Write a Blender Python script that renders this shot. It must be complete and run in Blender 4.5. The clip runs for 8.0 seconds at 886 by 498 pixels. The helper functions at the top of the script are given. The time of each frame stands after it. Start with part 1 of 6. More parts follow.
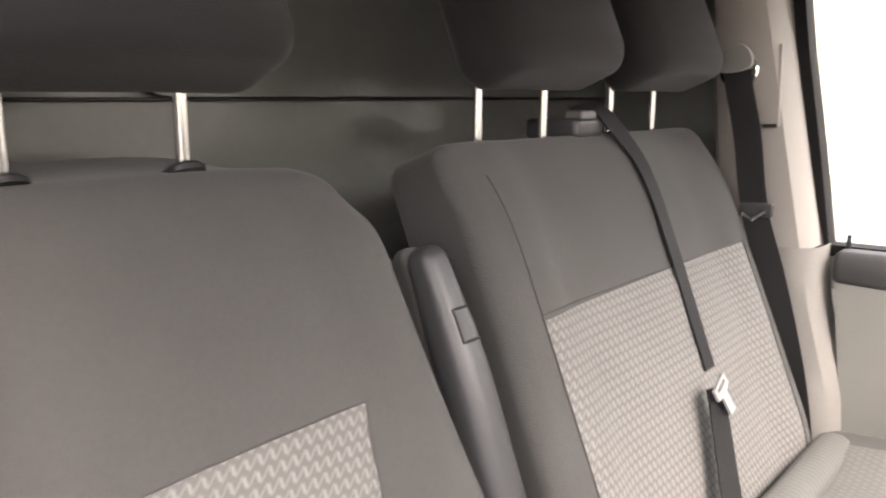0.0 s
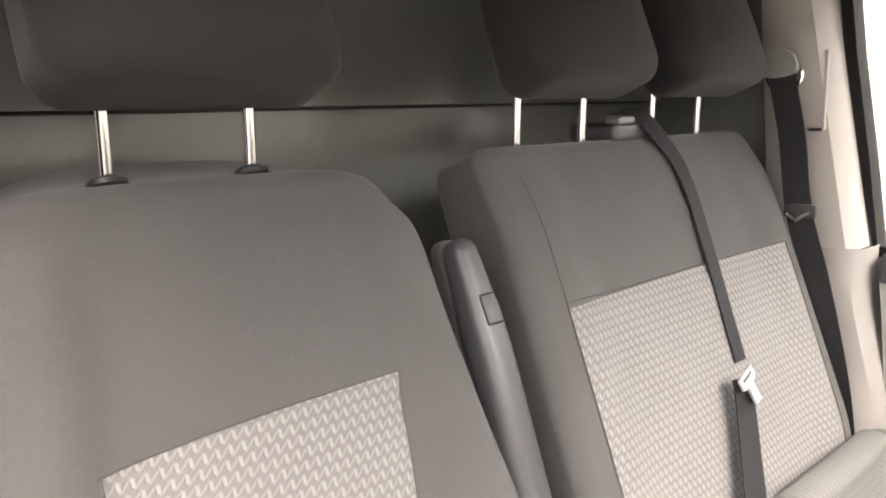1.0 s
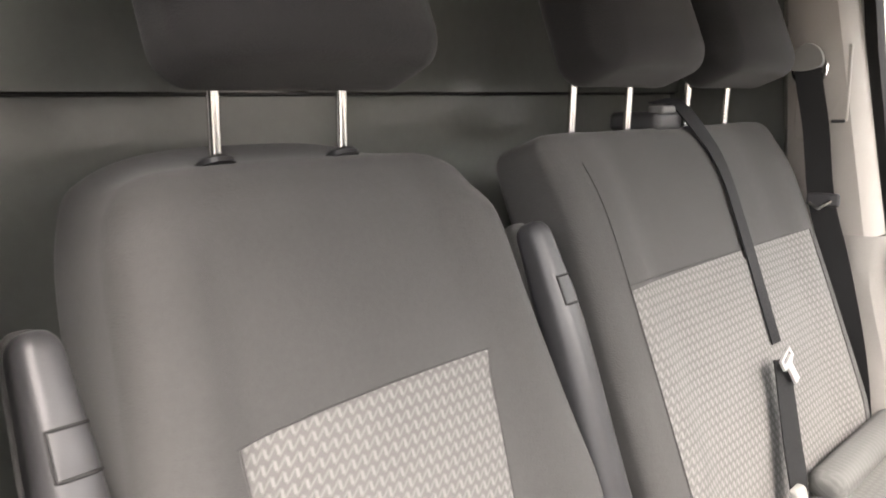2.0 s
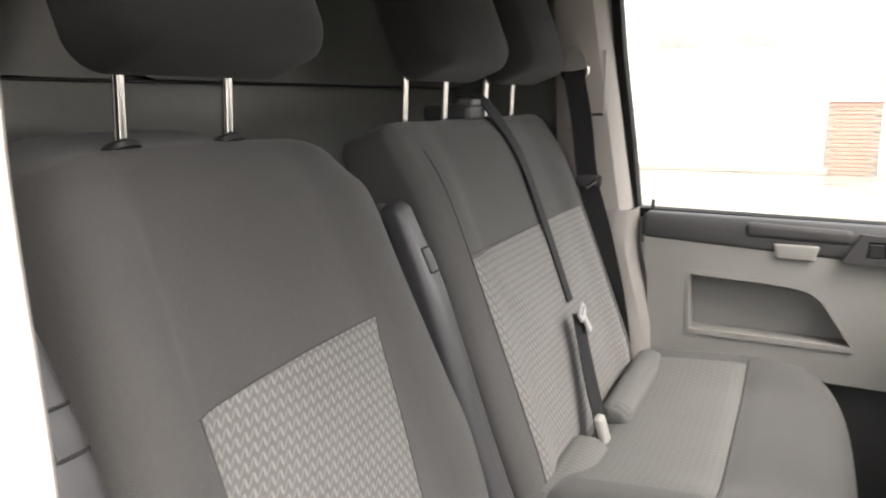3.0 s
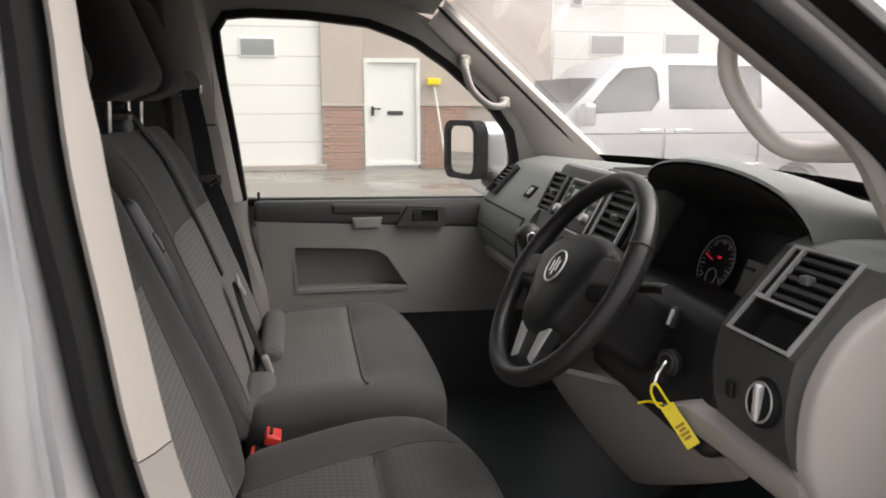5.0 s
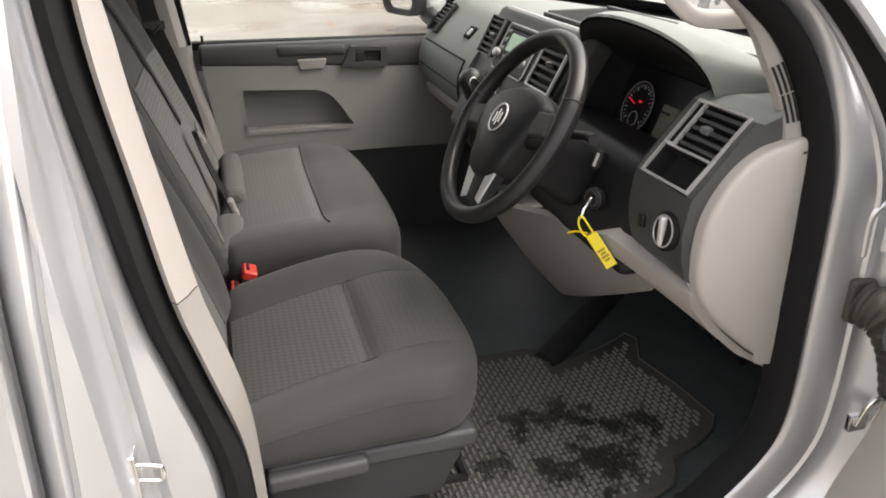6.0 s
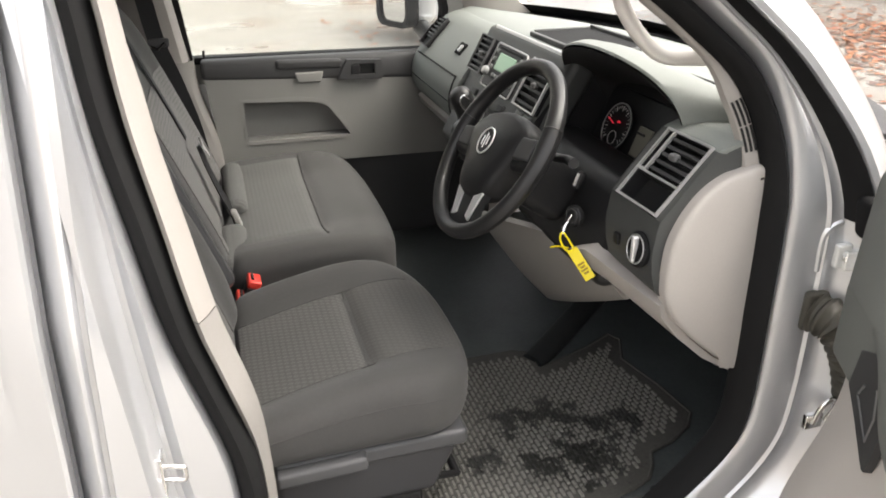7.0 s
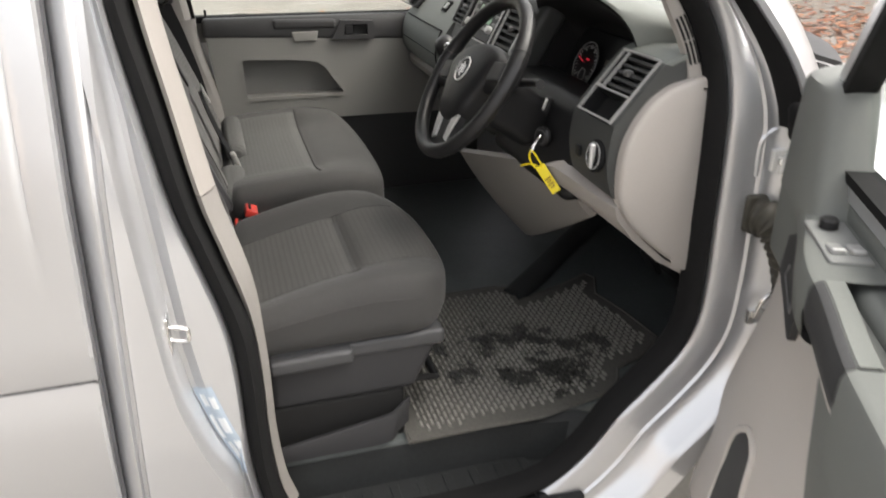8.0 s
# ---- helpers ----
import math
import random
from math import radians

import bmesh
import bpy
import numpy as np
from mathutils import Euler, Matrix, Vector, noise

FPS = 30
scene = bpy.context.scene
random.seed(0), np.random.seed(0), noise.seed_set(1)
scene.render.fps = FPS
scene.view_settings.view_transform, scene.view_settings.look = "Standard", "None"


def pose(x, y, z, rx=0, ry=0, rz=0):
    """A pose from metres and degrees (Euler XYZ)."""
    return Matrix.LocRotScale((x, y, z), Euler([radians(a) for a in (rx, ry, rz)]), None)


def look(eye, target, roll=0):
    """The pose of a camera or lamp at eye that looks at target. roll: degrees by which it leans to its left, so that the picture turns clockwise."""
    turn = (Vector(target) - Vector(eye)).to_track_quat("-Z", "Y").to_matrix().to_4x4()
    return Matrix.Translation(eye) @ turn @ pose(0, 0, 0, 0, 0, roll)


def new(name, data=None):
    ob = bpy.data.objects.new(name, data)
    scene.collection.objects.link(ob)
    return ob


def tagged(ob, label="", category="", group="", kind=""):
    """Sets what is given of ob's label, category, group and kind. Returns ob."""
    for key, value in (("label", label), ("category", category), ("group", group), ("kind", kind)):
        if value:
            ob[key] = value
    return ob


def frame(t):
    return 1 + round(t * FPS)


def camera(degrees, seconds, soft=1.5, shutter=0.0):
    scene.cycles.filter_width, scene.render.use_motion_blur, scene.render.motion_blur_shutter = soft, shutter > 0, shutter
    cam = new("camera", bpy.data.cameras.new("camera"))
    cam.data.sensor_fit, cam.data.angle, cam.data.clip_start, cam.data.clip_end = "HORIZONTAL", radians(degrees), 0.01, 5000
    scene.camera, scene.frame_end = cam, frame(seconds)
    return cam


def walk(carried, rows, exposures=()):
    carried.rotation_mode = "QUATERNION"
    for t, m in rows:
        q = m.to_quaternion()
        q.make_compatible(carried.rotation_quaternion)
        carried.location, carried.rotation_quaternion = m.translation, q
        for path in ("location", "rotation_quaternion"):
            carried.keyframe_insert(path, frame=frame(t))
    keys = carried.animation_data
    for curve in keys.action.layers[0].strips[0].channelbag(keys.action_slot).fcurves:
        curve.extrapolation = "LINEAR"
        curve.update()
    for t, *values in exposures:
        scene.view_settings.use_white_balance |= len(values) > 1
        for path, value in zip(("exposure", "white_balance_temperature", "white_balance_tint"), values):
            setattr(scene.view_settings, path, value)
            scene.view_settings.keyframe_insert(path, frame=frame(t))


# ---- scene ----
cam = camera(60.7, 8.0, soft=1.8, shutter=0.4)
PATH = [
    (0, (0.004, 0.131, 1.449), (-1.309, 1.599, 1.101), -1.5),
    (0.5, (0.063, 0.095, 1.457), (-1.38, 1.436, 1.111), -1.6),
    (1, (0.126, 0.095, 1.461), (-1.346, 1.402, 1.113), -1.7),
    (1.2, (0.146, 0.094, 1.459), (-1.334, 1.394, 1.116), -1.9),
    (2.3, (0.006, -0.074, 1.454), (-1.279, 1.404, 1.05), 0.3),
    (2.5, (-0.012, -0.101, 1.453), (-1.13, 1.507, 1.049), 0.2),
    (3, (-0.034, -0.197, 1.45), (-0.88, 1.574, 1.062), -0.3),
    (3.5, (-0.086, -0.314, 1.449), (-0.613, 1.576, 1.059), 0.0),
    (4, (-0.123, -0.427, 1.454), (-0.263, 1.53, 1.064), -0.0),
    (4.2, (-0.12, -0.479, 1.449), (-0.117, 1.483, 1.062), -0.0),
    (5.3, (-0.289, -0.749, 1.503), (0.144, 1.163, 1.11), -0.3),
    (5.5, (-0.304, -0.783, 1.519), (0.157, 1.102, 1.036), -0.4),
    (6, (-0.309, -0.826, 1.576), (0.189, 0.923, 0.744), -0.4),
    (6.5, (-0.319, -0.873, 1.631), (0.189, 0.864, 0.78), -0.5),
    (7, (-0.329, -0.908, 1.661), (0.182, 0.828, 0.81), -0.5),
    (7.5, (-0.369, -0.973, 1.641), (0.144, 0.763, 0.792), -0.4),
    (8, (-0.346, -1.114, 1.562), (0.165, 0.623, 0.712), -0.3),
]
EXPOSURES = [(0.0, 3.55, 7300, 18.5), (0.5, 3.8, 7300, 18), (1.2, 3.65, 7300, 17), (2.5, 3.35, 7000, 15), (3.0, 2.87, 6950, 14), (3.5, 2.45, 6750, 12), (4.0, 1.6, 6750, 12), (4.2, 1.45, 6800, 13),
             (5.3, 1.45, 6900, 14.5), (5.7, 1.5, 6900, 14.5), (6.2, 2.3, 7000, 11.5), (7.0, 2.25, 6950, 11), (8.0, 1.9, 6900, 11)]
walk(cam, [(t, look(eye, target, roll)) for t, eye, target, roll in PATH], EXPOSURES)

# ---- light: overcast daylight ----
world = bpy.data.worlds.new("overcast_sky")
scene.world = world
world.use_nodes = True
wn = world.node_tree.nodes
wn.clear()
sky = wn.new("ShaderNodeTexSky")
sky.sky_type = "NISHITA"
sky.sun_disc = False
sky.sun_elevation, sky.sun_rotation = radians(56), radians(105)
sky.air_density, sky.dust_density, sky.ozone_density = 1.0, 4.0, 1.0
sky_grey = wn.new("ShaderNodeHueSaturation")
sky_grey.inputs["Saturation"].default_value = 0.25
sky_out = wn.new("ShaderNodeBackground")
sky_out.inputs["Strength"].default_value = 0.15
sky_end = wn.new("ShaderNodeOutputWorld")
world.node_tree.links.new(sky.outputs[0], sky_grey.inputs["Color"])
world.node_tree.links.new(sky_grey.outputs[0], sky_out.inputs["Color"])
world.node_tree.links.new(sky_out.outputs[0], sky_end.inputs["Surface"])
sun = new("sun", bpy.data.lights.new("sun", "SUN"))
sun.data.energy, sun.data.angle, sun.data.color = 0.6, radians(55), (1.0, 0.98, 0.95)
sun.matrix_world = look((5.2, -1.4, 8.0), (0, 0, 0))


# ---- materials ----
def shader(name):
    m = bpy.data.materials.new(name)
    m.use_nodes = True
    nt = m.node_tree
    bsdf = nt.nodes["Principled BSDF"]
    return m, nt, bsdf


def link(nt, a, b):
    nt.links.new(a, b)


def node(nt, kind, **values):
    n = nt.nodes.new(kind)
    for k, v in values.items():
        n.inputs[k].default_value = v
    return n


def maths(nt, op, a, b=None, c=None):
    n = nt.nodes.new("ShaderNodeMath")
    n.operation = op
    for i, v in enumerate((a, b, c)):
        if v is None:
            continue
        if isinstance(v, (int, float)):
            n.inputs[i].default_value = v
        else:
            nt.links.new(v, n.inputs[i])
    return n.outputs[0]


def mixed(nt, fac, a, b):
    n = nt.nodes.new("ShaderNodeMix")
    n.data_type = "RGBA"
    for sock, v in ((n.inputs[0], fac), (n.inputs[6], a), (n.inputs[7], b)):
        if isinstance(v, tuple):
            sock.default_value = (*v, 1) if len(v) == 3 else v
        elif isinstance(v, (int, float)):
            sock.default_value = v
        else:
            nt.links.new(v, sock)
    return n.outputs[2]


def tint(c, k):
    return tuple(min(1, v * k) for v in c)


def plain(name, color, rough=0.5, metal=0.0, grain=60.0, vary=0.12, bump=0.15, stains=4.0, coat=0.0, depth=0.002, spec=0.5):
    """A surface with fine grain and broad stains."""
    m, nt, b = shader(name)
    co = nt.nodes.new("ShaderNodeTexCoord").outputs["Object"]
    fine = node(nt, "ShaderNodeTexNoise", Scale=grain, Detail=6.0, Roughness=0.65)
    broad = node(nt, "ShaderNodeTexNoise", Scale=stains, Detail=4.0)
    link(nt, co, fine.inputs["Vector"])
    link(nt, co, broad.inputs["Vector"])
    both = maths(nt, "ADD", maths(nt, "MULTIPLY", fine.outputs[0], 0.45), maths(nt, "MULTIPLY", broad.outputs[0], 0.55))
    fac = maths(nt, "MULTIPLY_ADD", maths(nt, "SUBTRACT", both, 0.5), 2.2, 0.5)
    link(nt, mixed(nt, fac, tint(color, 1 - vary), tint(color, 1 + vary)), b.inputs["Base Color"])
    link(nt, maths(nt, "MULTIPLY_ADD", maths(nt, "SUBTRACT", broad.outputs[0], 0.5), 0.35 * rough, rough), b.inputs["Roughness"])
    b.inputs["Metallic"].default_value = metal
    b.inputs["Coat Weight"].default_value = coat
    b.inputs["Coat Roughness"].default_value = 0.06
    b.inputs["Specular IOR Level"].default_value = spec
    if bump:
        bn = node(nt, "ShaderNodeBump", Strength=bump, Distance=depth)
        link(nt, fine.outputs[0], bn.inputs["Height"])
        link(nt, bn.outputs[0], b.inputs["Normal"])
    return m


def knit(name, color):
    """Plain upholstery: tiny weave with a little sheen."""
    m, nt, b = shader(name)
    co = nt.nodes.new("ShaderNodeTexCoord").outputs["Object"]
    weave = node(nt, "ShaderNodeTexVoronoi", Scale=520.0)
    cloud = node(nt, "ShaderNodeTexNoise", Scale=7.0, Detail=5.0)
    lint = node(nt, "ShaderNodeTexNoise", Scale=160.0, Detail=3.0)
    for n in (weave, cloud, lint):
        link(nt, co, n.inputs["Vector"])
    fac = maths(nt, "ADD", maths(nt, "MULTIPLY", cloud.outputs[0], 0.6), maths(nt, "MULTIPLY", lint.outputs[0], 0.4))
    col = mixed(nt, fac, tint(color, 0.8), tint(color, 1.2))
    link(nt, col, b.inputs["Base Color"])
    b.inputs["Roughness"].default_value = 0.92
    b.inputs["Specular IOR Level"].default_value = 0.25
    b.inputs["Sheen Weight"].default_value = 0.10
    bn = node(nt, "ShaderNodeBump", Strength=0.35, Distance=0.001)
    link(nt, weave.outputs["Distance"], bn.inputs["Height"])
    link(nt, bn.outputs[0], b.inputs["Normal"])
    return m


def dashed(name, ground, thread, relief=0.7):
    """Upholstery with rows of short raised dashes joined by slanting threads; its map is in metres."""
    m, nt, b = shader(name)
    uv = nt.nodes.new("ShaderNodeUVMap")
    sep = nt.nodes.new("ShaderNodeSeparateXYZ")
    link(nt, uv.outputs[0], sep.inputs[0])
    u = maths(nt, "DIVIDE", sep.outputs[0], 0.0125)
    v = maths(nt, "DIVIDE", maths(nt, "ADD", sep.outputs[1], 5.0), 0.0122)
    row = maths(nt, "FLOOR", v)
    fv = maths(nt, "SUBTRACT", maths(nt, "FRACT", v), 0.5)
    fu = maths(nt, "SUBTRACT", maths(nt, "FRACT", maths(nt, "ADD", u, maths(nt, "MULTIPLY", row, 0.5))), 0.5)

    def soft(value, far, near):
        n = nt.nodes.new("ShaderNodeMapRange")
        n.interpolation_type = "SMOOTHSTEP"
        link(nt, value, n.inputs[0])
        for k, val in ((1, far), (2, near), (3, 0.0), (4, 1.0)):
            n.inputs[k].default_value = val
        return n.outputs[0]

    dash = maths(nt, "MULTIPLY", soft(maths(nt, "ABSOLUTE", fu), 0.24, 0.07), soft(maths(nt, "ABSOLUTE", fv), 0.46, 0.26))
    wrap = maths(nt, "SUBTRACT", maths(nt, "FRACT", maths(nt, "ADD", fu, 1.0)), 0.5)
    line = maths(nt, "ABSOLUTE", maths(nt, "SUBTRACT", fv, maths(nt, "MULTIPLY", wrap, 0.9)))
    thread_line = maths(nt, "MULTIPLY", soft(line, 0.22, 0.05), 0.55)
    high = maths(nt, "MAXIMUM", dash, thread_line)
    fine = node(nt, "ShaderNodeTexNoise", Scale=900.0, Detail=2.0)
    cloud = node(nt, "ShaderNodeTexNoise", Scale=9.0, Detail=4.0)
    for n in (fine, cloud):
        link(nt, uv.outputs[0], n.inputs["Vector"])
    low = mixed(nt, maths(nt, "ADD", maths(nt, "MULTIPLY", fine.outputs[0], 0.5), maths(nt, "MULTIPLY", cloud.outputs[0], 0.5)), tint(ground, 0.75), tint(ground, 1.2))
    link(nt, mixed(nt, high, low, thread), b.inputs["Base Color"])
    b.inputs["Roughness"].default_value = 0.85
    b.inputs["Specular IOR Level"].default_value = 0.3
    bn = node(nt, "ShaderNodeBump", Strength=relief, Distance=0.0015)
    link(nt, high, bn.inputs["Height"])
    link(nt, bn.outputs[0], b.inputs["Normal"])
    return m


def pane(name, color, gloss=1.0, veil=0.0):
    """Thin glass; the last argument mixes in a pale haze that imitates glare."""
    m, nt, b = shader(name)
    nt.nodes.remove(b)
    clear = node(nt, "ShaderNodeBsdfTransparent", Color=(*color, 1))
    shine = node(nt, "ShaderNodeBsdfGlossy", Roughness=0.02)
    fres = node(nt, "ShaderNodeFresnel", IOR=1.45)
    mix = nt.nodes.new("ShaderNodeMixShader")
    link(nt, maths(nt, "MULTIPLY", fres.outputs[0], gloss), mix.inputs[0])
    link(nt, clear.outputs[0], mix.inputs[1])
    link(nt, shine.outputs[0], mix.inputs[2])
    end = mix.outputs[0]
    if veil:
        glare = node(nt, "ShaderNodeBsdfTranslucent", Color=(0.9, 0.9, 0.89, 1))
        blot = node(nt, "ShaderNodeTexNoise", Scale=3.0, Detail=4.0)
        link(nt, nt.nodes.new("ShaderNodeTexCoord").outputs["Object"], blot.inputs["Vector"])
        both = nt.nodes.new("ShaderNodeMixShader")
        link(nt, maths(nt, "MULTIPLY", blot.outputs[0], 2 * veil), both.inputs[0])
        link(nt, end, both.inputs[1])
        link(nt, glare.outputs[0], both.inputs[2])
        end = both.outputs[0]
    link(nt, end, nt.nodes["Material Output"].inputs[0])
    return m


def glowing(name, color, power):
    m, nt, b = shader(name)
    b.inputs["Base Color"].default_value = (*color, 1)
    b.inputs["Emission Color"].default_value = (*color, 1)
    b.inputs["Emission Strength"].default_value = power
    return m


CLOTH = knit("charcoal_cloth", (0.058, 0.0572, 0.0555))
# Seat cloth with the headrests' shade put into its colour.
CLOTH_HEAD = knit("shaded_headrest_cloth", (0.018, 0.0174, 0.0178))
WEAVE = dashed("dashed_cloth", (0.122, 0.119, 0.114), (0.196, 0.191, 0.183))
SOFTWEAVE = dashed("dashed_seat_cloth", (0.098, 0.098, 0.094), (0.118, 0.117, 0.113), 0.2)
SEAM = plain("seam_thread", (0.048, 0.046, 0.045), 0.9)
SEATRIM = plain("seat_rim_plastic", (0.066, 0.067, 0.070), 0.5, grain=420, bump=0.35, depth=0.0008)
# Lower trim's warm grey, darkened for the shadow under the column.
KNEESHADE = plain("shaded_knee_panel_plastic", (0.30, 0.285, 0.265), 0.55, grain=350, bump=0.3, vary=0.06, depth=0.0008)
DOORTRIM = plain("grey_green_door_trim", (0.150, 0.157, 0.146), 0.6, grain=380, bump=0.35, depth=0.0008)
DRIVERWEAVE = dashed("worn_dashed_seat_cloth", (0.077, 0.075, 0.072), (0.105, 0.103, 0.099), 0.3)
FAINTWEAVE = dashed("faint_seat_cloth", (0.075, 0.073, 0.070), (0.090, 0.088, 0.084), 0.15)
SEATPLASTIC = plain("seat_base_plastic", (0.034, 0.0345, 0.037), 0.5, grain=420, bump=0.35, depth=0.0008)
HARD = plain("dark_grey_plastic", (0.044, 0.044, 0.0445), 0.56, spec=0.38, grain=420, bump=0.35, depth=0.0008)
MID = plain("mid_grey_plastic", (0.12, 0.12, 0.12), 0.5, grain=420, bump=0.35, depth=0.0008)
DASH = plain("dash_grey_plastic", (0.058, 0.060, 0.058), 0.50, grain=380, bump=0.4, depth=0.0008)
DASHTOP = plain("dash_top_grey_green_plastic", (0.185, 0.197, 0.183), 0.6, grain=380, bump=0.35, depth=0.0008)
BEIGE = plain("warm_grey_trim", (0.40, 0.373, 0.344), 0.55, grain=350, bump=0.3, vary=0.06, depth=0.0008)
SWITCHGREY = plain("grey_switch_panel", (0.24, 0.245, 0.235), 0.5, grain=380, bump=0.2, depth=0.0008)
LOWPILLAR = plain("grey_lower_pillar_trim", (0.23, 0.217, 0.204), 0.55, grain=350, bump=0.3, depth=0.0008)
SWITCHSILVER = plain("polished_switch_silver", (0.75, 0.75, 0.74), 0.28, 0.5, grain=300, vary=0.03, bump=0.02)
ARMSHELL = plain("armrest_plastic", (0.040, 0.040, 0.042), 0.40, spec=0.5, grain=420, bump=0.25, depth=0.0008)
# End cover's warm grey, lightened to mimic stronger light on the open door.
LITDOOR = plain("lit_warm_door_trim", (0.56, 0.525, 0.485), 0.5, grain=350, bump=0.3, vary=0.06, depth=0.0008)
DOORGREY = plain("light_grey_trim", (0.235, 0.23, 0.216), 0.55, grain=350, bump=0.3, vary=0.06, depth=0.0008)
HANDLEWHITE = plain("pale_handle_plastic", (0.66, 0.63, 0.59), 0.5, grain=350, bump=0.2, vary=0.05, depth=0.0008)
CREAM = plain("pale_grey_pillar_trim", (0.315, 0.295, 0.273), 0.55, grain=350, bump=0.25, vary=0.05, depth=0.0008)
BLACK = plain("black_plastic", (0.015, 0.015, 0.0158), 0.45, spec=0.38, grain=300, bump=0.25, depth=0.0008)
# Near-black colour standing in for deep shade inside gaps and hollows.
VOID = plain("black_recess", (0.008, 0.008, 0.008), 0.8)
RUBBER = plain("black_rubber_seal", (0.009, 0.009, 0.0093), 0.75, grain=90, bump=0.25, spec=0.18)
LEATHER = plain("black_leather", (0.017, 0.0168, 0.0172), 0.38, spec=0.45, grain=500, bump=0.5, depth=0.001)
STEEL = plain("chromed_steel", (0.75, 0.74, 0.72), 0.16, 1.0, grain=200, vary=0.05, bump=0.03)
ZINC = plain("zinc_plated_steel", (0.78, 0.78, 0.76), 0.35, 0.45, grain=200, vary=0.05, bump=0.03)
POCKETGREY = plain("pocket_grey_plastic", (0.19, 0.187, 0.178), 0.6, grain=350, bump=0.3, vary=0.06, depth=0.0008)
SATIN = plain("satin_silver_plastic", (0.50, 0.50, 0.49), 0.34, 0.45, grain=300, vary=0.05, bump=0.05)
PAINT = plain("silver_metallic_paint", (0.60, 0.608, 0.622), 0.30, 0.67, grain=900, vary=0.04, bump=0.0, coat=0.5, depth=0.0004)
GROOVE = plain("dark_panel_gap", (0.11, 0.11, 0.115), 0.7)
BULK = plain("bulkhead_grey_paint", (0.14, 0.147, 0.137), 0.20, grain=45, bump=0.12, vary=0.1, depth=0.003)
ROOFCLOTH = plain("grey_headliner_cloth", (0.33, 0.32, 0.30), 0.95, grain=300, bump=0.3)
STEPRUB = plain("dark_step_rubber", (0.026, 0.028, 0.0285), 0.62, spec=0.3, grain=90, bump=0.35, vary=0.3, stains=9)
FLOORRUB = plain("dark_floor_rubber", (0.10, 0.112, 0.11), 0.48, spec=0.45, grain=90, bump=0.35, vary=0.3, stains=9)
WEBBING = plain("black_seat_belt_webbing", (0.014, 0.014, 0.0148), 0.65, spec=0.2, grain=700, bump=0.5, depth=0.0006)
BELT_DARK = plain("belt_guide_dark_plastic", (0.04, 0.04, 0.042), 0.45)
RED = plain("red_buckle_plastic", (0.65, 0.045, 0.03), 0.4, bump=0.05)
YELLOW = plain("yellow_tag_plastic", (0.85, 0.68, 0.01), 0.35, bump=0.05, vary=0.05)
TAGINK = plain("tag_ink", (0.35, 0.22, 0.01), 0.6)
LCD = glowing("radio_display_green", (0.24, 0.36, 0.26), 0.14)
NEEDLE = glowing("red_needle_light", (0.8, 0.03, 0.06), 0.09)
DIALFACE = plain("dial_black", (0.01, 0.01, 0.011), 0.5)
DIALINK = glowing("lit_white_dial_print", (0.42, 0.42, 0.42), 0.015)
GAITER = plain("weathered_gaiter_rubber", (0.05, 0.046, 0.036), 0.6, grain=70, vary=0.3, bump=0.3)
LABELBLUE = plain("pale_blue_sticker", (0.42, 0.50, 0.58), 0.4, vary=0.05)
LABELINK = plain("sticker_print", (0.75, 0.78, 0.80), 0.5)
GLASS = pane("clear_glass", (0.95, 0.97, 0.96), 0.25)
# Pale haze in both panes imitates glare from an overexposed outside.
HAZED = pane("glare_hazed_side_glass", (0.93, 0.95, 0.94), 0.25, 0.015)
SCREEN = pane("glare_hazed_windscreen_glass", (0.93, 0.95, 0.94), 0.25, 0.10)
MIRROR = plain("mirror_glass", (0.62, 0.63, 0.64), 0.02, 1.0, vary=0.0, bump=0.0)


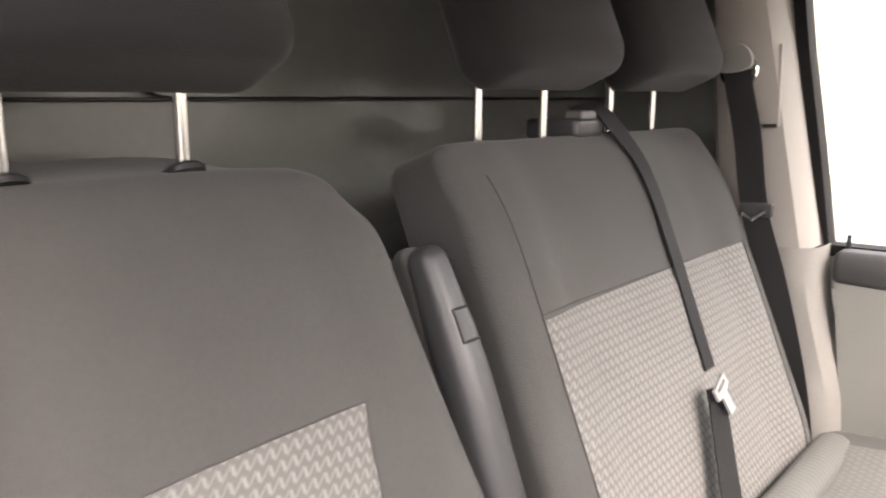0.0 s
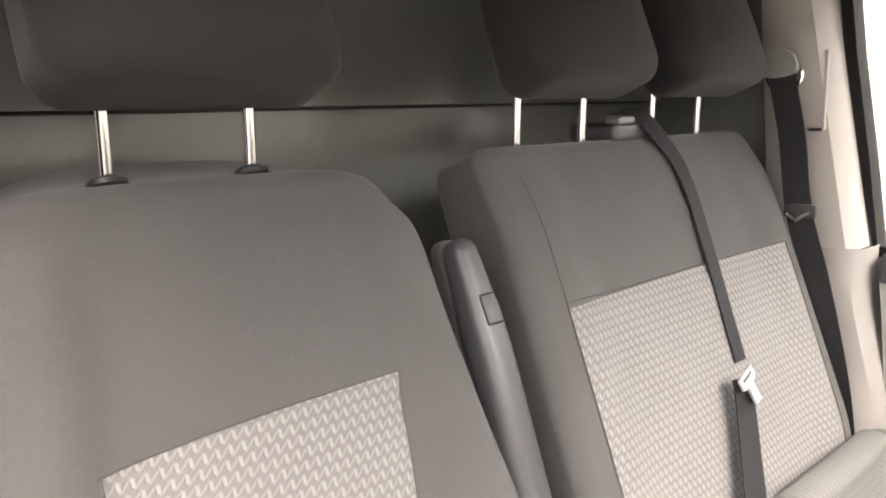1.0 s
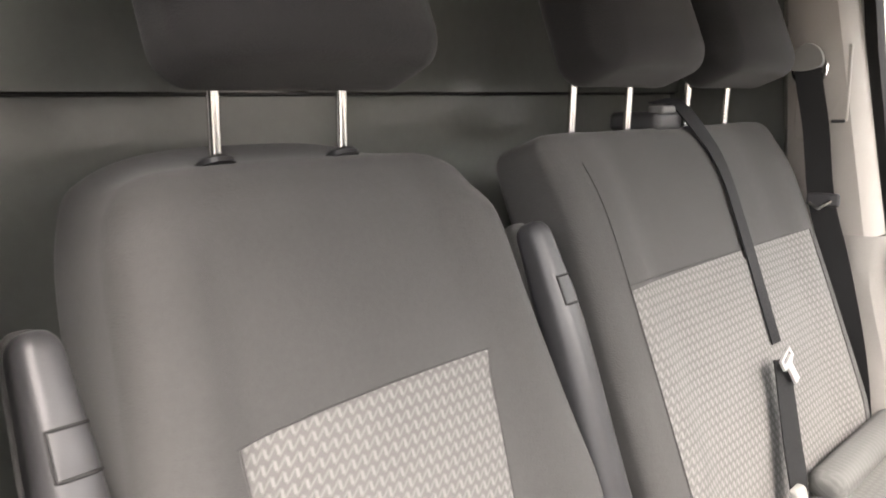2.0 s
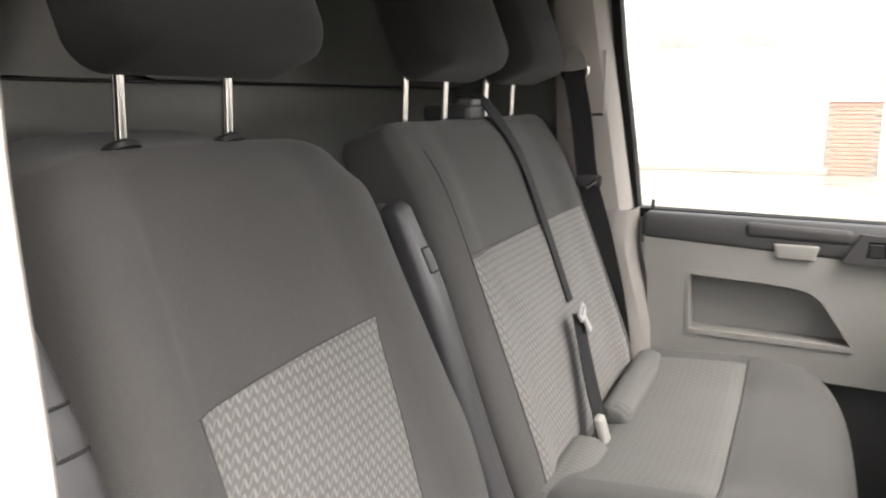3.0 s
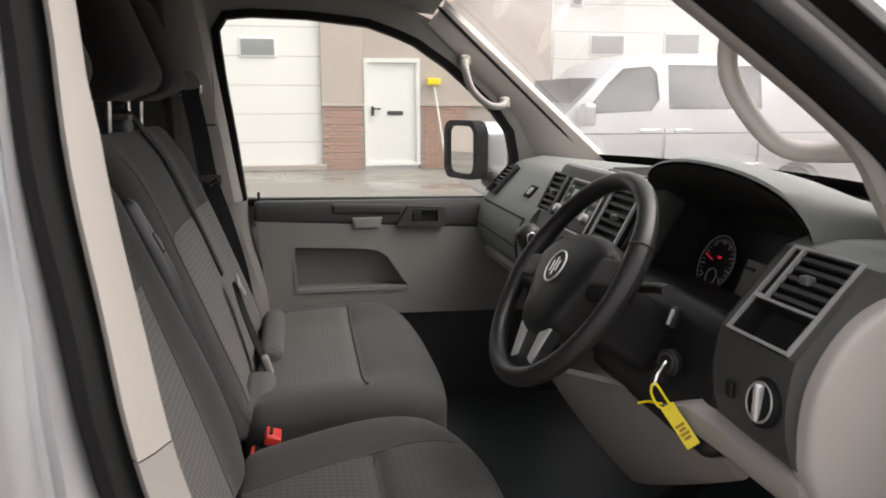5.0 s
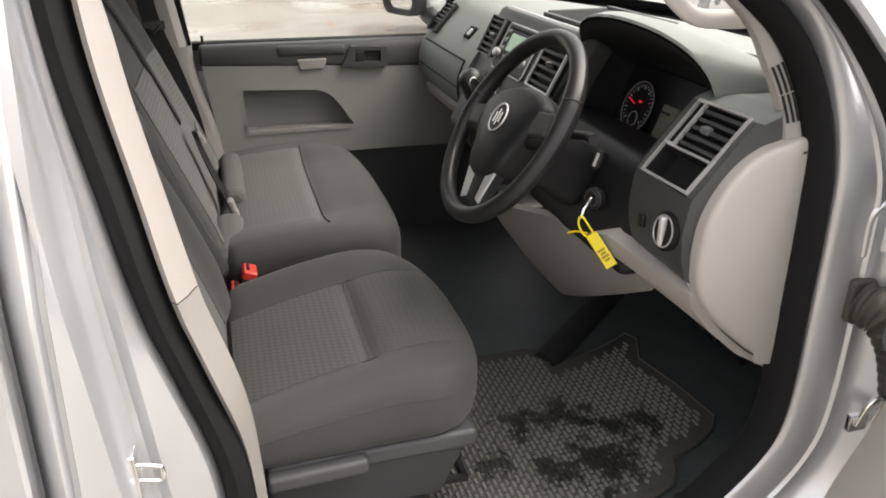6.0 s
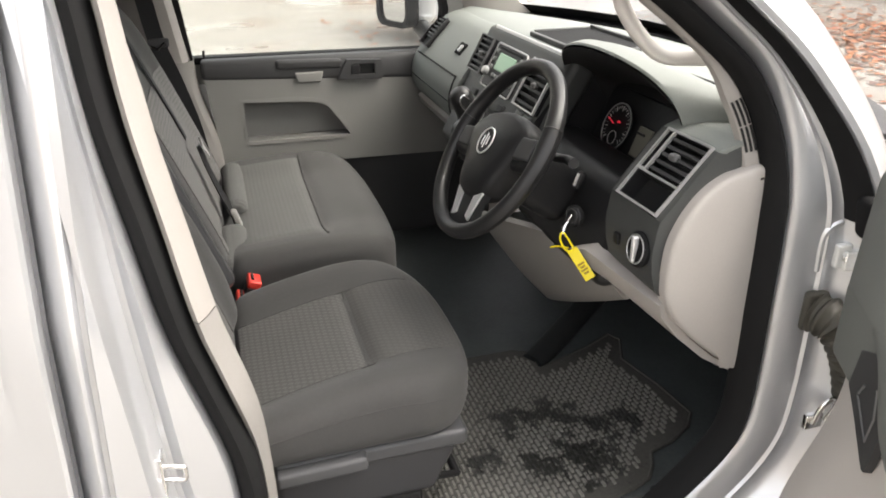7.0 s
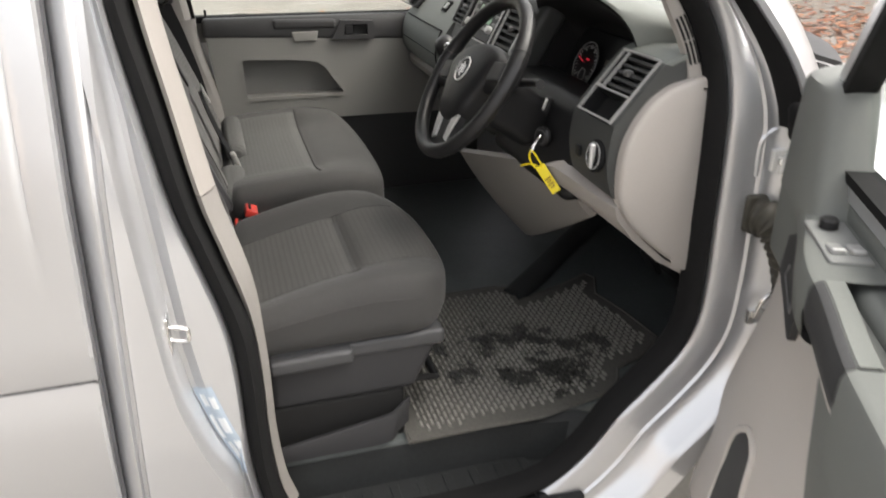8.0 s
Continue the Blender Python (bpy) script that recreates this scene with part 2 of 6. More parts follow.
def mat_rubber(name, low, high):
    """Worn rubber with dark wet patches."""
    m, nt, b = shader(name)
    co = nt.nodes.new("ShaderNodeTexCoord").outputs["Object"]
    fine = node(nt, "ShaderNodeTexNoise", Scale=140.0, Detail=5.0)
    rag = node(nt, "ShaderNodeTexNoise", Scale=20.0, Detail=6.0, Roughness=0.75)
    for n in (fine, rag):
        link(nt, co, n.inputs["Vector"])
    wet = None
    for x, y, r in ((0.235, 0.49, 0.085), (0.35, 0.475, 0.10), (0.455, 0.385, 0.08), (0.515, 0.395, 0.07), (0.36, 0.305, 0.13), (0.13, 0.36, 0.07), (0.25, 0.31, 0.07), (0.10, 0.48, 0.05)):
        far = nt.nodes.new("ShaderNodeVectorMath")
        far.operation = "DISTANCE"
        link(nt, co, far.inputs[0])
        far.inputs[1].default_value = (x, y, 0.497)
        spot = maths(nt, "SUBTRACT", 1.0, maths(nt, "MULTIPLY", far.outputs["Value"], 1.0 / r))
        wet = spot if wet is None else maths(nt, "MAXIMUM", wet, spot)
    patch = nt.nodes.new("ShaderNodeMapRange")
    link(nt, maths(nt, "ADD", wet, maths(nt, "MULTIPLY", maths(nt, "SUBTRACT", rag.outputs[0], 0.5), 4.5)), patch.inputs[0])
    for i, val in ((1, 0.38), (2, 0.62), (3, 0.0), (4, 0.95)):
        patch.inputs[i].default_value = val
    dry = mixed(nt, fine.outputs[0], low, high)
    link(nt, mixed(nt, patch.outputs[0], dry, (0.030, 0.030, 0.027)), b.inputs["Base Color"])
    link(nt, maths(nt, "MULTIPLY_ADD", patch.outputs[0], -0.3, 0.75), b.inputs["Roughness"])
    bn = node(nt, "ShaderNodeBump", Strength=0.3, Distance=0.002)
    link(nt, fine.outputs[0], bn.inputs["Height"])
    link(nt, bn.outputs[0], b.inputs["Normal"])
    return m


MATRUB = mat_rubber("worn_grey_rubber", (0.165, 0.160, 0.145), (0.345, 0.333, 0.299))
MATLOW = mat_rubber("dark_groove_rubber", (0.07, 0.068, 0.061), (0.135, 0.13, 0.116))


# ---- mesh helpers ----
def thing(name, base, label, category, group="", kind=""):
    ob = new(name)
    ob.location = base
    ob.empty_display_size = 0.05
    return tagged(ob, label, category, group, kind)


def part(name, bm, material, parent=None, label="", sharp=38.0, kind=""):
    """Links a bmesh, given in world coordinates, as one mesh object under a thing or a part."""
    bmesh.ops.recalc_face_normals(bm, faces=bm.faces[:])
    for f in bm.faces:
        f.smooth = True
    for e in bm.edges:
        if len(e.link_faces) == 2 and e.calc_face_angle(0) > radians(sharp):
            e.smooth = False
    me = bpy.data.meshes.new(name)
    bm.to_mesh(me)
    bm.free()
    me.materials.append(material)
    ob = new(name, me)
    if parent is not None:
        ob.parent = parent
        if parent.type == "EMPTY":
            ob.matrix_parent_inverse = Matrix.Translation(-parent.location)
    return tagged(ob, label=label, kind=kind)


def steps(h, r, n):
    """Coordinates across a rounded box of half size h: close together in the rounded rims."""
    rim = [h - r * (1 - math.tan(radians(45 * k / 4))) for k in range(5)] if r > 0 else [h]
    inner = [(h - r) * (-1 + 2 * k / n) for k in range(1, n)]
    return sorted({round(v, 6) for v in [-c for c in rim] + inner + rim})


def rbox(size, r, n=(4, 4, 4), place=None, bm=None):
    """A rounded box with a fine skin; place maps each local point to the world."""
    bm = bm or bmesh.new()
    hs = [s / 2 for s in size]
    r = min(r, *[h * 0.999 for h in hs])
    ax = [steps(h, r, k) for h, k in zip(hs, n)]
    made = {}

    def vert(p):
        key = tuple(round(c, 5) for c in p)
        if key not in made:
            inner = [max(-(h - r), min(h - r, c)) for c, h in zip(p, hs)]
            d = Vector([c - i for c, i in zip(p, inner)])
            q = Vector(inner) + (d.normalized() * r if d.length > 1e-9 else d)
            made[key] = bm.verts.new(place(q) if place else q)
        return made[key]

    for axis in range(3):
        a, b = [k for k in range(3) if k != axis]
        for side in (-1, 1):
            for i in range(len(ax[a]) - 1):
                for j in range(len(ax[b]) - 1):
                    quad = []
                    for ii, jj in ((i, j), (i + 1, j), (i + 1, j + 1), (i, j + 1)):
                        p = [0, 0, 0]
                        p[axis], p[a], p[b] = side * hs[axis], ax[a][ii], ax[b][jj]
                        quad.append(vert(p))
                    if len(set(quad)) == 4:
                        bm.faces.new(quad)
    return bm


def block(x0, x1, y0, y1, z0, z1, r=0.004, bm=None, turn=None):
    """A bevelled box between two corners, turned about its middle."""
    c = Vector(((x0 + x1) / 2, (y0 + y1) / 2, (z0 + z1) / 2))
    m = turn if turn is not None else Matrix.Identity(4)
    return rbox((x1 - x0, y1 - y0, z1 - z0), r, (1, 1, 1), lambda q: c + m.to_3x3() @ q, bm)


def tube(points, radius, n=10, bm=None, closed=False, flat=1.0):
    """A round bar along points; radius is a number or one for each point."""
    bm = bm or bmesh.new()
    pts = [Vector(p) for p in points]
    rings = []
    side = None
    for i, p in enumerate(pts):
        a = pts[i - 1] if i or closed else p
        b = pts[(i + 1) % len(pts)] if i < len(pts) - 1 or closed else p
        d = (b - a).normalized()
        if side is None:
            side = d.orthogonal().normalized()
        side = (side - d * side.dot(d)).normalized()
        up = d.cross(side)
        rad = radius[i] if isinstance(radius, (list, tuple)) else radius
        rings.append([bm.verts.new(p + side * rad * math.cos(2 * math.pi * k / n) + up * rad * flat * math.sin(2 * math.pi * k / n)) for k in range(n)])
    count = len(rings)
    for i in range(count if closed else count - 1):
        a, b = rings[i], rings[(i + 1) % count]
        shift = 0
        if closed and i == count - 1:
            shift = min(range(n), key=lambda s: (a[0].co - b[s].co).length)
        for k in range(n):
            bm.faces.new((a[k], a[(k + 1) % n], b[(k + 1 + shift) % n], b[(k + shift) % n]))
    if not closed:
        bm.faces.new(rings[0])
        bm.faces.new(rings[-1])
    return bm


def ribbon(points, widths, thick, across, bm=None):
    """A flat band along points; across is the direction of its width."""
    bm = bm or bmesh.new()
    pts = [Vector(p) for p in points]
    rings = []
    for i, p in enumerate(pts):
        d = (pts[min(i + 1, len(pts) - 1)] - pts[max(i - 1, 0)]).normalized()
        s = Vector(across)
        s = (s - d * s.dot(d)).normalized()
        nrm = d.cross(s)
        w = widths if isinstance(widths, (int, float)) else widths[i]
        rings.append([bm.verts.new(p + s * a * w / 2 + nrm * b * thick / 2) for a, b in ((-1, -1), (1, -1), (1, 1), (-1, 1))])
    for a, b in zip(rings, rings[1:]):
        for k in range(4):
            bm.faces.new((a[k], a[(k + 1) % 4], b[(k + 1) % 4], b[k]))
    bm.faces.new(rings[0])
    bm.faces.new(rings[-1])
    return bm


def smooth_curve(points, n, closed=False):
    """Catmull-Rom through points, n steps a span."""
    pts = [Vector(p) for p in points]
    out = []
    spans = len(pts) if closed else len(pts) - 1
    for i in range(spans):
        if closed:
            p0, p1, p2, p3 = (pts[(i + k) % len(pts)] for k in (-1, 0, 1, 2))
        else:
            p0, p1, p2, p3 = pts[max(i - 1, 0)], pts[i], pts[i + 1], pts[min(i + 2, len(pts) - 1)]
        for k in range(n):
            t = k / n
            out.append(0.5 * ((2 * p1) + (p2 - p0) * t + (2 * p0 - 5 * p1 + 4 * p2 - p3) * t * t + (3 * p1 - p0 - 3 * p2 + p3) * t ** 3))
    if not closed:
        out.append(pts[-1])
    return out


def skin(rows, bm=None, closed=False):
    """A surface over rows of points."""
    bm = bm or bmesh.new()
    vs = [[bm.verts.new(p) for p in row] for row in rows]
    for a, b in zip(vs, vs[1:] + (vs[:1] if closed else [])):
        for k in range(len(a) - 1):
            bm.faces.new((a[k], a[k + 1], b[k + 1], b[k]))
    return bm


def thicken(bm, vec):
    """Gives an open sheet a thickness along vec."""
    geo = bmesh.ops.extrude_face_region(bm, geom=bm.faces[:])
    bmesh.ops.translate(bm, vec=vec, verts=[g for g in geo["geom"] if isinstance(g, bmesh.types.BMVert)])
    return bm


def plate(outline, holes, place, depth, bm=None):
    """A flat plate from a 2D outline with holes, mapped by place(a, b, c), c running from 0 to depth."""
    bm = bm or bmesh.new()
    edges = []
    for loop in [outline, *holes]:
        vs = [bm.verts.new((p[0], p[1], 0)) for p in loop]
        edges += [bm.edges.new((vs[i], vs[(i + 1) % len(vs)])) for i in range(len(vs))]
    bmesh.ops.triangle_fill(bm, use_beauty=True, use_dissolve=False, edges=edges)
    geo = bmesh.ops.extrude_face_region(bm, geom=bm.faces[:])
    for g in geo["geom"]:
        if isinstance(g, bmesh.types.BMVert):
            g.co.z = depth
    for v in bm.verts:
        v.co = place(*v.co)
    return bm


def disc(center, normal, radius, depth, n=28, bm=None, bevel=0.0):
    """A short round block standing on center along normal."""
    bm = bm or bmesh.new()
    nrm = Vector(normal).normalized()
    a = nrm.orthogonal().normalized()
    b = nrm.cross(a)
    c = Vector(center)
    rings = []
    levels = [(radius, 0), (radius, depth - bevel), (radius - bevel, depth)] if bevel else [(radius, 0), (radius, depth)]
    for r, h in levels:
        rings.append([bm.verts.new(c + nrm * h + (a * math.cos(2 * math.pi * k / n) + b * math.sin(2 * math.pi * k / n)) * r) for k in range(n)])
    for p, q in zip(rings, rings[1:]):
        for k in range(n):
            bm.faces.new((p[k], p[(k + 1) % n], q[(k + 1) % n], q[k]))
    bm.faces.new(rings[0])
    bm.faces.new(rings[-1])
    return bm


def ring(center, normal, radius, thick, n=36, m=8, bm=None, flat=1.0):
    nrm = Vector(normal).normalized()
    a = nrm.orthogonal().normalized()
    b = nrm.cross(a)
    c = Vector(center)
    return tube([c + (a * math.cos(2 * math.pi * k / n) + b * math.sin(2 * math.pi * k / n)) * radius for k in range(n)], thick, m, bm, True, flat)


def ease(a, b, v):
    t = max(0.0, min(1.0, (v - a) / (b - a)))
    return t * t * (3 - 2 * t)


def metric_map(ob, du, dv):
    """A map in metres along the two directions."""
    me = ob.data
    layer = me.uv_layers.new(name="UVMap")
    du, dv = Vector(du), Vector(dv)
    for loop in me.loops:
        co = me.vertices[loop.vertex_index].co
        layer.data[loop.index].uv = (co.dot(du), co.dot(dv))


# ---- the van's body: door opening on the driver's side ----
OPENING = [(-0.458, 1.70), (-0.447, 1.53), (-0.436, 1.378), (-0.404, 1.158), (-0.382, 1.067), (-0.348, 0.930), (-0.338, 0.82),
           (-0.336, 0.62), (-0.310, 0.48), (-0.230, 0.425), (-0.05, 0.41), (0.12, 0.415), (0.220, 0.440), (0.292, 0.505), (0.348, 0.586), (0.405, 0.648), (0.462, 0.716),
           (0.488, 0.775), (0.495, 0.860), (0.493, 1.0), (0.490, 1.15), (0.480, 1.28), (0.432, 1.39), (0.350, 1.465), (0.265, 1.53), (0.150, 1.612),
           (0.02, 1.70), (-0.12, 1.77), (-0.28, 1.80), (-0.40, 1.785)]


def lean(z):
    """How far the side of the body leans inwards."""
    return 0.16 * max(0.0, z - 1.2) + 0.06 * max(0.0, 0.75 - z)


EDGE = smooth_curve([(x, 0, z) for x, z in OPENING], 5, True)


def edge_normals():
    out = []
    n = len(EDGE)
    for i in range(n):
        d = (EDGE[(i + 2) % n] - EDGE[i - 2]).normalized()
        out.append(Vector((-d.z, 0, d.x)))
    mid = sum(EDGE, Vector()) / n
    return [m if m.dot(p - mid) > 0 else -m for m, p in zip(out, EDGE)]


NORMALS = edge_normals()


def taper(p, m, d):
    """The jamb runs to a point along the windscreen pillar."""
    s = 1 - 0.85 * ease(1.15, 1.42, p.z) * ease(0.0, 0.25, m.x)
    return d if d < 0.042 else 0.042 + (min(d, 0.146) - 0.042) * s + 0.8 * max(0.0, d - 0.146)


def hoop(section, pick=None, rear=0.0):
    """Sweeps (outwards, y) pairs round the door opening, or round the stretch that pick chooses."""
    rows = []
    for p, m in zip(EDGE, NORMALS):
        if pick and not pick(p, m):
            continue
        row = []
        for d, y in section:
            d -= 0.006 * ease(0.016, 0.036, d) * (1 - ease(0.045, 0.075, d)) * ease(0.3, 0.6, m.x)
            q = p + m * (taper(p, m, d) + rear * ease(1.25, 1.5, p.z) * ease(0.3, 0.6, -m.x))
            row.append((q.x, y + lean(q.z), q.z))
        rows.append(row)
    return skin(rows, None, pick is None)


van = thing("van_body", (0, 0.9, 0.0), "silver panel van with the driver's door standing open", "van")
part("door_seal", hoop([(-0.001, 0.052), (0.002, 0.026), (0.008, 0.008), (0.018, 0.0), (0.030, 0.005), (0.038, 0.018), (0.041, 0.04)], None, 0.012), RUBBER, van, "black rubber door seal")
part("seal_lip", hoop([(0.000, 0.050), (0.002, 0.034), (0.008, 0.028), (0.012, 0.045)], None, 0.012), RUBBER, van)
part("door_jamb", hoop([(0.036, 0.05), (0.040, 0.018), (0.052, 0.004), (0.075, -0.002), (0.096, -0.004), (0.101, -0.0095), (0.106, -0.0085), (0.118, -0.012), (0.130, -0.024), (0.146, -0.050), (0.152, -0.060)], lambda p, m: not (m.x < -0.3 and p.z > 0.47)), PAINT, van, "silver painted door jamb")
part("outer_seal", hoop([(0.120, -0.012), (0.124, -0.034), (0.134, -0.046), (0.146, -0.058), (0.150, -0.052)], lambda p, m: p.z > 1.16 and (m.x > 0.1 or p.z > 1.75)), RUBBER, van)
part("seal_corner", rbox((0.060, 0.040, 0.075), 0.016, (2, 2, 2), lambda q: Vector((0.632 + q.x - 0.2 * q.z, -0.052 + q.y, 1.195 + q.z))), RUBBER, van, "black rubber seal corner")


# rear jamb, pillar and panel gap, row by row up the side
def between(table, z):
    """Straight-line value of a falling table of (z, value)."""
    for (za, va), (zb, vb) in zip(table, table[1:]):
        if z >= zb:
            return va + (vb - va) * (z - za) / (zb - za)
    return table[-1][1]


REAR = sorted([(p.z, p.x) for p, m in zip(EDGE, NORMALS) if m.x < -0.3 and p.z > 0.47], reverse=True)
STEP = [(1.9, -0.53), (1.5, -0.500), (1.3, -0.487), (1.0, -0.468), (0.9, -0.462), (0.82, -0.452), (0.72, -0.425), (0.62, -0.388), (0.3, -0.380)]


def gap_x(z):
    return -0.557 - 0.041 * (1.3 - z)


jamb_rows, skin_rows, gap_rows = [], [], []
for k in range(71):
    z = 0.36 + 1.50 * k / 70
    e = between(REAR, min(z, 1.74))
    g = between(STEP, z)
    y = lean(z)
    jamb_rows.append([(e - 0.034, y + 0.05, z), (e - 0.040, y + 0.018, z), (e - 0.047, y + 0.004, z), (min(g + 0.020, e - 0.050), y - 0.003, z), (min(g + 0.012, e - 0.054), y + 0.004, z), (min(g + 0.004, e - 0.058), y + 0.012, z), (min(g - 0.004, e - 0.061), y + 0.012, z),
                      (g - 0.008, y - 0.030, z), (g - 0.012, y - 0.052, z), (g - 0.020, y - 0.064, z)])
    c = gap_x(z) + 0.045 - 0.012 * (1.3 - z)
    skin_rows.append([(g - 0.020, y - 0.064, z), (min(g - 0.026, c + 0.012), y - 0.068, z), (c + 0.006, y - 0.070, z), (c + 0.003, y - 0.060, z), (c - 0.003, y - 0.060, z), (c - 0.007, y - 0.070, z), (gap_x(z) + 0.032, y - 0.072, z),
                      (gap_x(z) + 0.027, y - 0.069, z), (gap_x(z) + 0.0015, y - 0.040, z), (gap_x(z), y - 0.03, z)])
    gap_rows.append([(gap_x(z) + 0.004, y - 0.048, z), (gap_x(z) - 0.05, y - 0.048, z)])
part("rear_jamb", skin(jamb_rows), PAINT, van, "silver painted rear door jamb")
part("pillar_skin", skin(skin_rows), PAINT, van, "silver outer pillar panel")
part("panel_gap", skin(gap_rows), GROOVE, van)


def slab(x0, back, z0, z1, nz):
    rows = []
    for k in range(nz + 1):
        z = z0 + (z1 - z0) * k / nz
        y = lean(z) - 0.076 + 0.085 * max(0.0, 0.812 - z) + 0.02 * max(0.0, 0.88 - z)
        x1 = gap_x(z) - back
        e = 0.010 if k in (0, nz) else 0.0
        row = [(x1, y + 0.03, z), (x1 - 0.0006, y + 0.005, z), (x1 - 0.005, y + e, z)]
        for d in (0.026, 0.034, 0.040, 0.046, 0.054, 0.07, 0.11, 0.2, 0.4, 0.8, 1.3, 1.8):
            crease = 0.006 * math.exp(-((d - 0.040) / 0.006) ** 2) * ease(1.10, 1.16, z)
            row.append((x1 - 0.008 - d, y + e + crease, z))
        rows.append(row)
    return skin(rows)


sliding = thing("sliding_door", (-1.2, -0.08, 0.36), "closed silver sliding door with a dark gap line", "van door")
part("upper_panel", slab(-2.4, 0.0012, 0.908, 1.86, 22), PAINT, sliding)
part("lower_panel", slab(-2.4, 0.0015, 0.36, 0.9035, 14), PAINT, sliding)
bm = block(-2.4, -0.585, -0.062, -0.056, 0.88, 0.93, 0.002)
part("gap_backing", bm, GROOVE, sliding)

# sill, step well and cab floor
part("sill", hoop([(0.150, -0.058), (0.156, -0.066), (0.165, -0.072), (0.23, -0.072), (0.26, -0.05)], lambda p, m: p.z < 1.02 and m.z < 0.5 and not (m.x < -0.8)), PAINT, van)
bm = block(-0.33, 0.30, 0.00, 0.17, 0.36, 0.385, 0.006)
part("step_tread", bm, STEPRUB, van, "dark ribbed rubber entry step")
for k in range(9):
    bm = block(-0.28 + 0.06 * k, -0.26 + 0.06 * k, 0.02, 0.15, 0.384, 0.389, 0.002)
    part("step_rib", bm, STEPRUB, van)
bm = skin([[(-0.34, 0.16, 0.36), (0.16, 0.16, 0.36), (0.30, 0.12, 0.40), (0.36, 0.02, 0.46)], [(-0.34, 0.168, 0.475), (0.17, 0.168, 0.475), (0.32, 0.14, 0.475), (0.42, 0.03, 0.50)],
           [(-0.34, 0.185, 0.487), (0.175, 0.185, 0.487), (0.34, 0.16, 0.487), (0.46, 0.04, 0.53)]])
part("step_riser", bm, STEPRUB, van)
bm = block(-0.90, 1.05, 0.17, 1.74, 0.44, 0.487, 0.005)
part("cab_floor", bm, FLOORRUB, van, "dark rubber cab floor")
bm = block(0.45, 1.05, 0.03, 0.18, 0.44, 0.50, 0.01)
part("floor_corner", bm, STEPRUB, van)
# Firewall coloured near-black to give the footwell its darkness.
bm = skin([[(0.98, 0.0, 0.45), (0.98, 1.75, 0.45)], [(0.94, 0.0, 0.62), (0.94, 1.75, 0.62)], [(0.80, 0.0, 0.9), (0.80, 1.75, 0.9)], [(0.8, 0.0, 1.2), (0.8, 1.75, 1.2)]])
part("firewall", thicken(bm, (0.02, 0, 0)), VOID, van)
# front wing and bonnet
rows = []
for f in range(13):
    x = 0.66 + 1.15 * f / 12
    zt = 1.10 - 0.18 * (f / 12) ** 1.6
    rows.append([(x, -0.075 + 0.10 * (f / 12) ** 3, 0.45), (x, -0.085 + 0.12 * (f / 12) ** 3, 0.8), (x, -0.06 + 0.12 * (f / 12) ** 3, zt - 0.09), (x, 0.02 + 0.1 * (f / 12) ** 3, zt), (x, 0.3, zt + 0.06), (x, 0.95, zt + 0.09), (x, 1.6, zt + 0.06), (x, 1.85, zt), (x, 1.93, zt - 0.1)])
part("bonnet_and_wing", skin(rows), PAINT, van, "silver bonnet and front wing")
# pillar skin beside the windscreen
rows = []
for p, m in zip(EDGE, NORMALS):
    if m.x > 0.15 and p.z > 0.95:
        row = []
        for d, y in ((0.146, -0.036), (0.152, -0.056), (0.165, -0.062), (0.20, -0.05), (0.235, -0.025), (0.248, 0.0), (0.250, 0.04), (0.235, 0.10)):
            q = p + m * taper(p, m, d)
            row.append((q.x, y + lean(q.z), q.z))
        rows.append(row)
part("windscreen_pillar", skin(rows), PAINT, van, "silver windscreen pillar")
# roof and headliner
rows = [[(-0.95 + 1.25 * k / 8, y, 1.93 - 0.05 * abs((y - 0.9) / 0.8) ** 3 - (0.10 * ease(0.5, 1.0, k / 8))) for y in [0.14 + 1.52 * j / 14 for j in range(15)]] for k in range(9)]
part("roof", thicken(skin(rows), (0, 0, 0.03)), PAINT, van)
rows = [[(-0.92 + 1.10 * k / 8, y, 1.875 - 0.05 * abs((y - 0.9) / 0.8) ** 3 - (0.09 * ease(0.5, 1.0, k / 8))) for y in [0.12 + 1.56 * j / 14 for j in range(15)]] for k in range(9)]
part("headliner", thicken(skin(rows), (0, 0, 0.015)), ROOFCLOTH, van, "grey cloth headliner")

# ---- bulkhead behind the seats ----
bulk = thing("bulkhead", (-0.85, 0.9, 0.48), "grey painted steel bulkhead behind the seats", "bulkhead", kind="structure")
bm = plate([(0.02, 0.44), (1.78, 0.44), (1.78, 1.90), (0.02, 1.90)], [], lambda a, b, c: Vector((-0.90 + c, a, b)), 0.012)
part("lower_sheet", bm, BULK, bulk)


def rounded(a0, a1, b0, b1, r, n=5):
    pts = []
    for ca, cb, s in ((a1 - r, b1 - r, 0), (a0 + r, b1 - r, 1), (a0 + r, b0 + r, 2), (a1 - r, b0 + r, 3)):
        for k in range(n + 1):
            w = math.pi / 2 * (s + k / n)
            pts.append((ca + r * math.cos(w), cb + r * math.sin(w)))
    return pts


bm = plate(rounded(0.06, 0.52, 1.480, 1.86, 0.10), [], lambda a, b, c: Vector((-0.888 + c, a, b)), 0.022)
part("upper_panel", bm, BULK, bulk)
bm = plate(rounded(0.555, 1.73, 1.480, 1.86, 0.06), [], lambda a, b, c: Vector((-0.888 + c, a, b)), 0.022)
part("upper_panel", bm, BULK, bulk)
bm = block(-0.887, -0.876, 0.03, 1.76, 1.4745, 1.4795, 0.002)
part("joint_strip", bm, BLACK, bulk)
# ---- seats ----
TH = radians(21)
